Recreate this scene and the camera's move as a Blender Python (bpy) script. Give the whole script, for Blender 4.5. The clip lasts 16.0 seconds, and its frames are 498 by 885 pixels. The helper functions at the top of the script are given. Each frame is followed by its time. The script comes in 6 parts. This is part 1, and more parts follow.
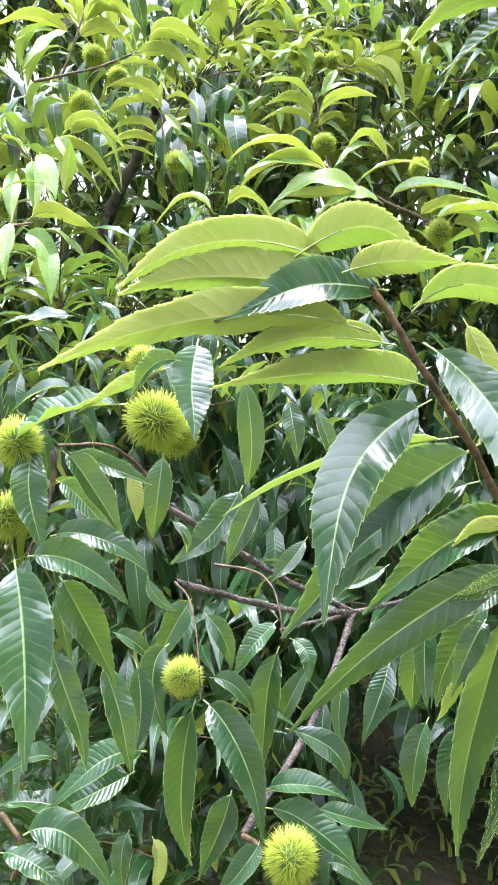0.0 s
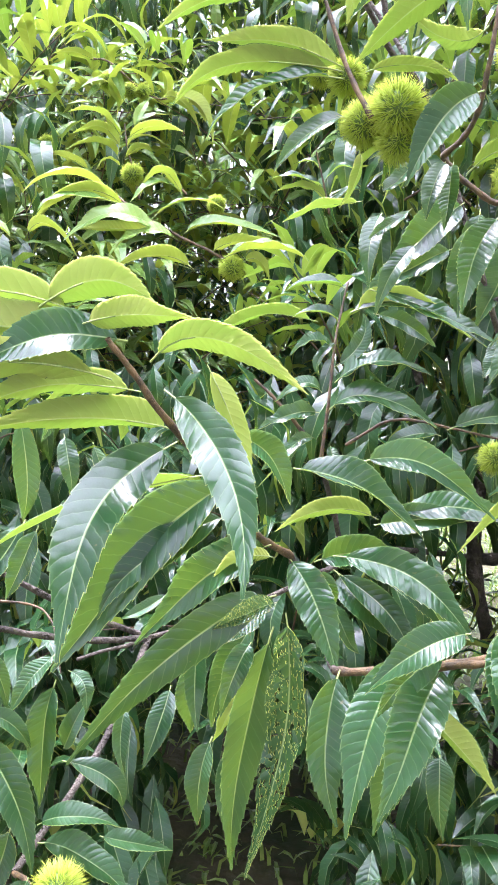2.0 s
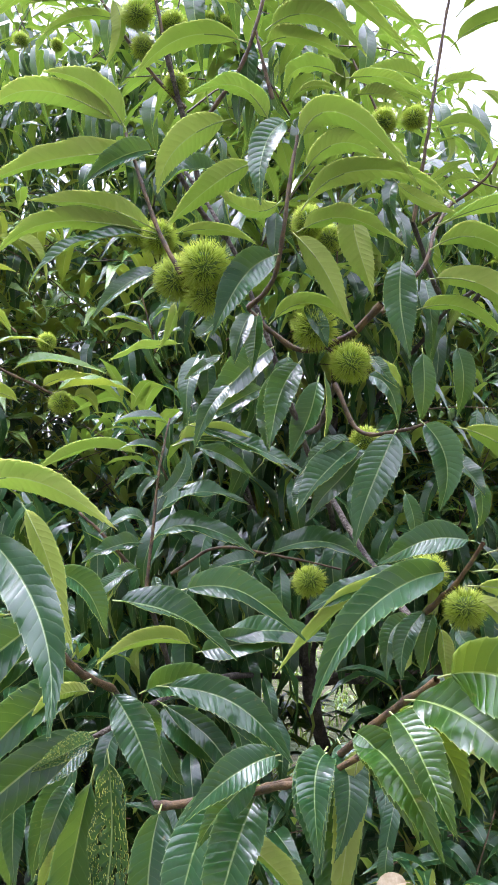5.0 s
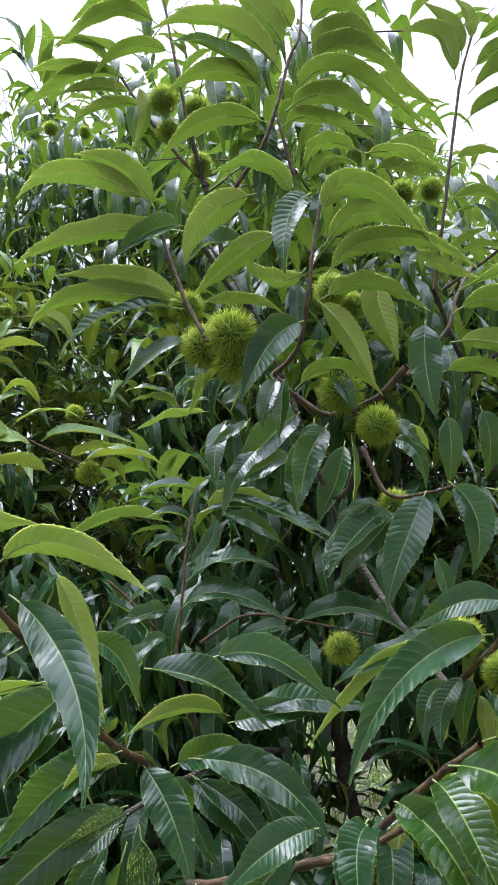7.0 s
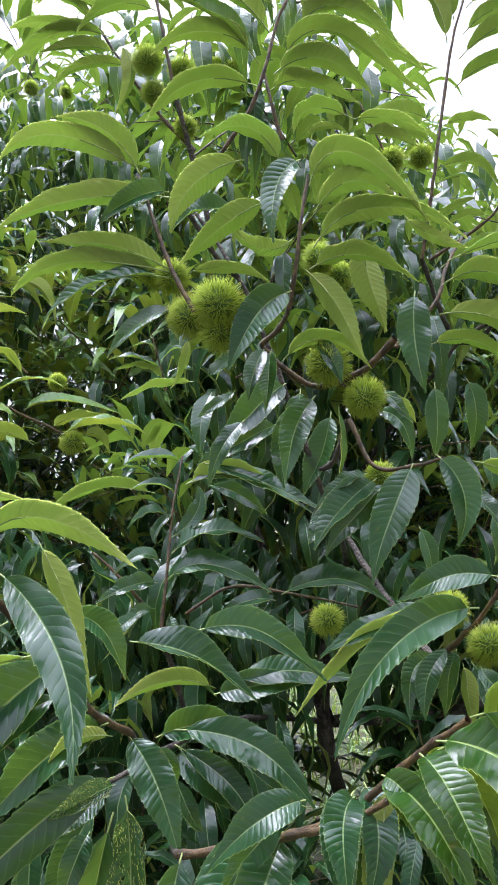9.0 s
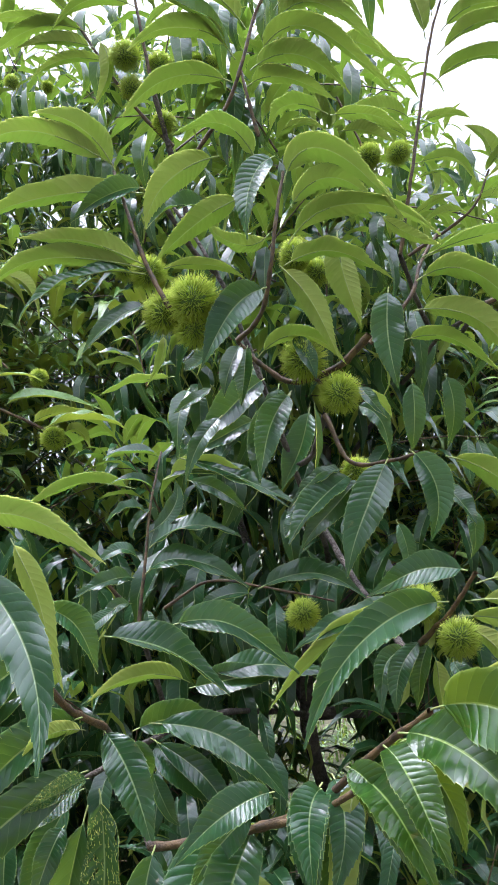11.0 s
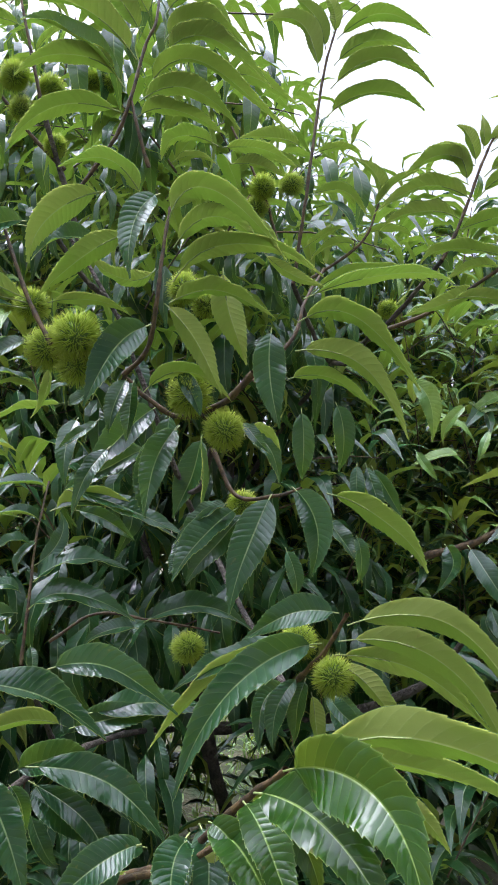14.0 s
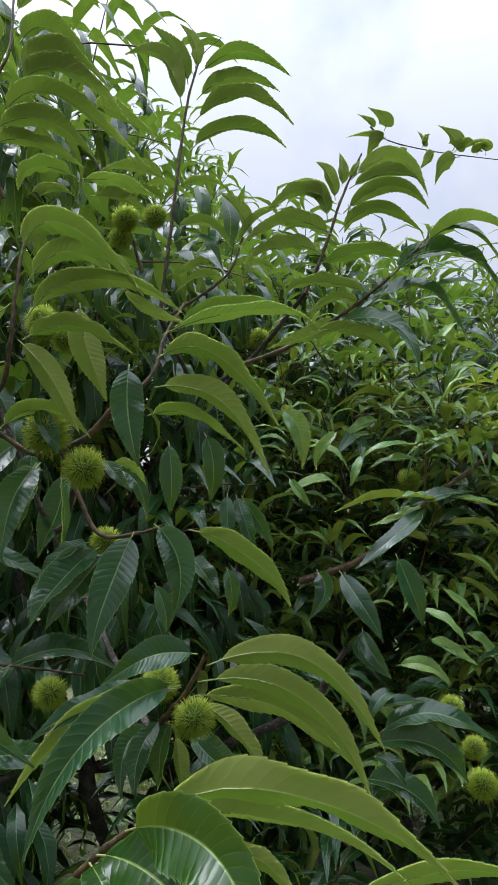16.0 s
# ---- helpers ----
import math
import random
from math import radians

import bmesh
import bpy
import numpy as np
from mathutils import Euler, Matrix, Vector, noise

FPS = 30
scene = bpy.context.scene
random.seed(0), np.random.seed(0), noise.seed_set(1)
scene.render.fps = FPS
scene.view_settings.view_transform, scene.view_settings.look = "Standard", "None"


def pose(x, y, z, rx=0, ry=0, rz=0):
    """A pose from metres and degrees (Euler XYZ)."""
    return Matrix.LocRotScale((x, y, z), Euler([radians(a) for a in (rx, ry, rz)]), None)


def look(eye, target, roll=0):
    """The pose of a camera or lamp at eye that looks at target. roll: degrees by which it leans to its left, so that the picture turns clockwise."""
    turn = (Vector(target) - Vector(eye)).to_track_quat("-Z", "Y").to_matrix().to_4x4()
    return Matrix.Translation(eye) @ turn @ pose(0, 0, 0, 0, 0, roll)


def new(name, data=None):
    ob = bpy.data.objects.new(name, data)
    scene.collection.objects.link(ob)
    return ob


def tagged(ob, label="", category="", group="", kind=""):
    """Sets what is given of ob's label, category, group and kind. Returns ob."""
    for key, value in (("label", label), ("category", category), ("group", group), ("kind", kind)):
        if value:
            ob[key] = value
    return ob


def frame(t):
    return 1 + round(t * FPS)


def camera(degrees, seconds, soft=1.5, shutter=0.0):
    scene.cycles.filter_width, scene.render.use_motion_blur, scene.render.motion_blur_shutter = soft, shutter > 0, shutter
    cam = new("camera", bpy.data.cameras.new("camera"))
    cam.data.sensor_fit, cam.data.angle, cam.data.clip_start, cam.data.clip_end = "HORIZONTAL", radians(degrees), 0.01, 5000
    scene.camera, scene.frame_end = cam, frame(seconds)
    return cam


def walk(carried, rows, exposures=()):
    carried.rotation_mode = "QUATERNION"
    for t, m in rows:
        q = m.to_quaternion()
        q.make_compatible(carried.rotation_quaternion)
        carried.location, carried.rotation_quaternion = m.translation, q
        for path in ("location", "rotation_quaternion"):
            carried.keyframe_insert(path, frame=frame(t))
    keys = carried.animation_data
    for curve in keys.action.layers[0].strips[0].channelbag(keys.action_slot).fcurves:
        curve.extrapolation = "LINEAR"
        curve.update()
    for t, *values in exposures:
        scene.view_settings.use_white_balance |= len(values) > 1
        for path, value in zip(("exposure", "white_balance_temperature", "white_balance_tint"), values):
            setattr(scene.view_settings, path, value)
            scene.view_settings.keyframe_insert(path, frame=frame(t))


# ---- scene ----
cam = camera(34.3, 16.0, soft=1.1)
PATH = [
    (0, (0.153, -0.056, 1.553), (-0.206, 1.876, 1.181), -0.3),
    (0.5, (0.186, -0.059, 1.56), (-0.084, 1.887, 1.186), 0.3),
    (1, (0.208, -0.066, 1.57), (0.039, 1.892, 1.202), 0.5),
    (1.5, (0.223, -0.07, 1.582), (0.152, 1.897, 1.226), 0.7),
    (2, (0.242, -0.077, 1.583), (0.255, 1.894, 1.248), 0.9),
    (2.5, (0.267, -0.082, 1.587), (0.345, 1.891, 1.271), 0.6),
    (3, (0.269, -0.087, 1.592), (0.406, 1.889, 1.316), 0.1),
    (3.5, (0.269, -0.091, 1.589), (0.461, 1.887, 1.366), 0.1),
    (4, (0.269, -0.103, 1.595), (0.548, 1.869, 1.41), 0.3),
    (4.5, (0.268, -0.117, 1.599), (0.632, 1.846, 1.479), 0.7),
    (4.7, (0.273, -0.123, 1.598), (0.656, 1.838, 1.517), 0.6),
    (6.8, (0.261, -0.125, 1.589), (0.605, 1.839, 1.747), -0.4),
    (7, (0.264, -0.125, 1.587), (0.592, 1.842, 1.741), -0.5),
    (7.5, (0.268, -0.12, 1.584), (0.58, 1.851, 1.707), -0.4),
    (8, (0.263, -0.114, 1.591), (0.58, 1.858, 1.676), -0.5),
    (8.5, (0.267, -0.119, 1.594), (0.6, 1.851, 1.664), -0.7),
    (9, (0.26, -0.115, 1.594), (0.632, 1.849, 1.666), -0.3),
    (11.5, (0.282, -0.126, 1.597), (0.676, 1.835, 1.641), -0.4),
    (12, (0.285, -0.126, 1.606), (0.663, 1.838, 1.622), -0.4),
    (12.5, (0.295, -0.13, 1.614), (0.703, 1.828, 1.614), -0.3),
    (13, (0.298, -0.138, 1.627), (0.777, 1.804, 1.628), -0.1),
    (13.5, (0.303, -0.143, 1.638), (0.854, 1.779, 1.651), 0.1),
    (14, (0.32, -0.143, 1.648), (0.909, 1.768, 1.694), -0.2),
    (14.5, (0.339, -0.15, 1.659), (0.977, 1.744, 1.725), -0.7),
    (15, (0.35, -0.151, 1.665), (1.054, 1.719, 1.747), -1.1),
    (15.5, (0.358, -0.152, 1.669), (1.134, 1.689, 1.755), -1.4),
    (16, (0.36, -0.153, 1.669), (1.197, 1.661, 1.759), -1.6),
]
EXPOSURES = [(0, 2.44, 5800, 29), (1.5, 2.68, 5750, 30), (3.5, 2.18, 5700, 30), (4.7, 1.86, 5650, 30), (7, 1.08, 5700, 21), (9, 1.38, 5650, 23),
             (13, 1.40, 5650, 23), (14.5, 0.78, 5700, 18), (16, 0.46, 5800, 14)]
walk(cam, [(t, look(eye, target, roll)) for t, eye, target, roll in PATH], EXPOSURES)

# ---- sky and sun: bright overcast day ----
SUN_UP, SUN_TURN = 60.0, -30.0
world = bpy.data.worlds.new("overcast_sky")
scene.world = world
world.use_nodes = True
wn, wl = world.node_tree.nodes, world.node_tree.links
wn.clear()
sky = wn.new("ShaderNodeTexSky")
sky.sky_type, sky.sun_disc = "NISHITA", False
sky.sun_elevation, sky.sun_rotation = radians(SUN_UP), radians(SUN_TURN)
where = wn.new("ShaderNodeTexCoord")
clouds = wn.new("ShaderNodeTexNoise")
clouds.inputs["Scale"].default_value, clouds.inputs["Detail"].default_value = 3.2, 6.0
ramp = wn.new("ShaderNodeValToRGB")
ramp.color_ramp.elements[0].position, ramp.color_ramp.elements[1].position = 0.33, 0.47
ramp.color_ramp.elements[0].color, ramp.color_ramp.elements[1].color = (0.60, 0.60, 0.60, 1), (0.98, 0.98, 0.98, 1)
veil = wn.new("ShaderNodeMix")
veil.data_type = "RGBA"
# an overcast vault: brighter overhead than at the horizon
split = wn.new("ShaderNodeSeparateXYZ")
steep = wn.new("ShaderNodeMath")
steep.operation, steep.use_clamp = "POWER", True
steep.inputs[1].default_value = 3.2
rise = wn.new("ShaderNodeMapRange")
rise.inputs["To Min"].default_value, rise.inputs["To Max"].default_value = 5.0, 37.0
tinted = wn.new("ShaderNodeVectorMath")
tinted.operation = "MULTIPLY"
tinted.inputs[1].default_value = (0.985, 1.0, 1.035)
back = wn.new("ShaderNodeBackground")
back.inputs["Strength"].default_value = 0.10
out = wn.new("ShaderNodeOutputWorld")
drift = wn.new("ShaderNodeMapping")
drift.inputs["Location"].default_value = (0.35, 0.2, 0.12)
wl.new(where.outputs["Generated"], drift.inputs["Vector"])
wl.new(drift.outputs["Vector"], clouds.inputs["Vector"])
wl.new(where.outputs["Generated"], split.inputs["Vector"])
wl.new(split.outputs["Z"], steep.inputs[0])
wl.new(steep.outputs["Value"], rise.inputs["Value"])
wl.new(rise.outputs["Result"], tinted.inputs[0])
wl.new(tinted.outputs["Vector"], veil.inputs["B"])
wl.new(clouds.outputs["Fac"], ramp.inputs["Fac"])
wl.new(ramp.outputs["Color"], veil.inputs["Factor"])
wl.new(sky.outputs["Color"], veil.inputs["A"])
wl.new(veil.outputs["Result"], back.inputs["Color"])
wl.new(back.outputs["Background"], out.inputs["Surface"])

sun = new("sun", bpy.data.lights.new("sun", "SUN"))
sun.data.energy, sun.data.angle, sun.data.color = 2.1, radians(34), (1.0, 0.97, 0.91)
sun.matrix_world = pose(0, 0, 12, 90 - SUN_UP, 0, 180 - SUN_TURN)

# ---- materials ----
class Net:
    """A short way to wire a node material."""

    def __init__(self, name):
        self.mat = bpy.data.materials.new(name)
        self.mat.use_nodes = True
        self.tree = self.mat.node_tree
        self.tree.nodes.clear()

    def put(self, node, value):
        if isinstance(value, bpy.types.NodeSocket):
            self.tree.links.new(value, node)
        else:
            node.default_value = value

    def node(self, kind, **values):
        n = self.tree.nodes.new(kind)
        for key, value in values.items():
            self.put(n.inputs[key.replace("_", " ")], value)
        return n

    def math(self, op, a, b=0.0, c=0.0):
        n = self.tree.nodes.new("ShaderNodeMath")
        n.operation = op
        for i, value in enumerate((a, b, c)):
            self.put(n.inputs[i], value)
        return n.outputs[0]

    def mix(self, fac, a, b):
        n = self.tree.nodes.new("ShaderNodeMix")
        n.data_type = "RGBA"
        self.put(n.inputs["Factor"], fac)
        self.put(n.inputs["A"], a if isinstance(a, bpy.types.NodeSocket) else (*a, 1))
        self.put(n.inputs["B"], b if isinstance(b, bpy.types.NodeSocket) else (*b, 1))
        return n.outputs["Result"]

    def noise(self, scale, detail=3.0, vector=None):
        n = self.node("ShaderNodeTexNoise", Scale=scale, Detail=detail)
        if vector is not None:
            self.tree.links.new(vector, n.inputs["Vector"])
        return n.outputs["Fac"]

    def step(self, value, low, high):
        n = self.tree.nodes.new("ShaderNodeMapRange")
        n.interpolation_type = "SMOOTHSTEP"
        self.put(n.inputs["Value"], value)
        n.inputs["From Min"].default_value, n.inputs["From Max"].default_value = low, high
        return n.outputs["Result"]

    def bump(self, height, distance, strength=1.0):
        return self.node("ShaderNodeBump", Height=height, Distance=distance, Strength=strength).outputs["Normal"]

    def close(self, shader):
        o = self.tree.nodes.new("ShaderNodeOutputMaterial")
        self.tree.links.new(shader, o.inputs["Surface"])
        return self.mat


def leaf_material(name, deep, fresh, through_deep, through_fresh, rib, edge, rough, thin, sunk, vein_tint):
    """A chestnut leaf's face: pinnate veins from the UVs, mottling, gloss, light through the blade."""
    m = Net(name)
    uv = m.tree.nodes.new("ShaderNodeTexCoord").outputs["UV"]
    sep = m.node("ShaderNodeSeparateXYZ", Vector=uv)
    u, v = sep.outputs["X"], sep.outputs["Y"]
    across = m.math("MULTIPLY", m.math("ABSOLUTE", m.math("SUBTRACT", v, 0.5)), 2.0)
    pos = m.tree.nodes.new("ShaderNodeTexCoord").outputs["Object"]
    own = m.math("FRACT", m.math("ADD", m.tree.nodes.new("ShaderNodeObjectInfo").outputs["Random"],
                                 m.tree.nodes.new("ShaderNodeNewGeometry").outputs["Random Per Island"]))
    wobble = m.math("MULTIPLY", m.math("SUBTRACT", m.noise(9.0, 2.0, uv), 0.5), 0.016)
    run = m.math("SUBTRACT", m.math("ADD", u, wobble), m.math("MULTIPLY", across, 1.5 / 17))
    wave = m.math("ABSOLUTE", m.math("SINE", m.math("MULTIPLY", run, 17.0 * math.pi)))
    pillow = m.math("POWER", wave, 0.75)
    vein = m.math("SUBTRACT", 1.0, m.step(wave, 0.03, 0.22))
    midrib = m.math("SUBTRACT", 1.0, m.step(across, 0.022, 0.06))
    mottle = m.noise(38.0, 4.0, pos)
    blotch = m.noise(7.0, 2.0, pos)
    tone = m.math("ADD", m.math("MULTIPLY", own, 0.75), m.math("MULTIPLY", m.math("SUBTRACT", mottle, 0.5), 0.5))
    tone = m.math("MAXIMUM", m.math("ADD", tone, m.math("MULTIPLY", m.math("SUBTRACT", blotch, 0.5), 0.5)), 0.0)
    base = m.mix(m.math("MINIMUM", tone, 1.0), deep, fresh)
    base = m.mix(m.math("MULTIPLY", vein, vein_tint), base, rib)
    speck = m.step(m.noise(120.0, 2.0, pos), 0.71, 0.76)
    base = m.mix(m.math("MULTIPLY", speck, 0.45), base, (0.16, 0.12, 0.04))
    base = m.mix(m.math("MULTIPLY", midrib, 0.62), base, rib)
    rim = m.step(across, 0.95, 0.99)
    base = m.mix(m.math("MULTIPLY", rim, 0.3), base, edge)
    glow = m.mix(own, through_deep, through_fresh)
    glow = m.mix(m.math("MULTIPLY", vein, 0.5), glow, through_deep)
    glow = m.mix(m.math("MULTIPLY", midrib, 0.6), glow, (0.95, 0.97, 0.50))
    fine = m.noise(260.0, 3.0, pos)
    swell = m.noise(22.0, 2.0, pos)
    height = m.math("ADD", m.math("MULTIPLY", pillow, m.math("MULTIPLY", m.math("ADD", m.math("MULTIPLY", m.math("POWER", own, 3.0), 0.55), 0.36), sunk)), m.math("MULTIPLY", fine, 0.12))
    height = m.math("ADD", height, m.math("MULTIPLY", swell, 3.2))
    normal = m.bump(height, 0.00055)
    p = m.node("ShaderNodeBsdfPrincipled", Base_Color=base, Normal=normal,
               Roughness=m.math("ADD", rough, m.math("MULTIPLY", m.math("SUBTRACT", mottle, 0.5), 0.16)))
    p.inputs["Specular IOR Level"].default_value = 0.42 if rough < 0.5 else 0.3
    t = m.node("ShaderNodeBsdfTranslucent", Color=glow, Normal=normal)
    s = m.node("ShaderNodeMixShader", Fac=thin)
    m.tree.links.new(p.outputs[0], s.inputs[1])
    m.tree.links.new(t.outputs[0], s.inputs[2])
    return m.close(s.outputs[0])


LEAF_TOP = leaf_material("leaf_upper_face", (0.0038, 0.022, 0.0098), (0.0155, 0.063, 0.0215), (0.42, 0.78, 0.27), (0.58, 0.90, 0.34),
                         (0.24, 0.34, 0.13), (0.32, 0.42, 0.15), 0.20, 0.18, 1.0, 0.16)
LEAF_UNDER = leaf_material("leaf_under_face", (0.330, 0.390, 0.090), (0.470, 0.510, 0.150), (0.80, 0.85, 0.17), (0.93, 0.95, 0.23),
                           (0.58, 0.64, 0.30), (0.60, 0.68, 0.26), 0.55, 0.62, -1.1, 0.22)
FRESH_TOP = leaf_material("fresh_leaf_upper_face", (0.006, 0.032, 0.0045), (0.018, 0.068, 0.009), (0.58, 0.82, 0.16), (0.72, 0.93, 0.22),
                          (0.30, 0.42, 0.10), (0.34, 0.46, 0.12), 0.20, 0.19, 1.0, 0.14)
# Paler green upper face, for outer and farther shoots and the weeds.
PALE_TOP = leaf_material("pale_leaf_upper_face", (0.080, 0.175, 0.036), (0.220, 0.330, 0.078), (0.62, 0.80, 0.26), (0.78, 0.92, 0.34),
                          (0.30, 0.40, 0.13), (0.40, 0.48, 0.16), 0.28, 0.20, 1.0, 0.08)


def plain(name, a, b, scale, rough, relief=0.0, thin=0.0, detail=4.0):
    m = Net(name)
    pos = m.tree.nodes.new("ShaderNodeTexCoord").outputs["Object"]
    n1, n2 = m.noise(scale, detail, pos), m.noise(scale * 7.0, 3.0, pos)
    f = m.step(m.math("ADD", m.math("MULTIPLY", n1, 0.7), m.math("MULTIPLY", n2, 0.3)), 0.36, 0.64)
    p = m.node("ShaderNodeBsdfPrincipled", Base_Color=m.mix(f, a, b), Roughness=rough)
    if relief:
        m.tree.links.new(m.bump(m.math("ADD", n1, n2), relief), p.inputs["Normal"])
    shader = p.outputs[0]
    if thin:
        t = m.node("ShaderNodeBsdfTranslucent", Color=m.mix(f, a, b))
        s = m.node("ShaderNodeMixShader", Fac=thin)
        m.tree.links.new(shader, s.inputs[1])
        m.tree.links.new(t.outputs[0], s.inputs[2])
        shader = s.outputs[0]
    return m.close(shader)


def spine_material():
    m = Net("burr_spines")
    v = m.node("ShaderNodeSeparateXYZ", Vector=m.tree.nodes.new("ShaderNodeTexCoord").outputs["UV"]).outputs["Y"]
    own = m.tree.nodes.new("ShaderNodeNewGeometry").outputs["Random Per Island"]
    whole = m.tree.nodes.new("ShaderNodeObjectInfo").outputs["Random"]
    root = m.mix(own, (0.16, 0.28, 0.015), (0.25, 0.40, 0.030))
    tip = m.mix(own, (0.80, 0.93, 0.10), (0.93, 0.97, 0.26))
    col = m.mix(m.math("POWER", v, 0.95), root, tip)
    col = m.mix(m.math("MULTIPLY", whole, 0.2), col, (0.50, 0.60, 0.05))
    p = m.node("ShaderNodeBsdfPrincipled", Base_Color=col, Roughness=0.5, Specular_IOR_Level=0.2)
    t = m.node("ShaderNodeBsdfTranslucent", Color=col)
    s = m.node("ShaderNodeMixShader", Fac=0.55)
    m.tree.links.new(p.outputs[0], s.inputs[1])
    m.tree.links.new(t.outputs[0], s.inputs[2])
    return m.close(s.outputs[0])


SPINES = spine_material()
BURR_CORE = plain("burr_core", (0.06, 0.11, 0.012), (0.11, 0.18, 0.025), 160, 0.7)
RIB = plain("leaf_rib", (0.26, 0.34, 0.10), (0.36, 0.40, 0.13), 60, 0.5, 0.0, 0.15)
TWIG = plain("young_bark", (0.034, 0.020, 0.009), (0.130, 0.078, 0.028), 90, 0.62, 0.0012)
BARK = plain("old_bark", (0.035, 0.028, 0.022), (0.11, 0.09, 0.07), 22, 0.9, 0.008)
SOIL = plain("grassy_soil", (0.030, 0.052, 0.014), (0.110, 0.095, 0.050), 3.0, 0.95, 0.02, 0.0, 8.0)
DRY = plain("withered_leaf", (0.42, 0.33, 0.20), (0.62, 0.53, 0.36), 40, 0.8, 0.001, 0.25)
GRASS = plain("grass_blades", (0.10, 0.20, 0.02), (0.26, 0.34, 0.06), 6.0, 0.6, 0.0, 0.3)

# ---- builders ----
def mesh_object(name, verts, faces, mats, slots, uvs, parent=None, smooth=True):
    """One mesh object from arrays; faces are quads or triangles in one list, uvs one per vertex."""
    me = bpy.data.meshes.new(name)
    me.from_pydata(verts, [], faces)
    for m in mats:
        me.materials.append(m)
    me.polygons.foreach_set("material_index", slots)
    me.polygons.foreach_set("use_smooth", [smooth] * len(me.polygons))
    if uvs is not None:
        layer = me.uv_layers.new(name="UVMap")
        idx = np.zeros(len(me.loops), dtype=np.int32)
        me.loops.foreach_get("vertex_index", idx)
        layer.data.foreach_set("uv", np.asarray(uvs, dtype=np.float32)[idx].ravel())
    me.update()
    ob = new(name, me)
    ob.parent = parent
    return ob


def unit(v):
    return v / (np.linalg.norm(v, axis=-1, keepdims=True) + 1e-12)


def tube(points, radii, sides, ring_start=0):
    """Vertices and quads of a tube along points."""
    p = np.asarray(points, float)
    t = unit(np.gradient(p, axis=0))
    ref = np.array((0.31, 0.87, 0.38))
    a = unit(np.cross(t, ref))
    b = np.cross(t, a)
    ang = np.linspace(0, 2 * math.pi, sides, endpoint=False)
    ring = np.cos(ang)[None, :, None] * a[:, None] + np.sin(ang)[None, :, None] * b[:, None]
    v = (p[:, None] + ring * np.asarray(radii)[:, None, None]).reshape(-1, 3)
    f = [(ring_start + i * sides + j, ring_start + i * sides + (j + 1) % sides, ring_start + (i + 1) * sides + (j + 1) % sides, ring_start + (i + 1) * sides + j)
         for i in range(len(p) - 1) for j in range(sides)]
    return v, f


def smooth_line(points, per=6):
    """A curve through the points."""
    p = np.asarray(points, float)
    q = np.vstack([2 * p[0] - p[1], p, 2 * p[-1] - p[-2]])
    out_points = []
    for i in range(1, len(q) - 2):
        for s in np.linspace(0, 1, per, endpoint=False):
            out_points.append(0.5 * (2 * q[i] + (q[i + 1] - q[i - 1]) * s + (2 * q[i - 1] - 5 * q[i] + 4 * q[i + 1] - q[i + 2]) * s ** 2
                                     + (3 * q[i] - q[i - 1] - 3 * q[i + 1] + q[i + 2]) * s ** 3))
    return np.array(out_points + [p[-1]])


def profile(u):
    """Half width along a chestnut blade, 0 to 1: rounded foot, long drawn-out point."""
    u = np.clip(u, 0, 1)
    w = u ** 0.62 * (1 - u) ** 1.12 * (1 - 0.30 * np.clip((u - 0.60) / 0.40, 0, 1) ** 1.4)
    return w / 0.3210


VEINS = 17


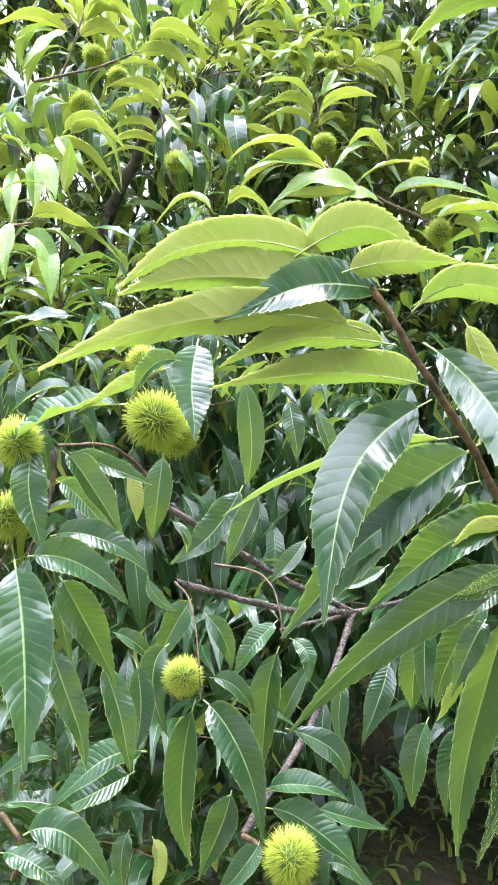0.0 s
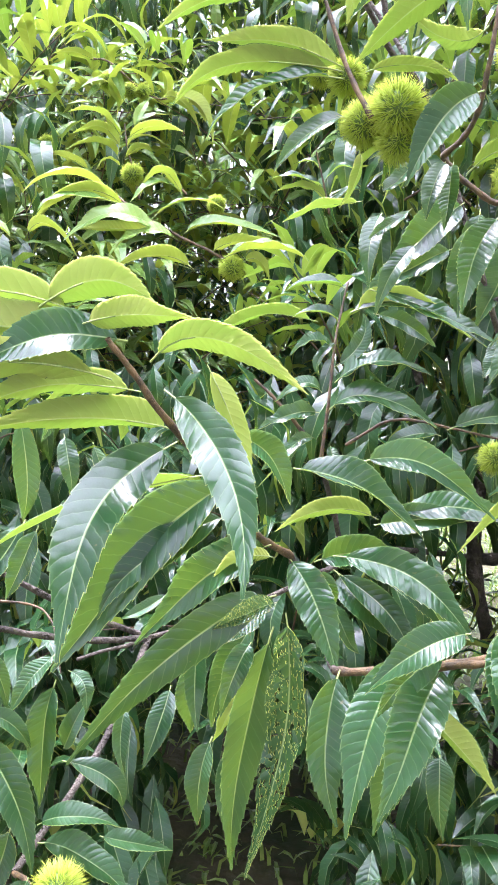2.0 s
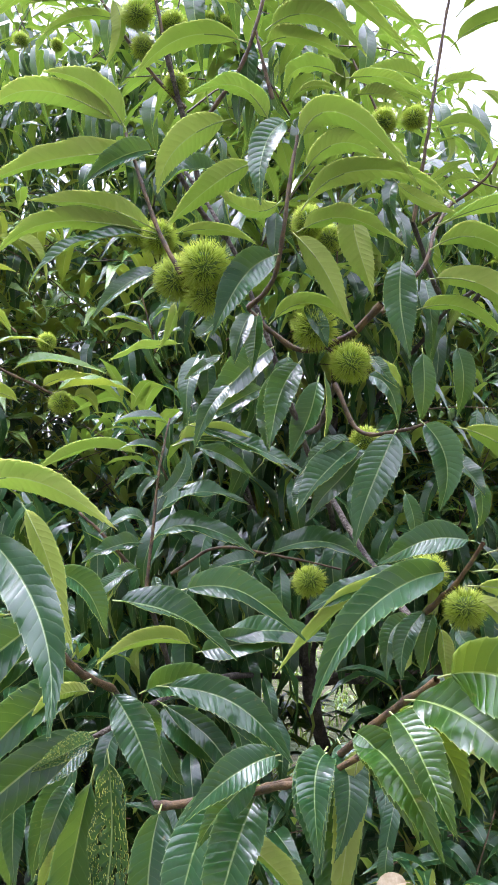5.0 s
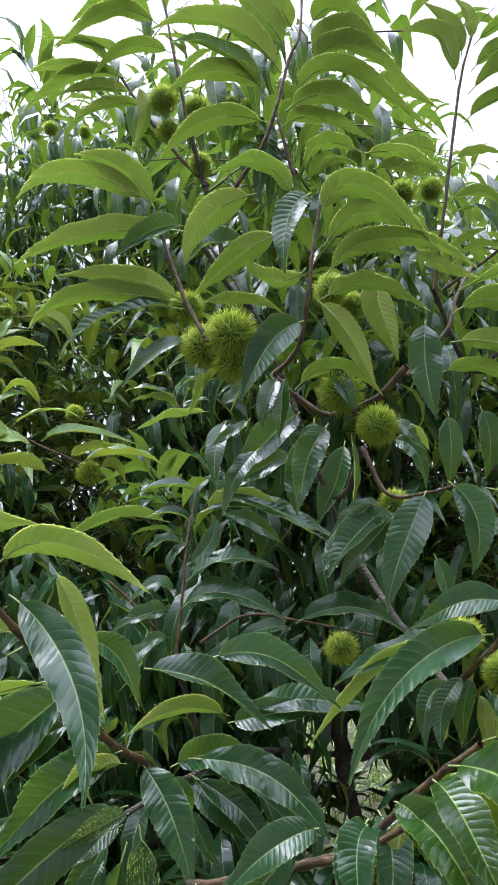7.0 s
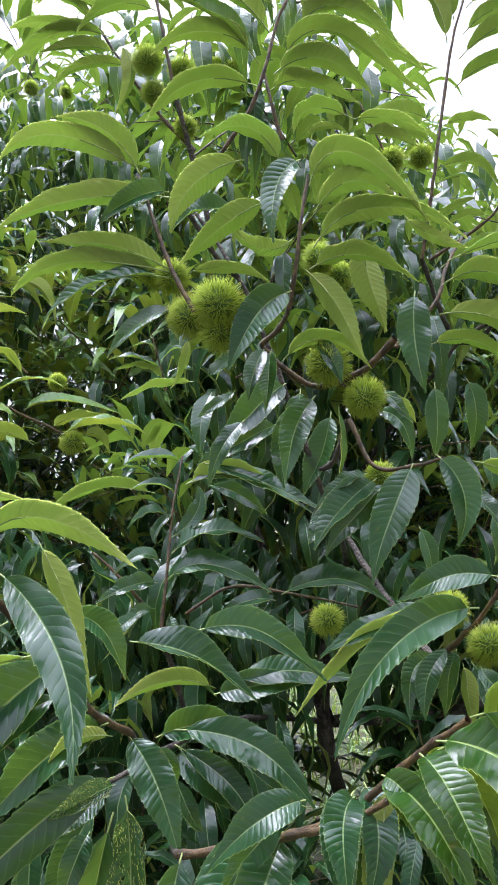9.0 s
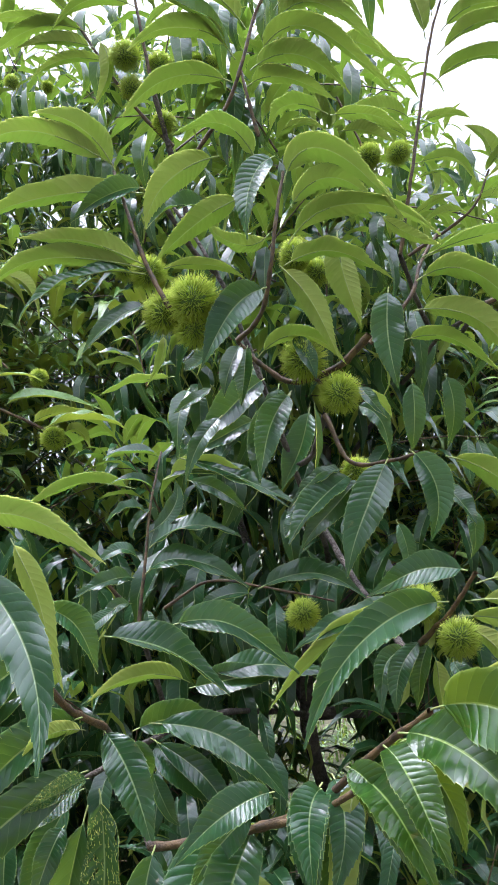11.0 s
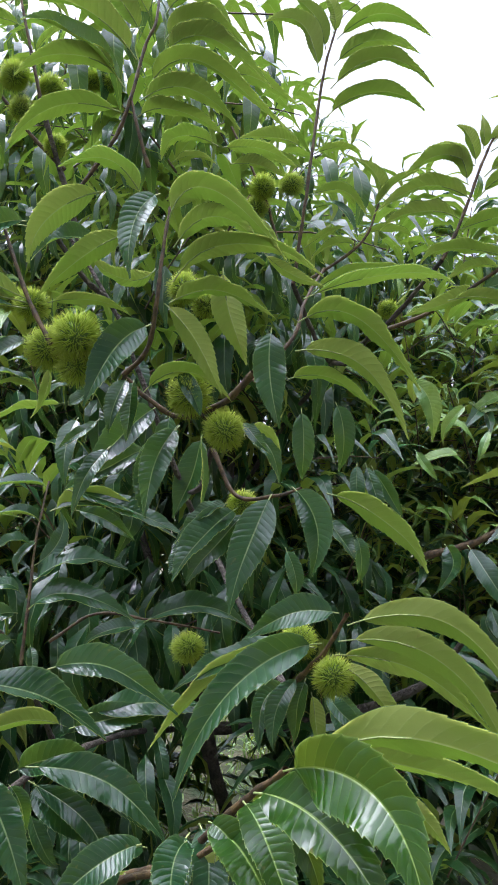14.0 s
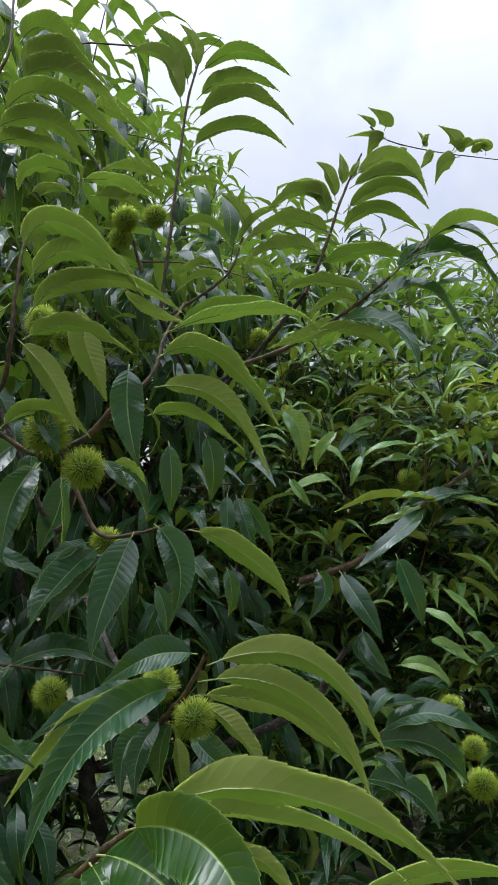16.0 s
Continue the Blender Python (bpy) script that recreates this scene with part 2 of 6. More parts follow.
def blade(foot, bend, tip, face, width, rng, rows=4, cols=6, teeth=True, eaten=False, ovate=False):
    """Arrays of one leaf: both faces, swollen between the side veins, with a tooth at each vein's end, and the stalk. rows: for each vein, or in all where it has no teeth."""
    b, m, t = (np.array(x, float) for x in (foot, bend, tip))
    c = 2 * m - (b + t) / 2
    start = 0.16 if ovate else 0.07
    body = rows * VEINS if teeth else rows
    s = np.concatenate([np.linspace(0, start, 3)[:-1], start + (1 - start) * np.linspace(0, 1, body + 1)])
    p = ((1 - s) ** 2)[:, None] * b + (2 * s * (1 - s))[:, None] * c + (s ** 2)[:, None] * t
    length = np.linalg.norm(np.diff(p, axis=0), axis=1).sum()
    tan = unit(np.gradient(p, axis=0))
    side = unit(np.cross(np.asarray(face, float), tan))
    norm = np.cross(tan, side)
    sway, dip = rng.uniform(-0.022, 0.022), rng.uniform(-0.012, 0.012)
    p = p + side * (sway * length * np.sin(2 * math.pi * s) * s)[:, None] + norm * (dip * length * np.sin(3 * math.pi * s))[:, None]
    twist = rng.uniform(-0.45, 0.45) * (s - 0.5) + rng.uniform(-0.08, 0.08)
    side, norm = side * np.cos(twist)[:, None] + norm * np.sin(twist)[:, None], norm * np.cos(twist)[:, None] - side * np.sin(twist)[:, None]
    u = np.clip((s - start) / (1 - start), 0, 1)
    half = width / 2 * (profile(u ** 0.72) if ovate else profile(u))
    cross = np.concatenate([np.linspace(-1, 0, cols // 2 + 1), np.linspace(0, 1, cols // 2 + 1)])  # the two halves meet in a sharp crease
    fold, arch = rng.uniform(0.24, 0.78), rng.uniform(-0.02, 0.18)
    waves, phase, amp = rng.uniform(1.6, 4.0), rng.uniform(0, 6.28), rng.uniform(0.02, 0.085)
    swell = width * (0.003 + 0.016 * rng.random() ** 2) * (0.0 if ovate or not teeth else 1.0)
    grid = np.zeros((len(s), cols + 2, 3))
    for j, v in enumerate(cross):
        w = half.copy()
        push = np.zeros(len(s))
        if teeth and abs(v) == 1 and not ovate:
            ph = np.mod(u * VEINS - 1.5 + 0.02, 1.0)
            tooth = np.where(ph < 0.1, 1.0, np.clip(ph - 0.2, 0, 1) * 0.8) * (half > 0.0008)
            w = w * (0.95 + 0.03 * tooth) + width * 0.018 * tooth
            push = tooth * length / VEINS * 0.27
        ridge = np.abs(np.sin(math.pi * VEINS * (u - 1.5 / VEINS * abs(v)))) - 0.6
        lift = half * (fold * abs(v) - arch * v * v) + width * amp * np.sin(waves * 6.28 * s + phase + (1.9 if v > 0 else 0)) * v * v * np.minimum(1, half / (width * 0.3))
        lift = lift + swell * ridge * math.sin(math.pi * min(abs(v), 0.8)) * np.minimum(1, half / (width * 0.3))
        grid[:, j] = p + side * (v * w)[:, None] + norm * lift[:, None] + tan * push[:, None]
    thick = 0.00035
    verts = np.vstack([(grid + norm[:, None] * thick).reshape(-1, 3), (grid - norm[:, None] * thick).reshape(-1, 3)])
    uv = np.stack([np.repeat(u, cols + 2), np.tile((cross + 1) / 2, len(s))], axis=1)
    uv = np.vstack([uv, uv])
    n, k = len(s) * (cols + 2), cols + 2
    faces, slots = [], []
    for i in range(2, len(s) - 1):
        for j in range(cols + 1):
            if j == cols // 2:
                continue
            if eaten:
                q = Vector((u[i] * 44 + 3.1, cross[j] * 7.5, 0.4))
                if u[i] > 0.03 and abs(cross[j] + 1 / cols) > 1.2 / cols and noise.noise(q) + 0.8 * noise.noise(q * 2.3) > 0.32 - 0.2 * abs(cross[j]) + 0.3 * abs(u[i] - 0.5):
                    continue
            a0 = i * k + j
            faces += [(a0, a0 + k, a0 + k + 1, a0 + 1), (n + a0, n + a0 + 1, n + a0 + k + 1, n + a0 + k)]
            slots += [0, 1]
    near_foot = np.concatenate([[0, 1, 2], 2 + (np.array((0.1, 0.2, 0.3)) * body).astype(int)])
    pick = np.unique(near_foot)
    rad = (0.0011 * (1 - 0.80 * s) * min(1.0, width / 0.04))[pick]
    tv, tf = tube(p[pick] - norm[pick] * (rad * 0.6)[:, None], rad, 4, len(verts))
    verts = np.vstack([verts, tv])
    uv = np.vstack([uv, np.zeros((len(tv), 2))])
    return verts, faces + tf, slots + [2] * len(tf), uv


leaf_rng = random.Random(11)


def leaf(parent, foot, bend, tip, face, width, eaten=False, ovate=False, paler=False, fresh=False, dry=False):
    v, f, s, uv = blade(foot, bend, tip, face, width, leaf_rng, rows=16 if eaten else 4, cols=44 if eaten else 6, eaten=eaten, ovate=ovate)
    ob = mesh_object("leaf", v.tolist(), f, (DRY, DRY, DRY) if dry else (PALE_TOP if paler else FRESH_TOP if fresh else LEAF_TOP, LEAF_UNDER, RIB), s, uv, parent)
    if dry:
        ob["label"] = "pale withered curled leaf"
    if eaten:
        ob["label"] = "leaf eaten to lace by insects"
    return ob


def stem(parent, radius, *points, material=None, end=0.55):
    """A twig with buds and nodes along it."""
    line = smooth_line(points, 7)
    n = len(line)
    rad = radius * np.linspace(1, end, n) * (1 + 0.22 * (np.arange(n) % 4 == 1))
    jitter = np.array([[noise.noise(Vector(q) * 40 + Vector((k * 9.0, 0, 0))) for k in range(3)] for q in line]) * radius * 0.35
    jitter[0] = jitter[-1] = 0
    v, f = tube(line + jitter, rad, 8)
    return mesh_object("branch", v.tolist(), f, (material or TWIG,), [0] * len(f), None, parent)


def burr_meshes(seed):
    """Core and spines of a burr of radius 1."""
    rng = random.Random(seed)
    core = bmesh.new()
    bmesh.ops.create_icosphere(core, subdivisions=3, radius=0.56)
    for v in core.verts:
        v.co *= 1 + 0.10 * noise.noise(v.co * 3 + Vector((seed, 0, 0)))
    cm = bpy.data.meshes.new("burr")
    core.to_mesh(cm)
    core.free()
    cm.materials.append(BURR_CORE)
    cm.polygons.foreach_set("use_smooth", [True] * len(cm.polygons))
    verts, faces, uvs = [], [], []
    count = 1150
    for i in range(count):
        z = 1 - 2 * (i + 0.5) / count
        a = i * 2.399963 + rng.uniform(-0.3, 0.3)
        d = Vector((math.sqrt(1 - z * z) * math.cos(a), math.sqrt(1 - z * z) * math.sin(a), z))
        lean = (d + Vector((rng.gauss(0, 1), rng.gauss(0, 1), rng.gauss(0, 1))) * 0.25).normalized()
        e1 = lean.orthogonal().normalized()
        e2 = lean.cross(e1)
        foot, reach, r = d * 0.52, rng.uniform(0.36, 0.60), 0.0210
        k = len(verts)
        for j in range(3):
            c, s = math.cos(j * 2.094), math.sin(j * 2.094)
            verts.append(foot + (e1 * c + e2 * s) * r)
        verts.append(foot + lean * reach)
        uvs += [(0, 0.0)] * 3 + [(0, 1.0)]
        faces += [(k, k + 1, k + 3), (k + 1, k + 2, k + 3), (k + 2, k, k + 3)]
    sp = mesh_object("husk", [tuple(v) for v in verts], faces, (SPINES,), [0] * len(faces), uvs)
    data = sp.data
    bpy.data.objects.remove(sp)
    return cm, data


BURRS = [burr_meshes(s) for s in (3, 8, 21)]
burr_rng = random.Random(4)


def burr(parent, place, radius):
    core, spines = BURRS[burr_rng.randrange(3)]
    ob = new("burr", core)
    ob.parent = parent
    r = radius * 1.14
    ob.matrix_local = pose(*place, burr_rng.uniform(0, 360), burr_rng.uniform(0, 360), burr_rng.uniform(0, 360)) @ Matrix.Diagonal((r, r, r * burr_rng.uniform(0.9, 1.0), 1))
    child = tagged(new("husk", spines), "dense yellow-green spiny husk")
    child.parent = ob
    return ob


class Foliage:
    """Many leaves and twigs gathered into one mesh."""

    def __init__(self, seed, rows=9, cols=2, paler=False, tilt=0.6):
        self.tilt = tilt
        self.top = PALE_TOP if paler else LEAF_TOP
        self.rng = random.Random(seed)
        self.kinds = []
        for k in range(8):
            r = random.Random(100 + k)
            sag = r.uniform(0.10, 0.30)
            v, f, s, uv = blade((0, 0, 0), (0.5, r.uniform(-0.05, 0.05), sag), (1.0 - sag * 0.4, r.uniform(-0.08, 0.08), -sag * 0.5), (0, 0, 1), r.uniform(0.16, 0.21), r, rows, cols, teeth=False)
            keep = [i for i, slot in enumerate(s) if slot < 2]
            n = max(max(f[i]) for i in keep) + 1
            self.kinds.append((v[:n], np.array([f[i] for i in keep]), np.array([s[i] for i in keep]), uv[:n]))
        self.v, self.f, self.s, self.uv, self.count = [], [], [], [], 0

    def leaf(self, place, along, up, size):
        v, f, s, uv = self.kinds[self.rng.randrange(8)]
        x = Vector(along).normalized()
        y = Vector(up).cross(x)
        if y.length < 1e-3:
            y = x.orthogonal()
        y.normalize()
        z = x.cross(y)
        m = np.array((x, y * self.rng.uniform(0.85, 1.15), z)) * size
        self.v.append(v @ m + np.array(place))
        self.f.append(f + self.count)
        self.s.append(s)
        self.uv.append(uv)
        self.count += len(v)

    def twig(self, points, radius):
        v, f = tube(points, np.linspace(radius, radius * 0.5, len(points)), 4, self.count)
        self.v.append(v)
        self.f.append(np.array(f))
        self.s.append(np.full(len(f), 2))
        self.uv.append(np.zeros((len(v), 2)))
        self.count += len(v)

    def shoot(self, foot, along, length, leaves, size, droop=0.35):
        """A twig with leaves in two rows, as chestnut shoots carry them."""
        r = self.rng
        d = Vector(along).normalized()
        rise = Vector((0, 0, 1))
        side = d.cross(rise)
        upright = side.length < 0.45
        side = Vector((1, r.uniform(-0.6, 0.6), 0)) if upright else side
        side = (side.normalized() + Vector((0, 0, r.uniform(-0.2, 0.2)))).normalized()
        curve = Vector((0, 0, (-0.05 if upright else -0.22) * length))
        pts = [Vector(foot) + d * length * q + curve * q * q for q in (0, 0.35, 0.7, 1)]
        self.twig([tuple(q) for q in pts], 0.0024)
        lean, sag = r.uniform(0.3, 0.6), r.uniform(-0.25, 0.25) - 0.35 * droop
        for i in range(leaves):
            q = 0.08 + 0.92 * i / max(leaves - 1, 1)
            at = Vector(foot) + d * length * q + curve * q * q
            sign = 1 if i % 2 else -1
            way = d * (lean * (0.5 if upright else 1.0) + 0.6 * q * q + r.uniform(-0.1, 0.1)) + side * sign * r.uniform(0.85, 1.0) + rise * (sag + r.uniform(-0.1, 0.1))
            up = rise + side * sign * 0.12 - d * (0.0 if upright else 0.15) + Vector((0, -r.uniform(0.15, 1.0) * self.tilt, 0))
            if i == leaves - 1:
                way = d + rise * r.uniform(-0.2, 0.2)
            up = up + Vector((r.uniform(-0.22, 0.22), r.uniform(-0.22, 0.22), 0))
            self.leaf(at, way, up, size * r.uniform(0.82, 1.1) * (0.70 + 0.42 * math.sin(math.pi * min(q * 0.85 + 0.1, 1))))

    def done(self, parent, label=""):
        me = bpy.data.meshes.new("foliage")
        v = np.vstack(self.v).astype(np.float32)
        f = np.vstack(self.f).astype(np.int32)
        me.vertices.add(len(v))
        me.vertices.foreach_set("co", v.ravel())
        me.loops.add(f.size)
        me.loops.foreach_set("vertex_index", f.ravel())
        me.polygons.add(len(f))
        me.polygons.foreach_set("loop_start", np.arange(0, f.size, 4, dtype=np.int32))
        me.polygons.foreach_set("material_index", np.concatenate(self.s).astype(np.int32))
        me.polygons.foreach_set("use_smooth", np.ones(len(f), dtype=bool))
        for m in (self.top, LEAF_UNDER, TWIG):
            me.materials.append(m)
        layer = me.uv_layers.new(name="UVMap")
        layer.data.foreach_set("uv", np.vstack(self.uv).astype(np.float32)[f.ravel()].ravel())
        me.update(calc_edges=True)
        ob = new("foliage", me)
        ob.parent = parent
        return tagged(ob, label, kind="stuff")

# ---- the trees ----
def tree(name, label, category="tree"):
    return tagged(new(name), label, category, "trees of the orchard" if category != "twig" else "")


chestnut = tree("chestnut_tree", "chestnut tree with glossy toothed leaves and spiny green burrs", "chestnut tree")
tree_beside = tree("chestnut_tree", "chestnut tree with pale shoots and ripening burrs", "chestnut tree")
tree_behind = tree("chestnut_tree", "dense chestnut tree with burrs farther along the row", "chestnut tree")
creeper = tree("creeper_twig", "thin dark twig with small ovate leaves against the sky", "twig")


# near shoot
near = stem(chestnut, .0042, (0.298, 0.808, 1.302), (0.257, 0.745, 1.346), (0.217, 0.676, 1.418), (0.177, 0.616, 1.481), (0.151, 0.593, 1.524), (0.131, 0.578, 1.555))
leaf(near, (0.103, 0.622, 1.573), (0.008, 0.603, 1.592), (-0.076, 0.587, 1.554), (-0.24, 0.88, 0.42), 0.039)
leaf(near, (0.128, 0.622, 1.550), (0.021, 0.604, 1.563), (-0.080, 0.594, 1.548), (-0.12, 0.88, 0.42), 0.043)
leaf(near, (0.144, 0.605, 1.552), (0.078, 0.591, 1.554), (0.005, 0.581, 1.527), (-0.04, -0.69, 0.60), 0.045)
leaf(near, (0.129, 0.611, 1.519), (0.007, 0.580, 1.532), (-0.134, 0.546, 1.489), (-0.24, 0.88, 0.42), 0.042)
leaf(near, (0.151, 0.628, 1.507), (0.077, 0.610, 1.513), (0.005, 0.597, 1.489), (-0.19, 0.88, 0.42), 0.031)
leaf(near, (0.175, 0.647, 1.472), (0.113, 0.622, 1.483), (-0.002, 0.595, 1.472), (-0.07, 0.88, 0.42), 0.038)
leaf(near, (0.182, 0.646, 1.460), (0.119, 0.557, 1.408), (0.106, 0.483, 1.317), (-0.13, -0.97, 0.31), 0.052)
leaf(near, (0.209, 0.695, 1.420), (0.092, 0.660, 1.397), (-0.003, 0.637, 1.349), (-0.36, 0.29, 0.88), 0.047)
leaf(near, (0.232, 0.711, 1.375), (0.154, 0.700, 1.337), (0.096, 0.699, 1.266), (-0.22, -0.88, 0.54), 0.043)
leaf(near, (0.067, 0.616, 1.579), (0.121, 0.615, 1.602), (0.165, 0.615, 1.584), (-0.18, 0.88, 0.42), 0.038)
leaf(near, (0.107, 0.601, 1.566), (0.150, 0.589, 1.574), (0.201, 0.588, 1.572), (-0.20, 0.88, 0.42), 0.030)
leaf(near, (0.172, 0.621, 1.510), (0.228, 0.546, 1.456), (0.242, 0.476, 1.371), (0.07, -0.98, 0.22), 0.041)
leaf(near, (0.162, 0.605, 1.535), (0.221, 0.596, 1.555), (0.296, 0.587, 1.510), (-0.19, 0.80, 0.42), 0.033)
leaf(near, (0.230, 0.706, 1.412), (0.140, 0.710, 1.331), (0.040, 0.719, 1.197), (-0.13, -0.85, 0.51), 0.070)
leaf(near, (0.273, 0.752, 1.332), (0.206, 0.765, 1.292), (0.120, 0.784, 1.201), (-0.17, -0.84, 0.57), 0.050)
leaf(near, (0.279, 0.743, 1.279), (0.176, 0.760, 1.210), (0.040, 0.777, 1.054), (-0.01, -0.89, 0.49), 0.050)
leaf(near, (0.290, 0.759, 1.253), (0.292, 0.744, 1.126), (0.249, 0.734, 0.945), (-0.54, -0.74, 0.49), 0.054, eaten=True)
leaf(near, (0.279, 0.795, 1.222), (0.247, 0.787, 1.080), (0.235, 0.789, 0.914), (0.06, -0.86, 0.49), 0.047)
leaf(near, (0.294, 0.808, 1.302), (0.325, 0.767, 1.257), (0.347, 0.736, 1.188), (-0.06, -0.93, 0.37), 0.045)
leaf(near, (0.264, 0.825, 1.223), (0.225, 0.825, 1.152), (0.208, 0.839, 1.072), (-0.23, -0.85, 0.51), 0.040)
leaf(near, (0.191, 0.821, 1.196), (0.190, 0.788, 1.156), (0.195, 0.768, 1.104), (0.09, -0.89, 0.44), 0.026)
leaf(near, (0.353, 0.863, 1.268), (0.419, 0.834, 1.222), (0.442, 0.823, 1.178), (0.03, -0.85, 0.53), 0.033)
leaf(near, (0.349, 0.837, 1.294), (0.441, 0.794, 1.279), (0.499, 0.760, 1.220), (-0.06, -0.85, 0.54), 0.046)
leaf(near, (0.207, 0.677, 1.528), (0.233, 0.665, 1.469), (0.257, 0.664, 1.381), (0.39, 0.85, 0.01), 0.026)
leaf(near, (0.233, 0.706, 1.456), (0.269, 0.696, 1.436), (0.289, 0.696, 1.389), (0.33, -0.89, 0.45), 0.029)
leaf(near, (0.296, 0.776, 1.411), (0.360, 0.754, 1.397), (0.431, 0.741, 1.346), (0.27, -0.61, 0.81), 0.045)
leaf(near, (0.391, 0.780, 1.354), (0.334, 0.774, 1.366), (0.277, 0.777, 1.339), (-0.09, 0.88, 0.42), 0.025)
leaf(near, (0.370, 0.790, 1.416), (0.440, 0.774, 1.415), (0.516, 0.767, 1.357), (0.04, -0.78, 0.66), 0.041)
leaf(near, (0.423, 0.857, 1.343), (0.496, 0.843, 1.352), (0.580, 0.842, 1.340), (-0.18, -0.73, 0.74), 0.039)

# low shoot
low = stem(chestnut, .0045, (0.342, 0.728, 1.201), (0.390, 0.685, 1.222), (0.434, 0.624, 1.257), (0.473, 0.573, 1.287), (0.525, 0.504, 1.348))
leaf(low, (0.347, 0.718, 1.207), (0.330, 0.682, 1.146), (0.342, 0.656, 1.066), (0.03, -0.87, 0.49), 0.045)
leaf(low, (0.413, 0.684, 1.235), (0.367, 0.637, 1.187), (0.341, 0.596, 1.096), (-0.38, -0.80, 0.55), 0.050)
leaf(low, (0.436, 0.643, 1.252), (0.401, 0.601, 1.205), (0.364, 0.568, 1.133), (-0.28, -0.84, 0.52), 0.050)
leaf(low, (0.499, 0.583, 1.306), (0.489, 0.561, 1.233), (0.470, 0.548, 1.129), (-0.46, -0.81, 0.47), 0.045)
leaf(low, (0.509, 0.563, 1.318), (0.494, 0.542, 1.268), (0.465, 0.526, 1.148), (0.16, 0.86, -0.40), 0.030)
leaf(low, (0.465, 0.678, 1.229), (0.429, 0.677, 1.229), (0.379, 0.687, 1.202), (-0.13, 0.60, 0.56), 0.019)
leaf(low, (0.409, 0.661, 1.202), (0.452, 0.647, 1.166), (0.496, 0.645, 1.111), (0.60, 0.68, 0.02), 0.030)
leaf(low, (0.552, 0.545, 1.199), (0.526, 0.531, 1.199), (0.532, 0.520, 1.165), (-0.75, -0.65, 0.54), 0.021, dry=True)
stem(chestnut, .0045, (0.439, 0.658, 1.241), (0.478, 0.599, 1.279), (0.512, 0.518, 1.356), (0.532, 0.451, 1.409))
leaf(low, (0.433, 0.628, 1.272), (0.400, 0.625, 1.245), (0.372, 0.634, 1.198), (-0.21, -0.88, 0.45), 0.030)
leaf(low, (0.487, 0.586, 1.309), (0.460, 0.541, 1.287), (0.458, 0.505, 1.237), (-0.36, -0.85, 0.41), 0.036)
leaf(low, (0.495, 0.584, 1.317), (0.494, 0.545, 1.287), (0.473, 0.521, 1.236), (-0.03, -0.88, 0.39), 0.034)
leaf(low, (0.493, 0.522, 1.340), (0.508, 0.466, 1.332), (0.526, 0.421, 1.283), (-0.16, -0.87, 0.51), 0.039, fresh=True)
leaf(low, (0.518, 0.517, 1.358), (0.551, 0.488, 1.346), (0.572, 0.475, 1.285), (-0.37, -0.85, 0.38), 0.034, fresh=True)
leaf(low, (0.518, 0.476, 1.379), (0.554, 0.464, 1.380), (0.600, 0.463, 1.339), (-0.35, -0.85, 0.47), 0.031, fresh=True)
leaf(low, (0.456, 0.634, 1.278), (0.412, 0.605, 1.288), (0.359, 0.593, 1.258), (-0.36, -0.80, 0.72), 0.028)
leaf(low, (0.504, 0.446, 1.397), (0.535, 0.379, 1.395), (0.562, 0.324, 1.346), (-0.20, -0.86, 0.56), 0.047, fresh=True)
leaf(low, (0.519, 0.421, 1.420), (0.552, 0.345, 1.431), (0.563, 0.287, 1.366), (-0.50, -0.80, 0.27), 0.053, fresh=True)
leaf(low, (0.486, 0.514, 1.349), (0.505, 0.486, 1.331), (0.528, 0.469, 1.272), (-0.21, -0.88, 0.46), 0.032, fresh=True)
leaf(low, (0.508, 0.487, 1.374), (0.514, 0.436, 1.356), (0.525, 0.396, 1.312), (-0.05, -0.89, 0.52), 0.035, fresh=True)
leaf(low, (0.478, 0.558, 1.315), (0.456, 0.521, 1.303), (0.452, 0.491, 1.254), (-0.33, -0.83, 0.45), 0.032)
leaf(low, (0.443, 0.589, 1.303), (0.400, 0.579, 1.293), (0.351, 0.583, 1.248), (-0.37, -0.74, 0.73), 0.035)
leaf(low, (0.531, 0.420, 1.427), (0.630, 0.356, 1.447), (0.730, 0.307, 1.375), (0.48, 0.57, 0.29), 0.038)
leaf(low, (0.541, 0.438, 1.413), (0.618, 0.386, 1.423), (0.708, 0.342, 1.373), (0.41, 0.43, 0.50), 0.031)
leaf(low, (0.590, 0.416, 1.396), (0.619, 0.400, 1.384), (0.645, 0.398, 1.351), (0.53, 0.70, -0.17), 0.016)
leaf(low, (0.688, 0.395, 1.350), (0.750, 0.351, 1.369), (0.810, 0.320, 1.363), (0.36, 0.49, 0.40), 0.030)

# burrlow shoot
burrlow = stem(chestnut, .004, (0.658, 0.794, 1.366), (0.664, 0.745, 1.403), (0.671, 0.707, 1.434), (0.681, 0.668, 1.481))
leaf(burrlow, (0.681, 0.668, 1.469), (0.775, 0.614, 1.473), (0.854, 0.587, 1.369), (0.60, 0.66, 0.21), 0.036)
leaf(burrlow, (0.680, 0.691, 1.447), (0.779, 0.629, 1.428), (0.844, 0.603, 1.316), (0.67, 0.53, 0.25), 0.038)
leaf(burrlow, (0.680, 0.703, 1.429), (0.761, 0.662, 1.414), (0.851, 0.636, 1.335), (0.57, 0.61, 0.25), 0.032)
leaf(burrlow, (0.686, 0.712, 1.418), (0.725, 0.685, 1.385), (0.754, 0.680, 1.327), (0.68, 0.57, 0.06), 0.026)
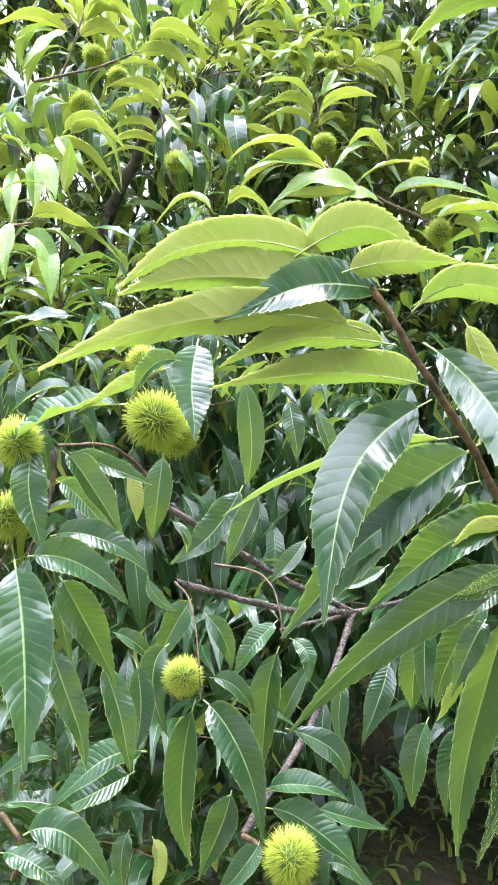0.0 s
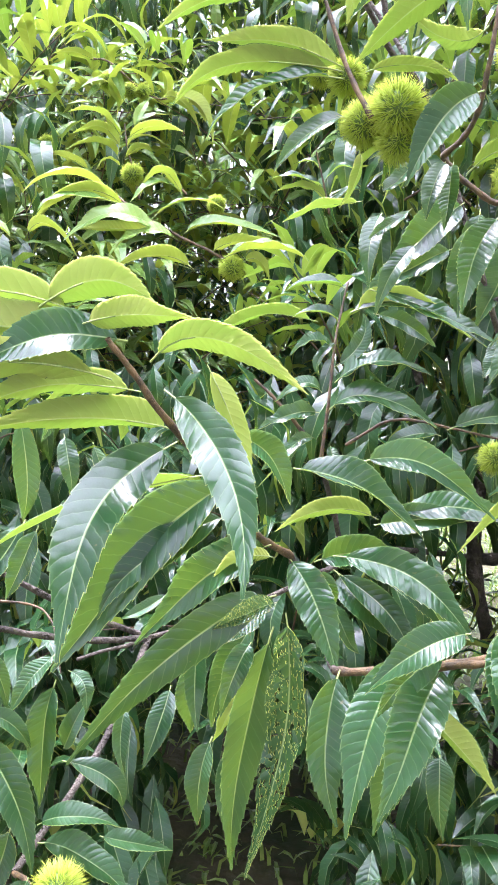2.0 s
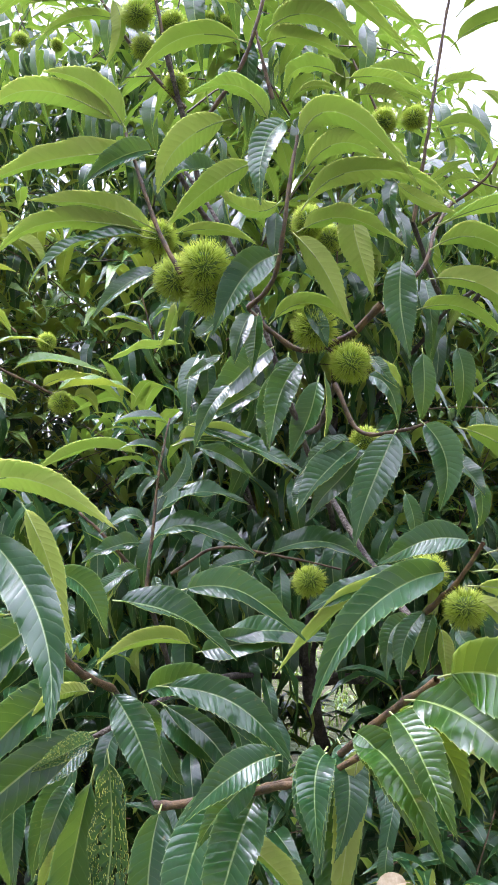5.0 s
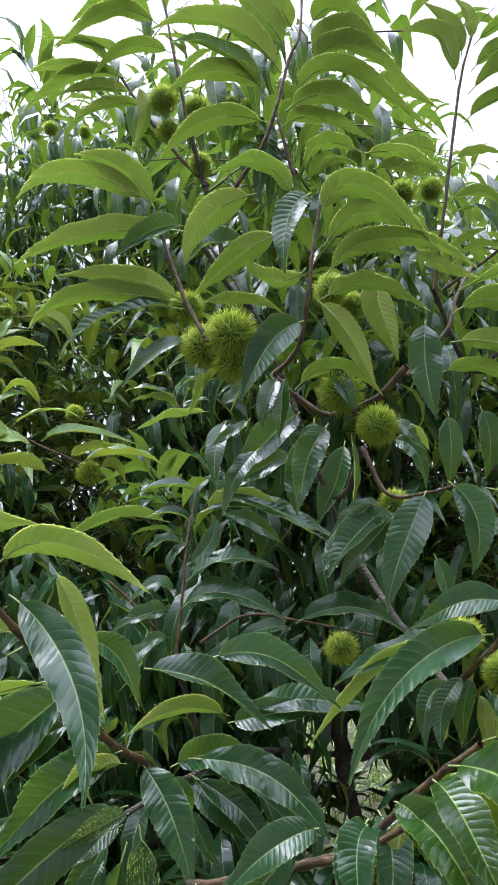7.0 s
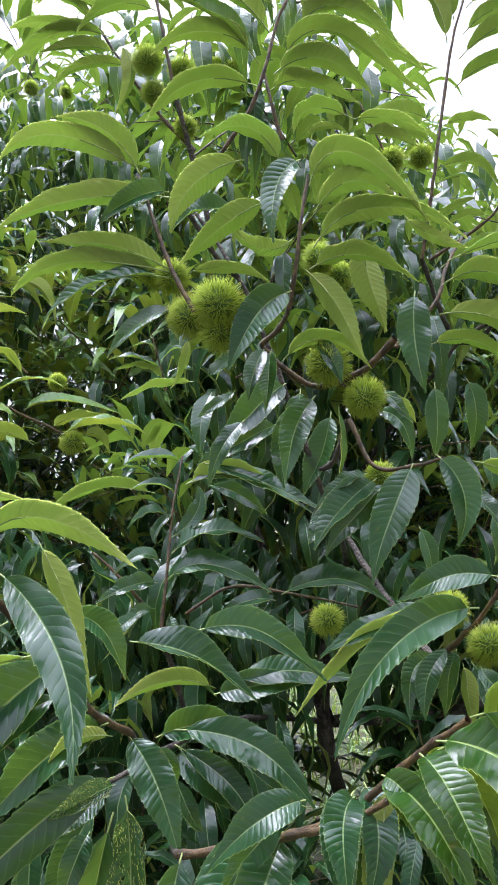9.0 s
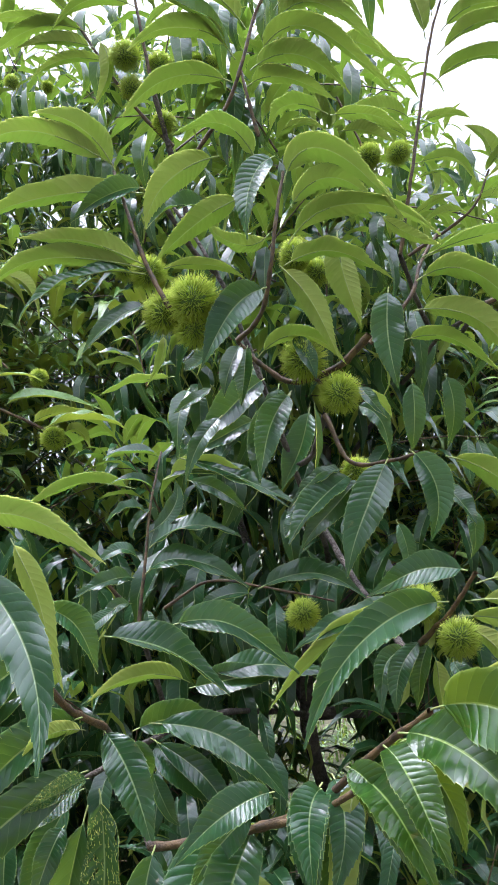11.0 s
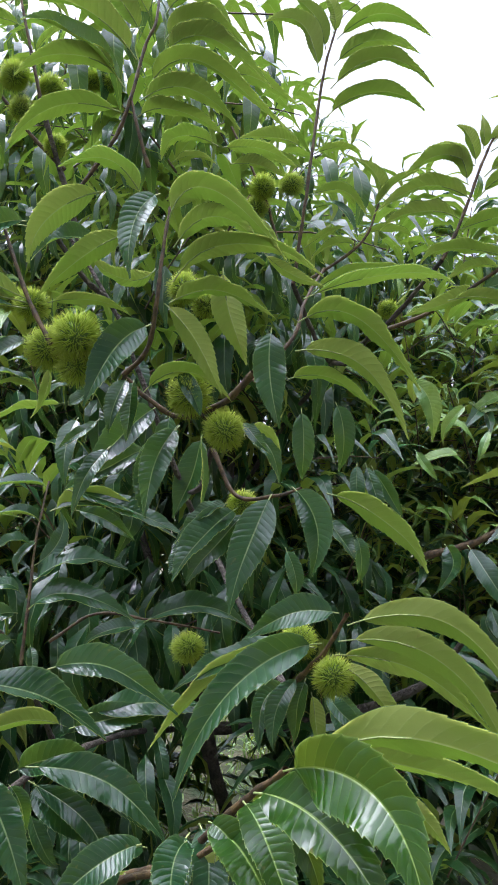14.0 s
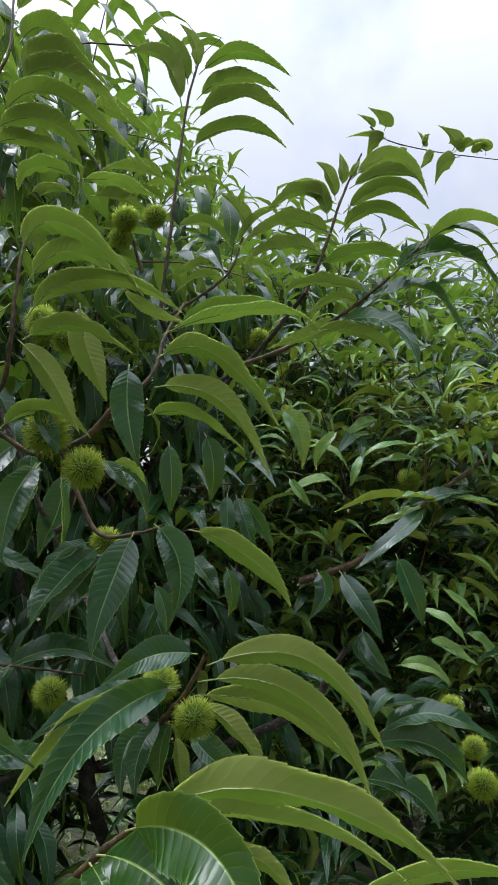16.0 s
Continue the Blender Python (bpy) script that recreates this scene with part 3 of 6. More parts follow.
leaf(burrlow, (0.669, 0.662, 1.484), (0.621, 0.679, 1.483), (0.575, 0.712, 1.452), (-0.38, -0.82, 0.58), 0.036)
leaf(burrlow, (0.652, 0.671, 1.451), (0.549, 0.637, 1.426), (0.475, 0.607, 1.328), (-0.35, -0.86, 0.42), 0.042)
leaf(burrlow, (0.660, 0.712, 1.438), (0.567, 0.753, 1.407), (0.486, 0.807, 1.307), (-0.27, 0.73, 0.49), 0.037)
leaf(burrlow, (0.654, 0.715, 1.435), (0.578, 0.744, 1.423), (0.511, 0.786, 1.379), (-0.39, -0.46, 0.92), 0.042)
leaf(burrlow, (0.664, 0.768, 1.392), (0.627, 0.750, 1.357), (0.619, 0.737, 1.316), (-0.50, -0.77, 0.40), 0.027)
leaf(burrlow, (0.670, 0.765, 1.388), (0.657, 0.759, 1.356), (0.654, 0.765, 1.310), (-0.63, -0.66, 0.36), 0.026)
leaf(burrlow, (0.676, 0.763, 1.372), (0.678, 0.752, 1.336), (0.682, 0.756, 1.295), (0.73, 0.55, -0.23), 0.022)
leaf(burrlow, (0.708, 0.782, 1.362), (0.716, 0.757, 1.341), (0.757, 0.736, 1.301), (-0.16, -0.94, 0.48), 0.023)
leaf(burrlow, (0.661, 0.803, 1.373), (0.618, 0.774, 1.358), (0.606, 0.749, 1.311), (-0.25, -0.92, 0.30), 0.027)
burr(chestnut, (0.680, 0.705, 1.404), .024)
burr(chestnut, (0.655, 0.748, 1.437), .022)

# mid shoot
mid = stem(chestnut, .0035, (0.607, 0.968, 1.667), (0.634, 0.937, 1.600), (0.674, 0.885, 1.601), (0.698, 0.851, 1.612))
leaf(mid, (0.633, 0.927, 1.584), (0.573, 0.888, 1.547), (0.527, 0.862, 1.495), (-0.47, -0.76, 0.39), 0.045)
leaf(mid, (0.642, 0.912, 1.579), (0.593, 0.898, 1.535), (0.553, 0.899, 1.484), (-0.48, -0.76, 0.38), 0.041)
leaf(mid, (0.666, 0.878, 1.604), (0.626, 0.853, 1.538), (0.596, 0.842, 1.453), (-0.47, -0.83, 0.21), 0.052)
leaf(mid, (0.683, 0.847, 1.615), (0.703, 0.809, 1.564), (0.691, 0.804, 1.500), (-0.25, -0.97, 0.12), 0.041)
leaf(mid, (0.724, 0.828, 1.606), (0.788, 0.787, 1.571), (0.839, 0.771, 1.503), (0.66, 0.57, 0.37), 0.041)
leaf(mid, (0.738, 0.868, 1.568), (0.746, 0.828, 1.545), (0.755, 0.808, 1.518), (0.01, -0.99, 0.35), 0.025)
leaf(mid, (0.618, 0.922, 1.591), (0.578, 0.911, 1.575), (0.542, 0.917, 1.537), (-0.52, -0.58, 0.60), 0.024)

# upper shoot
upper = stem(chestnut, .0034, (0.380, 0.874, 1.792), (0.354, 0.897, 1.848), (0.331, 0.919, 1.922), (0.314, 0.940, 1.984))
stem(chestnut, .005, (0.638, 0.866, 1.764), (0.605, 0.905, 1.725), (0.554, 0.945, 1.710), (0.509, 0.953, 1.738), (0.480, 0.957, 1.766))
stem(chestnut, .0036, (0.480, 0.957, 1.766), (0.508, 0.930, 1.798), (0.516, 0.906, 1.857), (0.523, 0.903, 1.916), (0.535, 0.908, 1.987))
stem(chestnut, .003, (0.602, 0.896, 1.690), (0.576, 0.911, 1.710), (0.552, 0.936, 1.709))
leaf(upper, (0.315, 0.930, 1.982), (0.270, 0.921, 2.032), (0.208, 0.933, 2.051), (0.28, 0.73, 0.75), 0.038)
leaf(upper, (0.313, 0.930, 1.988), (0.209, 0.941, 2.030), (0.132, 0.968, 1.999), (-0.01, 0.73, 0.89), 0.038)
leaf(upper, (0.445, 0.884, 1.992), (0.382, 0.885, 1.958), (0.352, 0.898, 1.895), (-0.22, 0.88, 0.62), 0.044)
leaf(upper, (0.493, 0.876, 1.985), (0.449, 0.875, 2.029), (0.387, 0.897, 2.021), (0.34, 0.31, 1.03), 0.038)
leaf(upper, (0.513, 0.861, 1.988), (0.474, 0.833, 1.938), (0.468, 0.815, 1.864), (-0.53, -0.80, -0.21), 0.038)
leaf(upper, (0.524, 0.861, 1.954), (0.571, 0.838, 1.992), (0.673, 0.825, 1.901), (0.41, 0.66, 0.86), 0.041)
leaf(upper, (0.534, 0.880, 1.925), (0.584, 0.857, 1.964), (0.646, 0.851, 1.927), (0.23, 0.74, 0.82), 0.034)
leaf(upper, (0.529, 0.862, 1.876), (0.608, 0.839, 1.927), (0.725, 0.829, 1.886), (0.20, 0.64, 0.90), 0.038)
leaf(upper, (0.524, 0.864, 1.849), (0.585, 0.839, 1.863), (0.659, 0.830, 1.829), (0.26, 0.42, 0.98), 0.034)
leaf(upper, (0.602, 0.888, 1.905), (0.610, 0.880, 1.840), (0.635, 0.887, 1.775), (0.25, 0.93, 0.21), 0.042)
leaf(upper, (0.519, 0.865, 1.849), (0.556, 0.844, 1.797), (0.588, 0.840, 1.730), (0.44, 0.89, 0.30), 0.034)
leaf(upper, (0.648, 0.822, 1.817), (0.639, 0.803, 1.754), (0.650, 0.797, 1.686), (-0.28, -0.93, -0.15), 0.042)
leaf(upper, (0.503, 0.869, 1.822), (0.449, 0.847, 1.781), (0.414, 0.839, 1.712), (-0.38, -0.90, -0.03), 0.045)
leaf(upper, (0.352, 0.914, 1.948), (0.231, 0.928, 1.942), (0.131, 0.956, 1.905), (-0.13, 0.77, 0.83), 0.038)
leaf(upper, (0.355, 0.907, 1.852), (0.273, 0.908, 1.880), (0.188, 0.927, 1.886), (0.13, 0.72, 0.81), 0.034)
leaf(upper, (0.351, 0.907, 1.849), (0.231, 0.923, 1.860), (0.151, 0.949, 1.818), (-0.12, 0.78, 0.78), 0.034)
leaf(upper, (0.351, 0.908, 1.842), (0.252, 0.913, 1.830), (0.192, 0.930, 1.773), (-0.32, -0.46, 0.68), 0.032)
leaf(upper, (0.477, 0.890, 1.943), (0.419, 0.897, 1.909), (0.364, 0.920, 1.860), (-0.11, 0.89, 0.61), 0.038)
leaf(upper, (0.350, 0.894, 1.948), (0.308, 0.897, 1.939), (0.259, 0.918, 1.906), (-0.24, -0.82, 0.13), 0.033)
leaf(upper, (0.377, 0.913, 1.851), (0.429, 0.893, 1.854), (0.482, 0.890, 1.834), (0.22, 0.65, 0.86), 0.022)
leaf(upper, (0.359, 0.918, 1.804), (0.312, 0.910, 1.781), (0.272, 0.918, 1.737), (-0.43, -0.67, 0.41), 0.032)
leaf(upper, (0.486, 0.956, 1.763), (0.464, 0.925, 1.724), (0.454, 0.909, 1.684), (-0.42, -0.90, -0.04), 0.027)
leaf(upper, (0.494, 0.955, 1.760), (0.484, 0.926, 1.718), (0.477, 0.915, 1.672), (-0.45, -0.89, -0.09), 0.027)
leaf(upper, (0.456, 0.962, 1.767), (0.422, 0.943, 1.733), (0.406, 0.937, 1.721), (-0.49, -0.77, 0.30), 0.023)
leaf(upper, (0.554, 0.946, 1.698), (0.513, 0.907, 1.642), (0.495, 0.882, 1.576), (-0.33, -0.95, -0.01), 0.041)
leaf(upper, (0.380, 0.976, 1.776), (0.379, 0.968, 1.744), (0.358, 0.983, 1.706), (-0.36, 0.94, 0.27), 0.016)
leaf(upper, (0.544, 0.904, 1.768), (0.558, 0.877, 1.735), (0.567, 0.869, 1.705), (0.01, -0.96, 0.03), 0.024)
leaf(upper, (0.529, 0.907, 1.761), (0.541, 0.896, 1.767), (0.573, 0.899, 1.746), (0.37, 0.81, 0.56), 0.011)
leaf(upper, (0.585, 0.941, 1.682), (0.585, 0.930, 1.628), (0.584, 0.937, 1.582), (0.74, -0.60, -0.00), 0.027)
leaf(upper, (0.631, 0.890, 1.701), (0.639, 0.870, 1.681), (0.661, 0.865, 1.656), (-0.01, -0.91, 0.21), 0.019)
leaf(upper, (0.500, 0.914, 1.739), (0.554, 0.889, 1.766), (0.613, 0.883, 1.726), (0.25, 0.60, 0.85), 0.030)
leaf(upper, (0.452, 0.985, 1.708), (0.418, 0.967, 1.683), (0.394, 0.964, 1.667), (-0.43, -0.79, 0.37), 0.018)
leaf(upper, (0.519, 0.924, 1.907), (0.472, 0.923, 1.890), (0.422, 0.938, 1.937), (0.34, 0.59, 0.88), 0.030)
leaf(upper, (0.448, 0.957, 1.933), (0.401, 0.951, 1.948), (0.357, 0.965, 1.915), (-0.21, -0.59, 0.57), 0.033)
leaf(upper, (0.679, 0.809, 1.823), (0.748, 0.775, 1.825), (0.824, 0.756, 1.731), (0.64, 0.58, 0.70), 0.038)
leaf(upper, (0.679, 0.820, 1.788), (0.752, 0.782, 1.768), (0.811, 0.766, 1.671), (0.71, 0.61, 0.56), 0.038)
leaf(upper, (0.676, 0.842, 1.754), (0.728, 0.815, 1.753), (0.794, 0.803, 1.707), (0.51, 0.41, 0.84), 0.030)
leaf(upper, (0.693, 0.826, 1.857), (0.793, 0.787, 1.887), (0.882, 0.769, 1.875), (0.15, 0.45, 0.98), 0.034)
leaf(upper, (0.650, 0.858, 1.922), (0.682, 0.837, 1.890), (0.726, 0.829, 1.876), (0.53, 0.73, 0.63), 0.020)
leaf(upper, (0.636, 0.862, 1.967), (0.653, 0.844, 1.941), (0.676, 0.842, 1.905), (0.77, 0.49, 0.62), 0.016)
stem(chestnut, .003, (0.634, 0.854, 1.751), (0.687, 0.849, 1.811), (0.708, 0.863, 1.860), (0.749, 0.892, 1.915))
burr(chestnut, (0.408, 0.868, 1.801), .033)
burr(chestnut, (0.376, 0.905, 1.791), .029)
burr(chestnut, (0.412, 0.878, 1.768), .027)
burr(chestnut, (0.359, 0.946, 1.853), .024)
burr(chestnut, (0.332, 0.982, 1.868), .02)
burr(chestnut, (0.560, 0.903, 1.735), .031)
burr(chestnut, (0.600, 0.876, 1.688), .028)
burr(chestnut, (0.648, 0.953, 1.586), .022)
burr(chestnut, (0.564, 0.935, 1.395), .023)
burr(chestnut, (0.571, 0.986, 1.895), .026)
burr(chestnut, (0.608, 1.000, 1.876), .022)

# high shoot
high = stem(chestnut, .0032, (0.389, 1.093, 2.001), (0.474, 1.039, 2.114), (0.501, 1.019, 2.181), (0.520, 1.021, 2.254), (0.537, 1.015, 2.297), (0.547, 1.036, 2.384))
stem(chestnut, .003, (0.525, 1.013, 2.076), (0.508, 1.012, 2.134), (0.500, 1.020, 2.177))
leaf(high, (0.547, 0.993, 2.295), (0.586, 0.971, 2.316), (0.644, 0.971, 2.273), (0.26, 0.32, 1.12), 0.038)
leaf(high, (0.545, 0.996, 2.255), (0.594, 0.969, 2.283), (0.670, 0.963, 2.236), (0.19, 0.31, 1.12), 0.038)
leaf(high, (0.545, 0.998, 2.236), (0.607, 0.971, 2.258), (0.701, 0.966, 2.193), (0.32, 0.35, 1.09), 0.041)
leaf(high, (0.522, 0.995, 2.184), (0.593, 0.970, 2.219), (0.733, 0.962, 2.125), (0.30, 0.11, 1.06), 0.045)
leaf(high, (0.510, 0.999, 2.165), (0.577, 0.975, 2.182), (0.654, 0.974, 2.129), (0.31, 0.36, 1.07), 0.045)
leaf(high, (0.508, 1.011, 2.147), (0.559, 0.991, 2.156), (0.638, 0.989, 2.126), (0.23, 0.34, 1.07), 0.038)
leaf(high, (0.506, 1.005, 2.228), (0.423, 1.006, 2.294), (0.313, 1.037, 2.295), (0.29, 0.50, 1.05), 0.045)
leaf(high, (0.493, 1.020, 2.190), (0.417, 1.020, 2.258), (0.343, 1.043, 2.282), (0.33, -0.63, 0.40), 0.045)
leaf(high, (0.485, 1.020, 2.202), (0.416, 1.016, 2.229), (0.335, 1.038, 2.195), (0.05, 0.52, 1.07), 0.041)
leaf(high, (0.484, 0.995, 2.144), (0.397, 0.998, 2.144), (0.327, 1.023, 2.091), (-0.16, 0.59, 1.00), 0.041)
leaf(high, (0.516, 1.020, 2.275), (0.476, 1.016, 2.327), (0.428, 1.033, 2.379), (0.49, 0.64, 0.79), 0.043)
leaf(high, (0.528, 1.016, 2.301), (0.501, 1.006, 2.341), (0.477, 1.015, 2.398), (0.50, 0.68, 0.68), 0.035)
leaf(high, (0.545, 1.009, 2.347), (0.576, 0.994, 2.376), (0.630, 0.997, 2.366), (0.03, 0.56, 1.07), 0.020)
leaf(high, (0.639, 1.041, 2.130), (0.575, 1.036, 2.137), (0.551, 1.049, 2.101), (-0.05, 0.58, 0.98), 0.034)
leaf(high, (0.646, 1.050, 2.133), (0.699, 1.030, 2.129), (0.763, 1.031, 2.108), (0.34, 0.42, 1.03), 0.030)
leaf(high, (0.659, 1.049, 2.108), (0.699, 1.033, 2.105), (0.746, 1.036, 2.091), (0.31, 0.34, 1.04), 0.026)
leaf(high, (0.563, 1.026, 2.092), (0.593, 1.009, 2.100), (0.629, 1.012, 2.090), (0.18, 0.57, 0.98), 0.015)
leaf(high, (0.680, 1.075, 2.260), (0.702, 1.057, 2.252), (0.776, 1.054, 2.214), (0.48, 0.48, 0.99), 0.035)

# highleft shoot
highleft = stem(chestnut, .003, (0.382, 1.150, 2.200), (0.359, 1.145, 2.310), (0.341, 1.159, 2.424))
stem(chestnut, .0035, (0.419, 1.190, 2.123), (0.353, 1.196, 2.190), (0.263, 1.220, 2.330))
leaf(highleft, (0.336, 1.144, 2.368), (0.249, 1.151, 2.391), (0.162, 1.186, 2.336), (-0.18, 0.48, 1.10), 0.034)
leaf(highleft, (0.336, 1.150, 2.418), (0.249, 1.158, 2.415), (0.188, 1.186, 2.385), (-0.20, 0.49, 1.09), 0.030)
leaf(highleft, (0.354, 1.144, 2.324), (0.285, 1.144, 2.328), (0.224, 1.167, 2.285), (-0.20, 0.58, 1.04), 0.030)
leaf(highleft, (0.282, 1.199, 2.305), (0.193, 1.208, 2.307), (0.102, 1.244, 2.250), (-0.28, 0.53, 1.04), 0.034)
leaf(highleft, (0.268, 1.200, 2.314), (0.175, 1.201, 2.321), (0.118, 1.218, 2.312), (-0.05, 0.62, 1.01), 0.023)
leaf(highleft, (0.263, 1.201, 2.319), (0.211, 1.198, 2.362), (0.154, 1.222, 2.359), (0.22, 0.43, 1.06), 0.022)
leaf(highleft, (0.291, 1.199, 2.281), (0.231, 1.193, 2.283), (0.165, 1.212, 2.273), (-0.05, 0.51, 1.06), 0.026)
leaf(highleft, (0.315, 1.197, 2.257), (0.249, 1.191, 2.254), (0.189, 1.207, 2.223), (-0.17, 0.54, 1.04), 0.026)
leaf(highleft, (0.258, 1.200, 2.333), (0.240, 1.188, 2.354), (0.127, 1.213, 2.374), (0.25, 0.35, 1.07), 0.022)
leaf(highleft, (0.369, 1.165, 2.293), (0.396, 1.148, 2.325), (0.425, 1.153, 2.340), (-0.45, 0.56, 0.92), 0.016)
leaf(highleft, (0.296, 1.197, 2.295), (0.314, 1.181, 2.239), (0.287, 1.194, 2.175), (-0.39, 0.87, 0.44), 0.027)
burr(chestnut, (0.340, 1.172, 2.258), .026)
burr(chestnut, (0.395, 1.164, 2.242), .023)
burr(chestnut, (0.350, 1.184, 2.212), .021)
burr(chestnut, (0.403, 1.180, 2.157), .02)
burr(chestnut, (0.112, 1.763, 2.474), .018)
burr(chestnut, (0.191, 1.750, 2.464), .016)
burr(chestnut, (0.489, 1.403, 2.374), .02)
burr(chestnut, (0.517, 1.398, 2.371), .018)

# tall shoot
tall = stem(chestnut, .0032, (0.813, 1.189, 1.960), (0.829, 1.175, 2.088), (0.857, 1.175, 2.274), (0.874, 1.174, 2.364), (0.893, 1.173, 2.425))
stem(chestnut, .001, (0.893, 1.173, 2.425), (0.905, 1.167, 2.445), (0.930, 1.154, 2.467))
leaf(tall, (0.889, 1.165, 2.397), (0.954, 1.114, 2.426), (1.036, 1.085, 2.381), (0.22, 0.35, 1.10), 0.036)
leaf(tall, (0.885, 1.169, 2.351), (0.948, 1.128, 2.387), (1.025, 1.108, 2.362), (0.17, 0.49, 1.06), 0.035)
leaf(tall, (0.876, 1.165, 2.306), (0.949, 1.109, 2.345), (1.034, 1.078, 2.289), (0.23, 0.37, 1.08), 0.039)
leaf(tall, (0.869, 1.170, 2.256), (0.945, 1.127, 2.294), (1.032, 1.106, 2.259), (0.16, 0.34, 1.07), 0.038)
leaf(tall, (0.872, 1.174, 2.380), (0.848, 1.169, 2.435), (0.808, 1.196, 2.492), (0.71, 0.42, 0.69), 0.032)
leaf(tall, (0.858, 1.172, 2.335), (0.825, 1.170, 2.415), (0.765, 1.209, 2.430), (0.62, 0.43, 0.83), 0.038)
leaf(tall, (0.887, 1.176, 2.413), (0.883, 1.164, 2.450), (0.862, 1.185, 2.496), (0.69, 0.52, 0.57), 0.026)
leaf(tall, (0.853, 1.181, 2.194), (0.888, 1.153, 2.199), (0.929, 1.148, 2.192), (0.18, 0.38, 1.04), 0.022)
leaf(tall, (0.840, 1.180, 2.119), (0.892, 1.142, 2.117), (0.933, 1.136, 2.075), (0.47, 0.30, 0.94), 0.026)
leaf(tall, (0.838, 1.182, 2.091), (0.878, 1.136, 2.087), (0.909, 1.123, 2.029), (0.20, -0.69, 0.57), 0.032)
leaf(tall, (0.829, 1.179, 2.022), (0.861, 1.149, 2.044), (0.893, 1.144, 2.057), (-0.19, 0.59, 0.90), 0.022)
leaf(tall, (0.832, 1.190, 2.205), (0.779, 1.202, 2.224), (0.727, 1.239, 2.229), (0.29, 0.38, 1.02), 0.034)
leaf(tall, (0.836, 1.190, 2.164), (0.786, 1.194, 2.185), (0.747, 1.219, 2.171), (0.22, 0.39, 1.03), 0.026)
leaf(tall, (0.820, 1.180, 2.069), (0.803, 1.174, 2.075), (0.802, 1.184, 2.118), (-0.35, -0.88, -0.30), 0.018)
burr(chestnut, (0.743, 1.147, 2.112), .024)
burr(chestnut, (0.795, 1.145, 2.121), .022)
burr(chestnut, (0.739, 1.162, 2.083), .021)
stem(chestnut, .0028, (0.772, 1.160, 2.029), (0.748, 1.157, 2.104), (0.694, 1.165, 2.217))

# aside shoot
aside = stem(chestnut, .0032, (1.036, 1.063, 1.988), (1.061, 1.048, 2.046), (1.091, 1.042, 2.126), (1.112, 1.041, 2.174), (1.143, 1.034, 2.239))
leaf(aside, (1.121, 1.036, 2.190), (1.186, 0.994, 2.222), (1.248, 0.985, 2.155), (0.54, 0.41, 0.95), 0.034)
leaf(aside, (1.117, 1.038, 2.174), (1.171, 0.991, 2.194), (1.223, 0.973, 2.179), (0.28, 0.50, 0.98), 0.030)
leaf(aside, (1.102, 1.036, 2.128), (1.168, 0.988, 2.168), (1.235, 0.968, 2.127), (0.32, 0.45, 0.99), 0.038)
leaf(aside, (1.095, 1.041, 2.095), (1.152, 1.001, 2.131), (1.232, 0.980, 2.088), (0.31, 0.38, 1.01), 0.038)
leaf(aside, (1.095, 1.049, 2.154), (1.078, 1.041, 2.195), (1.062, 1.058, 2.221), (0.80, 0.52, 0.52), 0.025)
leaf(aside, (1.106, 1.043, 2.179), (1.100, 1.030, 2.204), (1.100, 1.039, 2.237), (0.70, 0.66, 0.36), 0.020)
leaf(aside, (1.077, 1.048, 2.117), (1.055, 1.045, 2.168), (1.016, 1.076, 2.184), (0.75, 0.46, 0.70), 0.033)
leaf(aside, (1.081, 1.037, 2.086), (1.002, 1.054, 2.108), (0.925, 1.098, 2.066), (0.16, 0.47, 1.00), 0.038)
leaf(aside, (1.088, 1.042, 2.148), (1.024, 1.051, 2.161), (0.973, 1.081, 2.130), (0.20, 0.53, 0.98), 0.034)
leaf(aside, (1.063, 1.047, 2.055), (0.996, 1.065, 2.069), (0.938, 1.106, 2.040), (0.21, 0.58, 0.92), 0.034)
leaf(aside, (1.054, 1.052, 2.036), (1.125, 1.000, 2.053), (1.207, 0.968, 2.033), (0.32, 0.47, 0.94), 0.038)
leaf(aside, (1.124, 1.045, 2.192), (1.128, 1.031, 2.208), (1.142, 1.037, 2.232), (0.09, 0.86, 0.51), 0.015)
stem(chestnut, .003, (0.838, 1.210, 1.965), (0.919, 1.137, 2.026), (0.947, 1.121, 2.094))
leaf(aside, (0.949, 1.119, 2.100), (0.937, 1.109, 2.140), (0.906, 1.132, 2.172), (0.80, 0.42, 0.58), 0.029)
leaf(aside, (0.938, 1.125, 2.085), (0.964, 1.097, 2.124), (1.009, 1.086, 2.149), (-0.23, 0.69, 0.81), 0.022)
leaf(aside, (0.923, 1.145, 2.043), (0.962, 1.110, 2.048), (1.001, 1.100, 2.034), (0.30, 0.47, 0.95), 0.022)
leaf(aside, (0.919, 1.148, 2.028), (0.874, 1.157, 2.027), (0.842, 1.187, 2.001), (-0.03, 0.61, 0.91), 0.020)

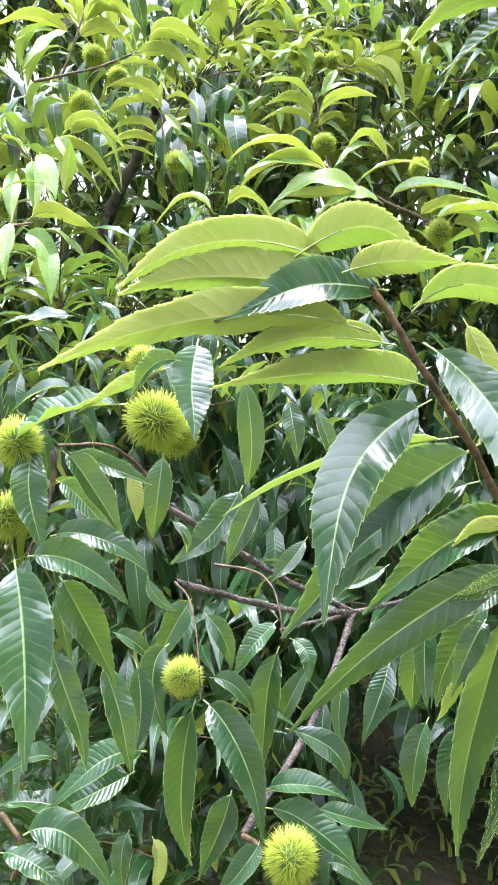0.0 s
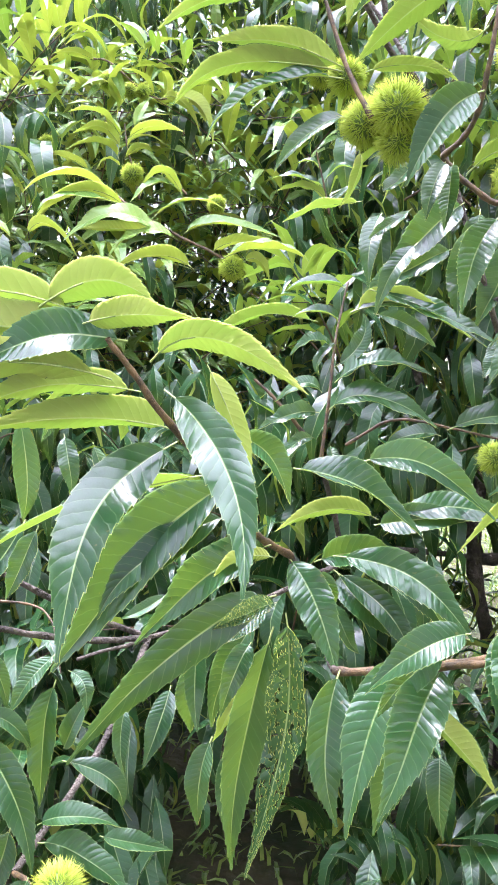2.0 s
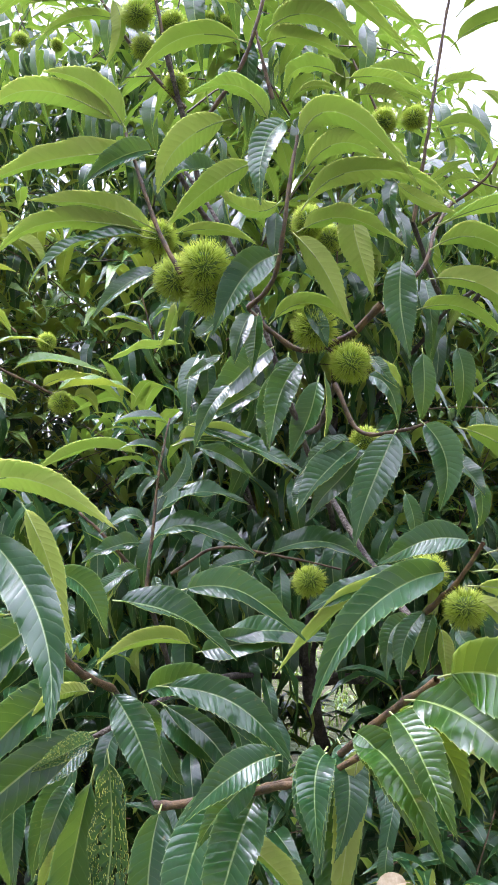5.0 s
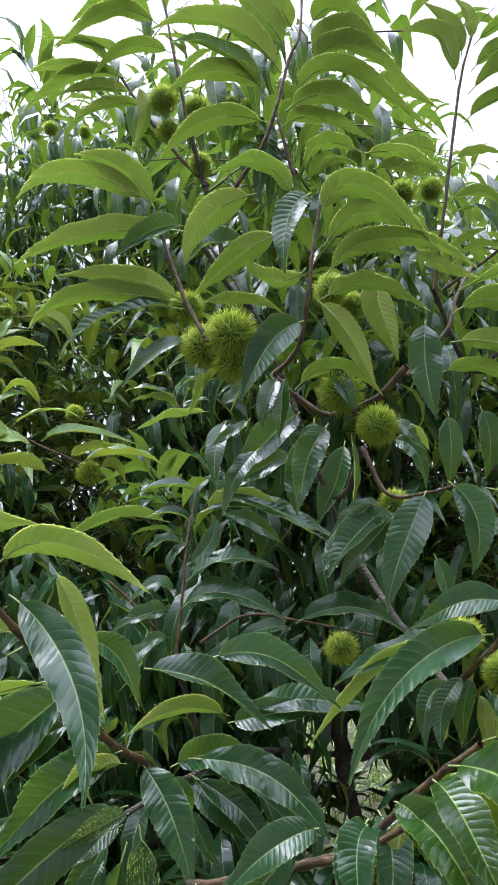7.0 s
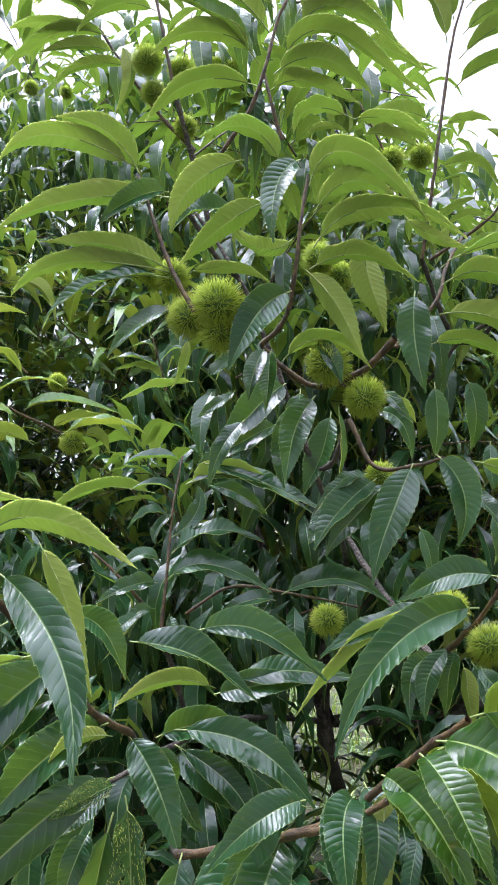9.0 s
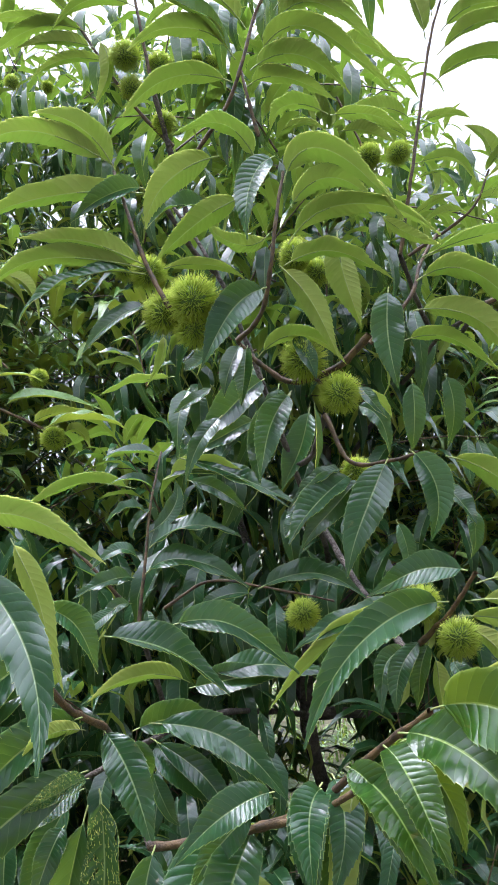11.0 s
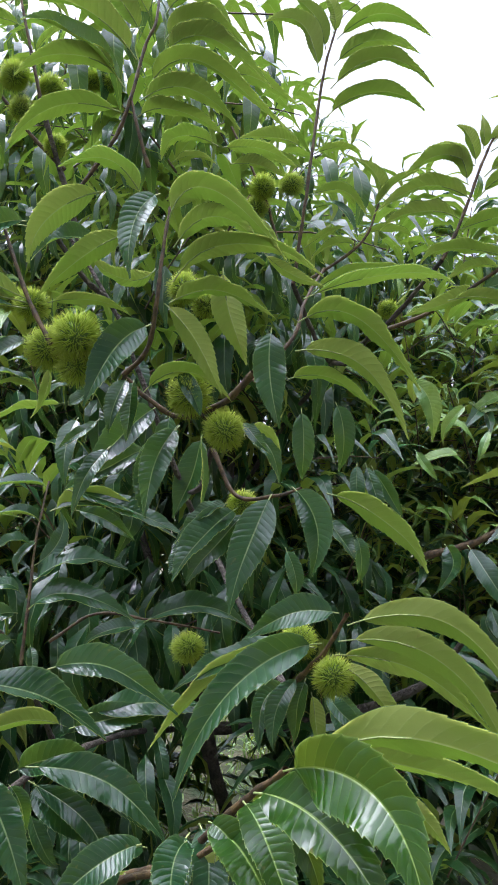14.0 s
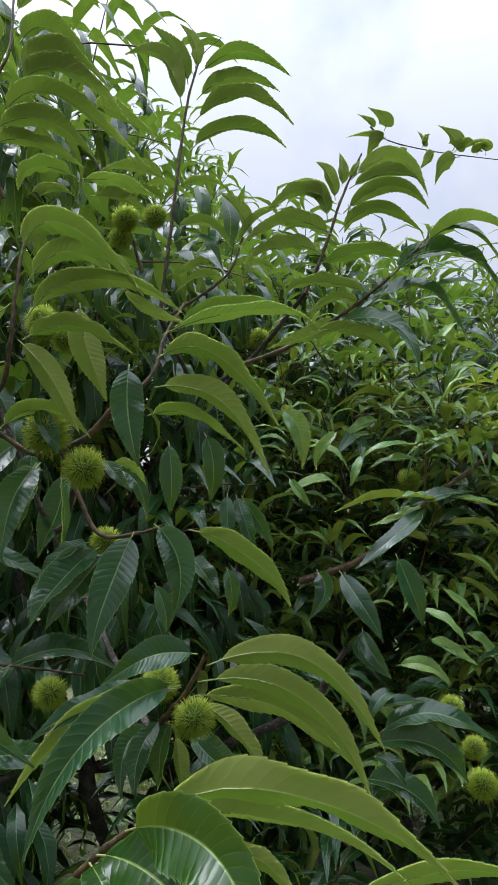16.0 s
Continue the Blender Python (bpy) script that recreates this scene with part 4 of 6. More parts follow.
# arch shoot
arch = stem(chestnut, .004, (0.948, 1.164, 1.871), (1.027, 1.093, 1.903), (1.078, 1.023, 1.941), (1.126, 0.955, 1.989), (1.176, 0.896, 2.053))
leaf(arch, (1.160, 0.893, 2.039), (1.217, 0.847, 2.069), (1.289, 0.819, 2.047), (0.15, 0.26, 1.03), 0.038)
leaf(arch, (1.161, 0.903, 2.035), (1.229, 0.861, 2.060), (1.295, 0.849, 1.975), (0.04, -0.50, 0.71), 0.045)
leaf(arch, (1.129, 0.942, 1.996), (1.208, 0.880, 2.029), (1.286, 0.847, 1.947), (-0.17, -0.52, 0.68), 0.050)
leaf(arch, (1.143, 0.946, 2.009), (1.199, 0.912, 2.027), (1.285, 0.889, 2.024), (-0.34, -0.32, 0.80), 0.036)
leaf(arch, (1.097, 0.981, 1.947), (1.186, 0.928, 1.976), (1.262, 0.910, 1.882), (-0.05, -0.56, 0.69), 0.045)
leaf(arch, (1.070, 1.028, 1.924), (1.120, 0.934, 1.918), (1.137, 0.884, 1.825), (-0.16, -0.78, 0.39), 0.041)
leaf(arch, (1.120, 0.980, 1.975), (1.028, 1.010, 1.994), (0.982, 1.044, 1.970), (0.23, 0.45, 0.96), 0.034)
leaf(arch, (1.114, 1.006, 1.966), (1.064, 1.017, 1.970), (1.026, 1.048, 1.945), (0.22, 0.64, 0.83), 0.021)
leaf(arch, (0.817, 1.123, 1.928), (0.905, 1.060, 1.963), (1.001, 1.022, 1.932), (0.12, 0.35, 1.00), 0.038)
leaf(arch, (1.089, 1.041, 1.932), (1.044, 1.043, 1.915), (0.967, 1.085, 1.890), (0.15, 0.67, 0.79), 0.038)
leaf(arch, (1.025, 1.028, 1.912), (1.095, 0.980, 1.907), (1.150, 0.965, 1.859), (0.57, 0.41, 0.82), 0.032)

# left shoot
left = stem(chestnut, .0026, (-0.127, 0.896, 1.282), (-0.151, 0.861, 1.340), (-0.171, 0.803, 1.379), (-0.203, 0.737, 1.391))
stem(chestnut, .003, (-0.198, 0.717, 1.389), (-0.195, 0.698, 1.345), (-0.203, 0.656, 1.295))
leaf(left, (-0.033, 0.688, 1.508), (-0.027, 0.635, 1.466), (-0.015, 0.597, 1.427), (0.25, -0.96, 0.12), 0.038)
leaf(left, (-0.117, 0.721, 1.440), (-0.182, 0.693, 1.431), (-0.228, 0.678, 1.400), (-0.15, -0.30, 0.89), 0.040)
leaf(left, (-0.070, 0.716, 1.478), (-0.105, 0.697, 1.463), (-0.160, 0.685, 1.433), (-0.56, 0.54, 0.71), 0.022)
leaf(left, (-0.162, 0.689, 1.427), (-0.147, 0.689, 1.430), (-0.144, 0.693, 1.398), (0.42, -0.90, 0.19), 0.015)
leaf(left, (-0.208, 0.697, 1.401), (-0.204, 0.669, 1.352), (-0.186, 0.656, 1.297), (0.58, -0.83, 0.25), 0.036)
leaf(left, (-0.181, 0.700, 1.394), (-0.149, 0.700, 1.355), (-0.120, 0.707, 1.293), (0.72, -0.65, 0.47), 0.032)
leaf(left, (-0.102, 0.794, 1.376), (-0.105, 0.778, 1.328), (-0.113, 0.776, 1.278), (0.13, -0.94, 0.27), 0.032)
leaf(left, (-0.195, 0.638, 1.301), (-0.142, 0.639, 1.296), (-0.095, 0.644, 1.254), (0.47, -0.77, 0.56), 0.036)
leaf(left, (-0.182, 0.664, 1.314), (-0.128, 0.664, 1.314), (-0.085, 0.670, 1.280), (0.47, -0.58, 0.78), 0.032)
leaf(left, (-0.198, 0.618, 1.305), (-0.167, 0.566, 1.241), (-0.149, 0.518, 1.150), (0.40, -0.82, 0.41), 0.054)
leaf(left, (-0.188, 0.694, 1.261), (-0.161, 0.691, 1.215), (-0.132, 0.697, 1.139), (0.54, -0.78, 0.47), 0.041)
leaf(left, (-0.198, 0.679, 1.192), (-0.170, 0.662, 1.140), (-0.151, 0.652, 1.067), (0.58, -0.73, 0.52), 0.032)
leaf(left, (-0.156, 0.722, 1.160), (-0.130, 0.701, 1.103), (-0.116, 0.692, 1.042), (0.55, -0.73, 0.53), 0.032)
leaf(left, (-0.139, 0.785, 1.364), (-0.129, 0.770, 1.329), (-0.128, 0.770, 1.300), (0.19, 0.90, -0.17), 0.021)
leaf(left, (-0.093, 0.782, 1.302), (-0.073, 0.776, 1.285), (-0.074, 0.780, 1.264), (0.66, -0.67, 0.48), 0.012)
leaf(left, (-0.199, 0.756, 1.381), (-0.147, 0.754, 1.364), (-0.106, 0.764, 1.345), (0.47, -0.63, 0.68), 0.024)
leaf(left, (-0.027, 0.876, 1.457), (-0.014, 0.860, 1.379), (-0.022, 0.861, 1.324), (0.26, -0.95, 0.18), 0.032)
leaf(left, (0.026, 0.880, 1.428), (0.036, 0.859, 1.394), (0.040, 0.852, 1.356), (0.26, -0.94, 0.19), 0.025)
leaf(left, (-0.001, 0.883, 1.470), (0.014, 0.868, 1.446), (0.002, 0.863, 1.419), (0.24, -0.96, 0.11), 0.019)
leaf(left, (-0.008, 0.882, 1.313), (-0.027, 0.869, 1.266), (-0.049, 0.872, 1.220), (-0.17, -0.90, 0.43), 0.032)
leaf(left, (-0.104, 0.729, 1.254), (-0.091, 0.724, 1.231), (-0.070, 0.736, 1.215), (0.51, -0.72, 0.60), 0.014)
leaf(left, (-0.215, 0.742, 1.216), (-0.203, 0.728, 1.196), (-0.190, 0.723, 1.146), (0.46, -0.82, 0.40), 0.019)
leaf(left, (-0.132, 0.764, 1.138), (-0.118, 0.735, 1.093), (-0.120, 0.719, 1.053), (0.39, -0.80, 0.48), 0.030)
leaf(left, (0.058, 0.894, 1.416), (0.073, 0.882, 1.378), (0.086, 0.887, 1.343), (0.39, -0.84, 0.28), 0.020)
leaf(left, (-0.038, 0.642, 1.491), (-0.063, 0.636, 1.486), (-0.085, 0.637, 1.455), (-0.05, -0.81, 0.46), 0.020)
burr(chestnut, (-0.082, 0.704, 1.426), .031)
burr(chestnut, (-0.225, 0.693, 1.401), .026)
burr(chestnut, (-0.236, 0.677, 1.328), .026)
burr(chestnut, (-0.074, 0.743, 1.405), .024)
burr(chestnut, (-0.142, 0.857, 1.470), .02)

# pair shoot
pair = stem(chestnut, .0014, (-0.104, 0.834, 1.209), (-0.082, 0.815, 1.196), (-0.065, 0.782, 1.170), (-0.056, 0.757, 1.141), (-0.051, 0.742, 1.110))
stem(chestnut, .0016, (-0.064, 0.874, 1.219), (-0.014, 0.872, 1.214), (0.011, 0.854, 1.202), (0.024, 0.831, 1.180), (0.030, 0.817, 1.151))
leaf(pair, (-0.057, 0.741, 1.109), (-0.071, 0.728, 1.012), (-0.062, 0.733, 0.906), (0.03, -0.82, 0.55), 0.038)
leaf(pair, (-0.046, 0.733, 1.114), (0.001, 0.700, 1.078), (0.030, 0.669, 0.997), (0.25, -0.81, 0.56), 0.041)
leaf(pair, (0.027, 0.806, 1.149), (0.014, 0.789, 1.083), (0.009, 0.785, 0.997), (-0.11, -0.88, 0.50), 0.036)
leaf(pair, (0.036, 0.828, 1.150), (0.059, 0.812, 1.138), (0.061, 0.803, 1.104), (0.25, -0.85, 0.48), 0.021)
leaf(pair, (0.022, 0.830, 1.171), (-0.002, 0.802, 1.149), (-0.024, 0.787, 1.114), (-0.29, -0.77, 0.68), 0.027)
leaf(pair, (-0.062, 0.806, 1.184), (-0.036, 0.793, 1.160), (-0.026, 0.789, 1.121), (0.27, -0.87, 0.45), 0.024)
leaf(pair, (-0.049, 0.775, 1.119), (-0.016, 0.774, 1.109), (0.002, 0.781, 1.075), (0.44, -0.65, 0.77), 0.023)
leaf(pair, (0.038, 0.780, 1.062), (0.093, 0.773, 1.044), (0.108, 0.770, 1.009), (0.25, -0.73, 0.72), 0.030)
leaf(pair, (0.026, 0.837, 1.043), (0.040, 0.835, 1.075), (0.065, 0.854, 1.119), (-0.31, -0.81, 0.64), 0.028)
leaf(pair, (0.098, 0.878, 1.080), (0.094, 0.851, 1.049), (0.102, 0.840, 1.004), (0.14, -0.85, 0.48), 0.022)
leaf(pair, (0.153, 0.892, 1.101), (0.141, 0.860, 1.063), (0.122, 0.842, 1.013), (-0.19, -0.89, 0.53), 0.033)
leaf(pair, (-0.111, 0.828, 1.131), (-0.123, 0.796, 1.102), (-0.099, 0.779, 1.034), (0.51, -0.78, 0.43), 0.036)
burr(chestnut, (-0.073, 0.752, 1.129), .0225)

# bottom shoot
bottom = stem(chestnut, .003, (0.006, 0.688, 0.988), (0.028, 0.663, 0.997), (0.052, 0.642, 0.973))
stem(chestnut, .003, (-0.246, 0.646, 1.013), (-0.217, 0.635, 0.984), (-0.228, 0.627, 0.950))
leaf(bottom, (0.028, 0.664, 1.002), (0.014, 0.645, 0.983), (-0.019, 0.634, 0.948), (-0.06, -0.75, 0.77), 0.025)
leaf(bottom, (0.027, 0.706, 1.011), (0.083, 0.694, 1.000), (0.131, 0.687, 0.953), (0.43, -0.44, 0.96), 0.036)
leaf(bottom, (0.026, 0.710, 1.029), (0.069, 0.708, 1.041), (0.116, 0.716, 1.022), (0.14, -0.39, 1.10), 0.030)
leaf(bottom, (-0.209, 0.621, 1.009), (-0.163, 0.628, 1.010), (-0.117, 0.635, 0.939), (0.45, -0.66, 0.76), 0.041)
leaf(bottom, (-0.231, 0.614, 0.992), (-0.189, 0.602, 0.994), (-0.153, 0.598, 0.965), (0.55, -0.55, 0.88), 0.028)
leaf(bottom, (-0.111, 0.729, 1.048), (-0.152, 0.699, 1.049), (-0.208, 0.672, 0.999), (-0.10, -0.57, 0.94), 0.041)
leaf(bottom, (-0.210, 0.709, 1.040), (-0.237, 0.696, 1.045), (-0.282, 0.688, 1.014), (-0.06, -0.37, 1.05), 0.027)
leaf(bottom, (-0.175, 0.686, 0.990), (-0.221, 0.673, 1.010), (-0.266, 0.670, 1.000), (0.22, -0.13, 1.12), 0.030)
leaf(bottom, (-0.127, 0.710, 0.962), (-0.132, 0.694, 0.937), (-0.129, 0.691, 0.891), (-0.05, -0.76, 0.60), 0.024)
leaf(bottom, (-0.102, 0.713, 0.955), (-0.092, 0.700, 0.932), (-0.098, 0.695, 0.892), (0.38, 0.72, -0.50), 0.022)
leaf(bottom, (0.091, 0.743, 0.924), (0.116, 0.740, 0.922), (0.154, 0.746, 0.880), (0.26, -0.60, 0.90), 0.020)
burr(chestnut, (0.062, 0.649, 0.999), .028)

# twig shoot
twig = stem(chestnut, .0026, (0.348, 1.009, 1.370), (0.360, 1.039, 1.465), (0.372, 1.087, 1.543), (0.392, 1.134, 1.618))
stem(chestnut, .003, (0.328, 1.015, 1.405), (0.290, 1.024, 1.451), (0.255, 1.031, 1.483))
leaf(twig, (0.364, 1.020, 1.481), (0.422, 1.011, 1.511), (0.496, 1.014, 1.493), (-0.15, -0.42, 0.88), 0.041)
leaf(twig, (0.358, 1.016, 1.445), (0.421, 0.998, 1.465), (0.502, 0.989, 1.424), (0.02, -0.63, 0.77), 0.045)
leaf(twig, (0.366, 1.042, 1.501), (0.401, 1.030, 1.537), (0.402, 1.040, 1.576), (-0.51, -0.82, 0.23), 0.029)
leaf(twig, (0.348, 1.020, 1.467), (0.321, 1.012, 1.480), (0.282, 1.019, 1.452), (-0.19, -0.58, 0.77), 0.025)
leaf(twig, (0.344, 1.017, 1.440), (0.305, 1.007, 1.438), (0.258, 1.012, 1.414), (-0.21, -0.67, 0.71), 0.029)
leaf(twig, (0.340, 1.014, 1.405), (0.312, 0.999, 1.400), (0.304, 0.997, 1.369), (-0.36, -0.82, 0.44), 0.020)
leaf(twig, (0.364, 1.066, 1.527), (0.335, 1.060, 1.536), (0.303, 1.070, 1.511), (-0.24, -0.45, 0.82), 0.022)
leaf(twig, (0.376, 1.088, 1.559), (0.349, 1.082, 1.576), (0.308, 1.093, 1.567), (0.08, -0.37, 0.88), 0.023)
leaf(twig, (0.392, 1.133, 1.609), (0.343, 1.124, 1.617), (0.301, 1.132, 1.605), (-0.06, -0.38, 0.86), 0.029)
leaf(twig, (0.360, 1.011, 1.397), (0.362, 0.993, 1.377), (0.362, 0.994, 1.353), (0.13, -0.97, 0.21), 0.016)
leaf(twig, (0.376, 1.085, 1.535), (0.347, 1.060, 1.512), (0.347, 1.051, 1.488), (-0.53, -0.77, 0.31), 0.017)
leaf(twig, (0.511, 0.979, 1.424), (0.584, 0.959, 1.445), (0.660, 0.950, 1.409), (-0.14, -0.66, 0.74), 0.041)
leaf(twig, (0.496, 0.980, 1.420), (0.477, 0.963, 1.396), (0.455, 0.965, 1.373), (-0.49, -0.83, 0.40), 0.021)
leaf(twig, (0.504, 0.979, 1.416), (0.463, 0.972, 1.418), (0.426, 0.980, 1.394), (-0.33, -0.53, 0.82), 0.027)
stem(chestnut, .0025, (0.389, 1.068, 1.387), (0.452, 1.046, 1.427), (0.516, 0.999, 1.425), (0.618, 0.966, 1.405))
leaf(twig, (0.389, 1.069, 1.576), (0.475, 1.046, 1.584), (0.579, 1.034, 1.528), (0.14, -0.39, 0.85), 0.041)
leaf(twig, (0.412, 1.060, 1.608), (0.505, 1.035, 1.576), (0.586, 1.028, 1.537), (0.14, -0.61, 0.68), 0.041)
leaf(twig, (0.573, 1.024, 1.701), (0.522, 0.973, 1.637), (0.507, 0.936, 1.570), (-0.34, -0.95, -0.00), 0.045)
leaf(twig, (0.475, 1.051, 1.671), (0.440, 1.031, 1.631), (0.416, 1.025, 1.569), (-0.48, -0.86, 0.15), 0.030)
leaf(twig, (0.433, 1.100, 1.715), (0.412, 1.059, 1.671), (0.409, 1.033, 1.608), (-0.39, -0.92, -0.03), 0.032)
leaf(twig, (0.560, 0.939, 1.555), (0.546, 0.912, 1.521), (0.531, 0.903, 1.500), (-0.71, -0.76, 0.23), 0.023)

# pale shoot
pale = stem(chestnut, .003, (0.238, 1.447, 1.642), (0.193, 1.423, 1.670), (0.120, 1.416, 1.704), (0.041, 1.410, 1.748), (-0.005, 1.429, 1.785))
leaf(pale, (0.004, 1.408, 1.772), (-0.075, 1.392, 1.805), (-0.152, 1.387, 1.770), (-0.02, -0.08, 0.91), 0.041, paler=True)
leaf(pale, (0.032, 1.408, 1.748), (-0.053, 1.377, 1.776), (-0.127, 1.354, 1.718), (-0.24, 0.59, 0.93), 0.034, paler=True)
leaf(pale, (0.024, 1.387, 1.755), (-0.069, 1.357, 1.763), (-0.117, 1.351, 1.736), (-0.06, -0.37, 0.76), 0.036, paler=True)
leaf(pale, (0.092, 1.391, 1.709), (0.007, 1.367, 1.736), (-0.074, 1.352, 1.687), (-0.04, -0.61, 0.58), 0.041, paler=True)
leaf(pale, (0.120, 1.394, 1.696), (0.055, 1.370, 1.706), (0.000, 1.361, 1.658), (-0.21, -0.52, 0.67), 0.036, paler=True)
leaf(pale, (0.070, 1.434, 1.736), (0.137, 1.433, 1.769), (0.203, 1.447, 1.753), (-0.16, -0.12, 0.90), 0.036, paler=True)
leaf(pale, (0.129, 1.419, 1.709), (0.196, 1.427, 1.727), (0.313, 1.460, 1.704), (-0.02, -0.43, 0.73), 0.036, paler=True)
leaf(pale, (0.178, 1.422, 1.675), (0.235, 1.429, 1.698), (0.333, 1.461, 1.690), (-0.07, 0.70, 0.86), 0.030, paler=True)
leaf(pale, (0.197, 1.402, 1.664), (0.281, 1.404, 1.685), (0.357, 1.418, 1.662), (-0.06, -0.17, 0.89), 0.036, paler=True)
leaf(pale, (0.127, 1.451, 1.770), (0.087, 1.440, 1.821), (0.049, 1.433, 1.775), (0.02, 0.42, 0.99), 0.026, paler=True)
leaf(pale, (0.107, 1.452, 1.797), (0.069, 1.430, 1.795), (0.030, 1.424, 1.760), (-0.33, -0.51, 0.62), 0.027, paler=True)
leaf(pale, (0.082, 1.390, 1.712), (0.008, 1.360, 1.710), (-0.049, 1.355, 1.707), (-0.11, 0.76, 0.84), 0.026, paler=True)
leaf(pale, (0.150, 1.369, 1.644), (0.085, 1.341, 1.666), (0.012, 1.325, 1.634), (-0.11, 0.67, 0.88), 0.034, paler=True)
leaf(pale, (0.237, 1.429, 1.660), (0.264, 1.421, 1.664), (0.285, 1.427, 1.626), (0.36, 0.97, 0.50), 0.023, paler=True)
burr(chestnut, (0.216, 1.423, 1.649), .024)
burr(chestnut, (0.181, 1.598, 1.781), .02)
stem(chestnut, .002, (0.125, 1.538, 1.792), (0.099, 1.538, 1.818), (0.083, 1.537, 1.829))

# back shoot
back = stem(tree_beside, .003, (-0.020, 1.953, 1.834), (-0.035, 1.963, 1.900), (-0.050, 1.971, 1.953), (-0.058, 1.981, 2.012))
leaf(back, (-0.055, 1.931, 1.964), (-0.104, 1.913, 2.020), (-0.183, 1.911, 2.021), (0.40, 0.00, 0.81), 0.045, paler=True)
leaf(back, (-0.057, 1.926, 1.942), (-0.103, 1.904, 1.989), (-0.170, 1.898, 1.971), (0.14, 0.66, 0.93), 0.034, paler=True)
leaf(back, (-0.062, 1.921, 1.919), (-0.108, 1.897, 1.953), (-0.182, 1.888, 1.932), (0.13, -0.08, 0.88), 0.043, paler=True)
leaf(back, (-0.046, 1.932, 1.964), (0.012, 1.938, 1.999), (0.086, 1.969, 1.994), (-0.25, 0.59, 0.95), 0.038, paler=True)
leaf(back, (-0.046, 1.929, 1.944), (-0.013, 1.926, 1.974), (0.038, 1.951, 1.964), (-0.23, -0.08, 0.89), 0.031, paler=True)
leaf(back, (-0.052, 1.923, 1.921), (-0.012, 1.915, 1.947), (0.016, 1.930, 1.936), (-0.28, 0.52, 0.95), 0.025, paler=True)
leaf(back, (-0.062, 1.960, 1.907), (-0.093, 1.940, 1.923), (-0.121, 1.945, 1.900), (-0.11, -0.07, 0.91), 0.019, paler=True)
leaf(back, (-0.134, 1.944, 1.894), (-0.185, 1.921, 1.923), (-0.240, 1.925, 1.933), (0.19, 0.70, 0.88), 0.024, paler=True)
burr(tree_beside, (-0.032, 1.919, 1.884), .028)
burr(tree_beside, (-0.139, 2.235, 2.175), .024)
burr(tree_beside, (-0.079, 2.242, 2.151), .022)
burr(tree_beside, (-0.045, 2.248, 2.151), .022)
burr(tree_beside, (-0.292, 2.173, 1.999), .024)
stem(tree_beside, .003, (-0.185, 2.237, 2.230), (-0.133, 2.245, 2.223), (-0.027, 2.249, 2.141), (0.047, 2.263, 2.140))
leaf(back, (-0.161, 2.209, 2.221), (-0.186, 2.197, 2.274), (-0.247, 2.200, 2.251), (0.32, 0.03, 0.84), 0.030, paler=True)
leaf(back, (-0.165, 2.207, 2.216), (-0.213, 2.179, 2.229), (-0.274, 2.181, 2.226), (-0.02, 0.69, 0.97), 0.024, paler=True)
leaf(back, (0.005, 2.222, 2.128), (0.064, 2.216, 2.121), (0.110, 2.228, 2.038), (0.42, 0.86, 0.69), 0.031, paler=True)
leaf(back, (0.034, 2.228, 2.132), (0.108, 2.211, 2.111), (0.147, 2.207, 2.004), (0.53, 0.83, 0.64), 0.039, paler=True)
leaf(back, (-0.024, 2.216, 2.125), (-0.050, 2.179, 2.076), (-0.057, 2.184, 2.043), (-0.03, -0.97, -0.17), 0.025, paler=True)
leaf(back, (0.063, 2.238, 2.154), (0.150, 2.240, 2.164), (0.193, 2.254, 2.093), (0.39, 0.07, 0.83), 0.042, paler=True)
leaf(back, (-0.129, 2.213, 2.213), (-0.103, 2.183, 2.162), (-0.090, 2.185, 2.110), (0.23, -0.92, -0.22), 0.029, paler=True)

# leftfar shoot
leftfar = stem(tree_beside, .003, (-0.588, 1.705, 2.004), (-0.566, 1.719, 2.058), (-0.539, 1.742, 2.149), (-0.530, 1.753, 2.197))
stem(tree_beside, .003, (-0.642, 1.694, 1.999), (-0.523, 1.688, 2.014), (-0.464, 1.702, 2.032), (-0.392, 1.721, 2.061))
stem(tree_beside, .003, (-0.321, 1.657, 1.768), (-0.344, 1.669, 1.850), (-0.355, 1.680, 1.920))
leaf(leftfar, (-0.532, 1.704, 2.109), (-0.473, 1.704, 2.149), (-0.404, 1.716, 2.099), (-0.10, 0.52, 1.02), 0.038, paler=True)
leaf(leftfar, (-0.537, 1.701, 2.097), (-0.461, 1.704, 2.130), (-0.410, 1.710, 2.053), (0.37, -0.09, 0.78), 0.045, paler=True)
leaf(leftfar, (-0.543, 1.697, 2.079), (-0.477, 1.693, 2.097), (-0.414, 1.703, 2.040), (0.05, 0.64, 0.96), 0.038, paler=True)
leaf(leftfar, (-0.540, 1.703, 2.109), (-0.569, 1.691, 2.146), (-0.635, 1.701, 2.186), (0.70, -0.06, 0.60), 0.031, paler=True)
leaf(leftfar, (-0.551, 1.696, 2.085), (-0.623, 1.667, 2.120), (-0.719, 1.652, 2.099), (-0.09, 0.53, 1.01), 0.037, paler=True)
leaf(leftfar, (-0.560, 1.692, 2.074), (-0.601, 1.671, 2.092), (-0.676, 1.664, 2.072), (0.19, -0.33, 0.67), 0.031, paler=True)
leaf(leftfar, (-0.547, 1.677, 2.091), (-0.583, 1.627, 2.057), (-0.623, 1.601, 2.003), (-0.09, -0.66, 0.29), 0.035, paler=True)
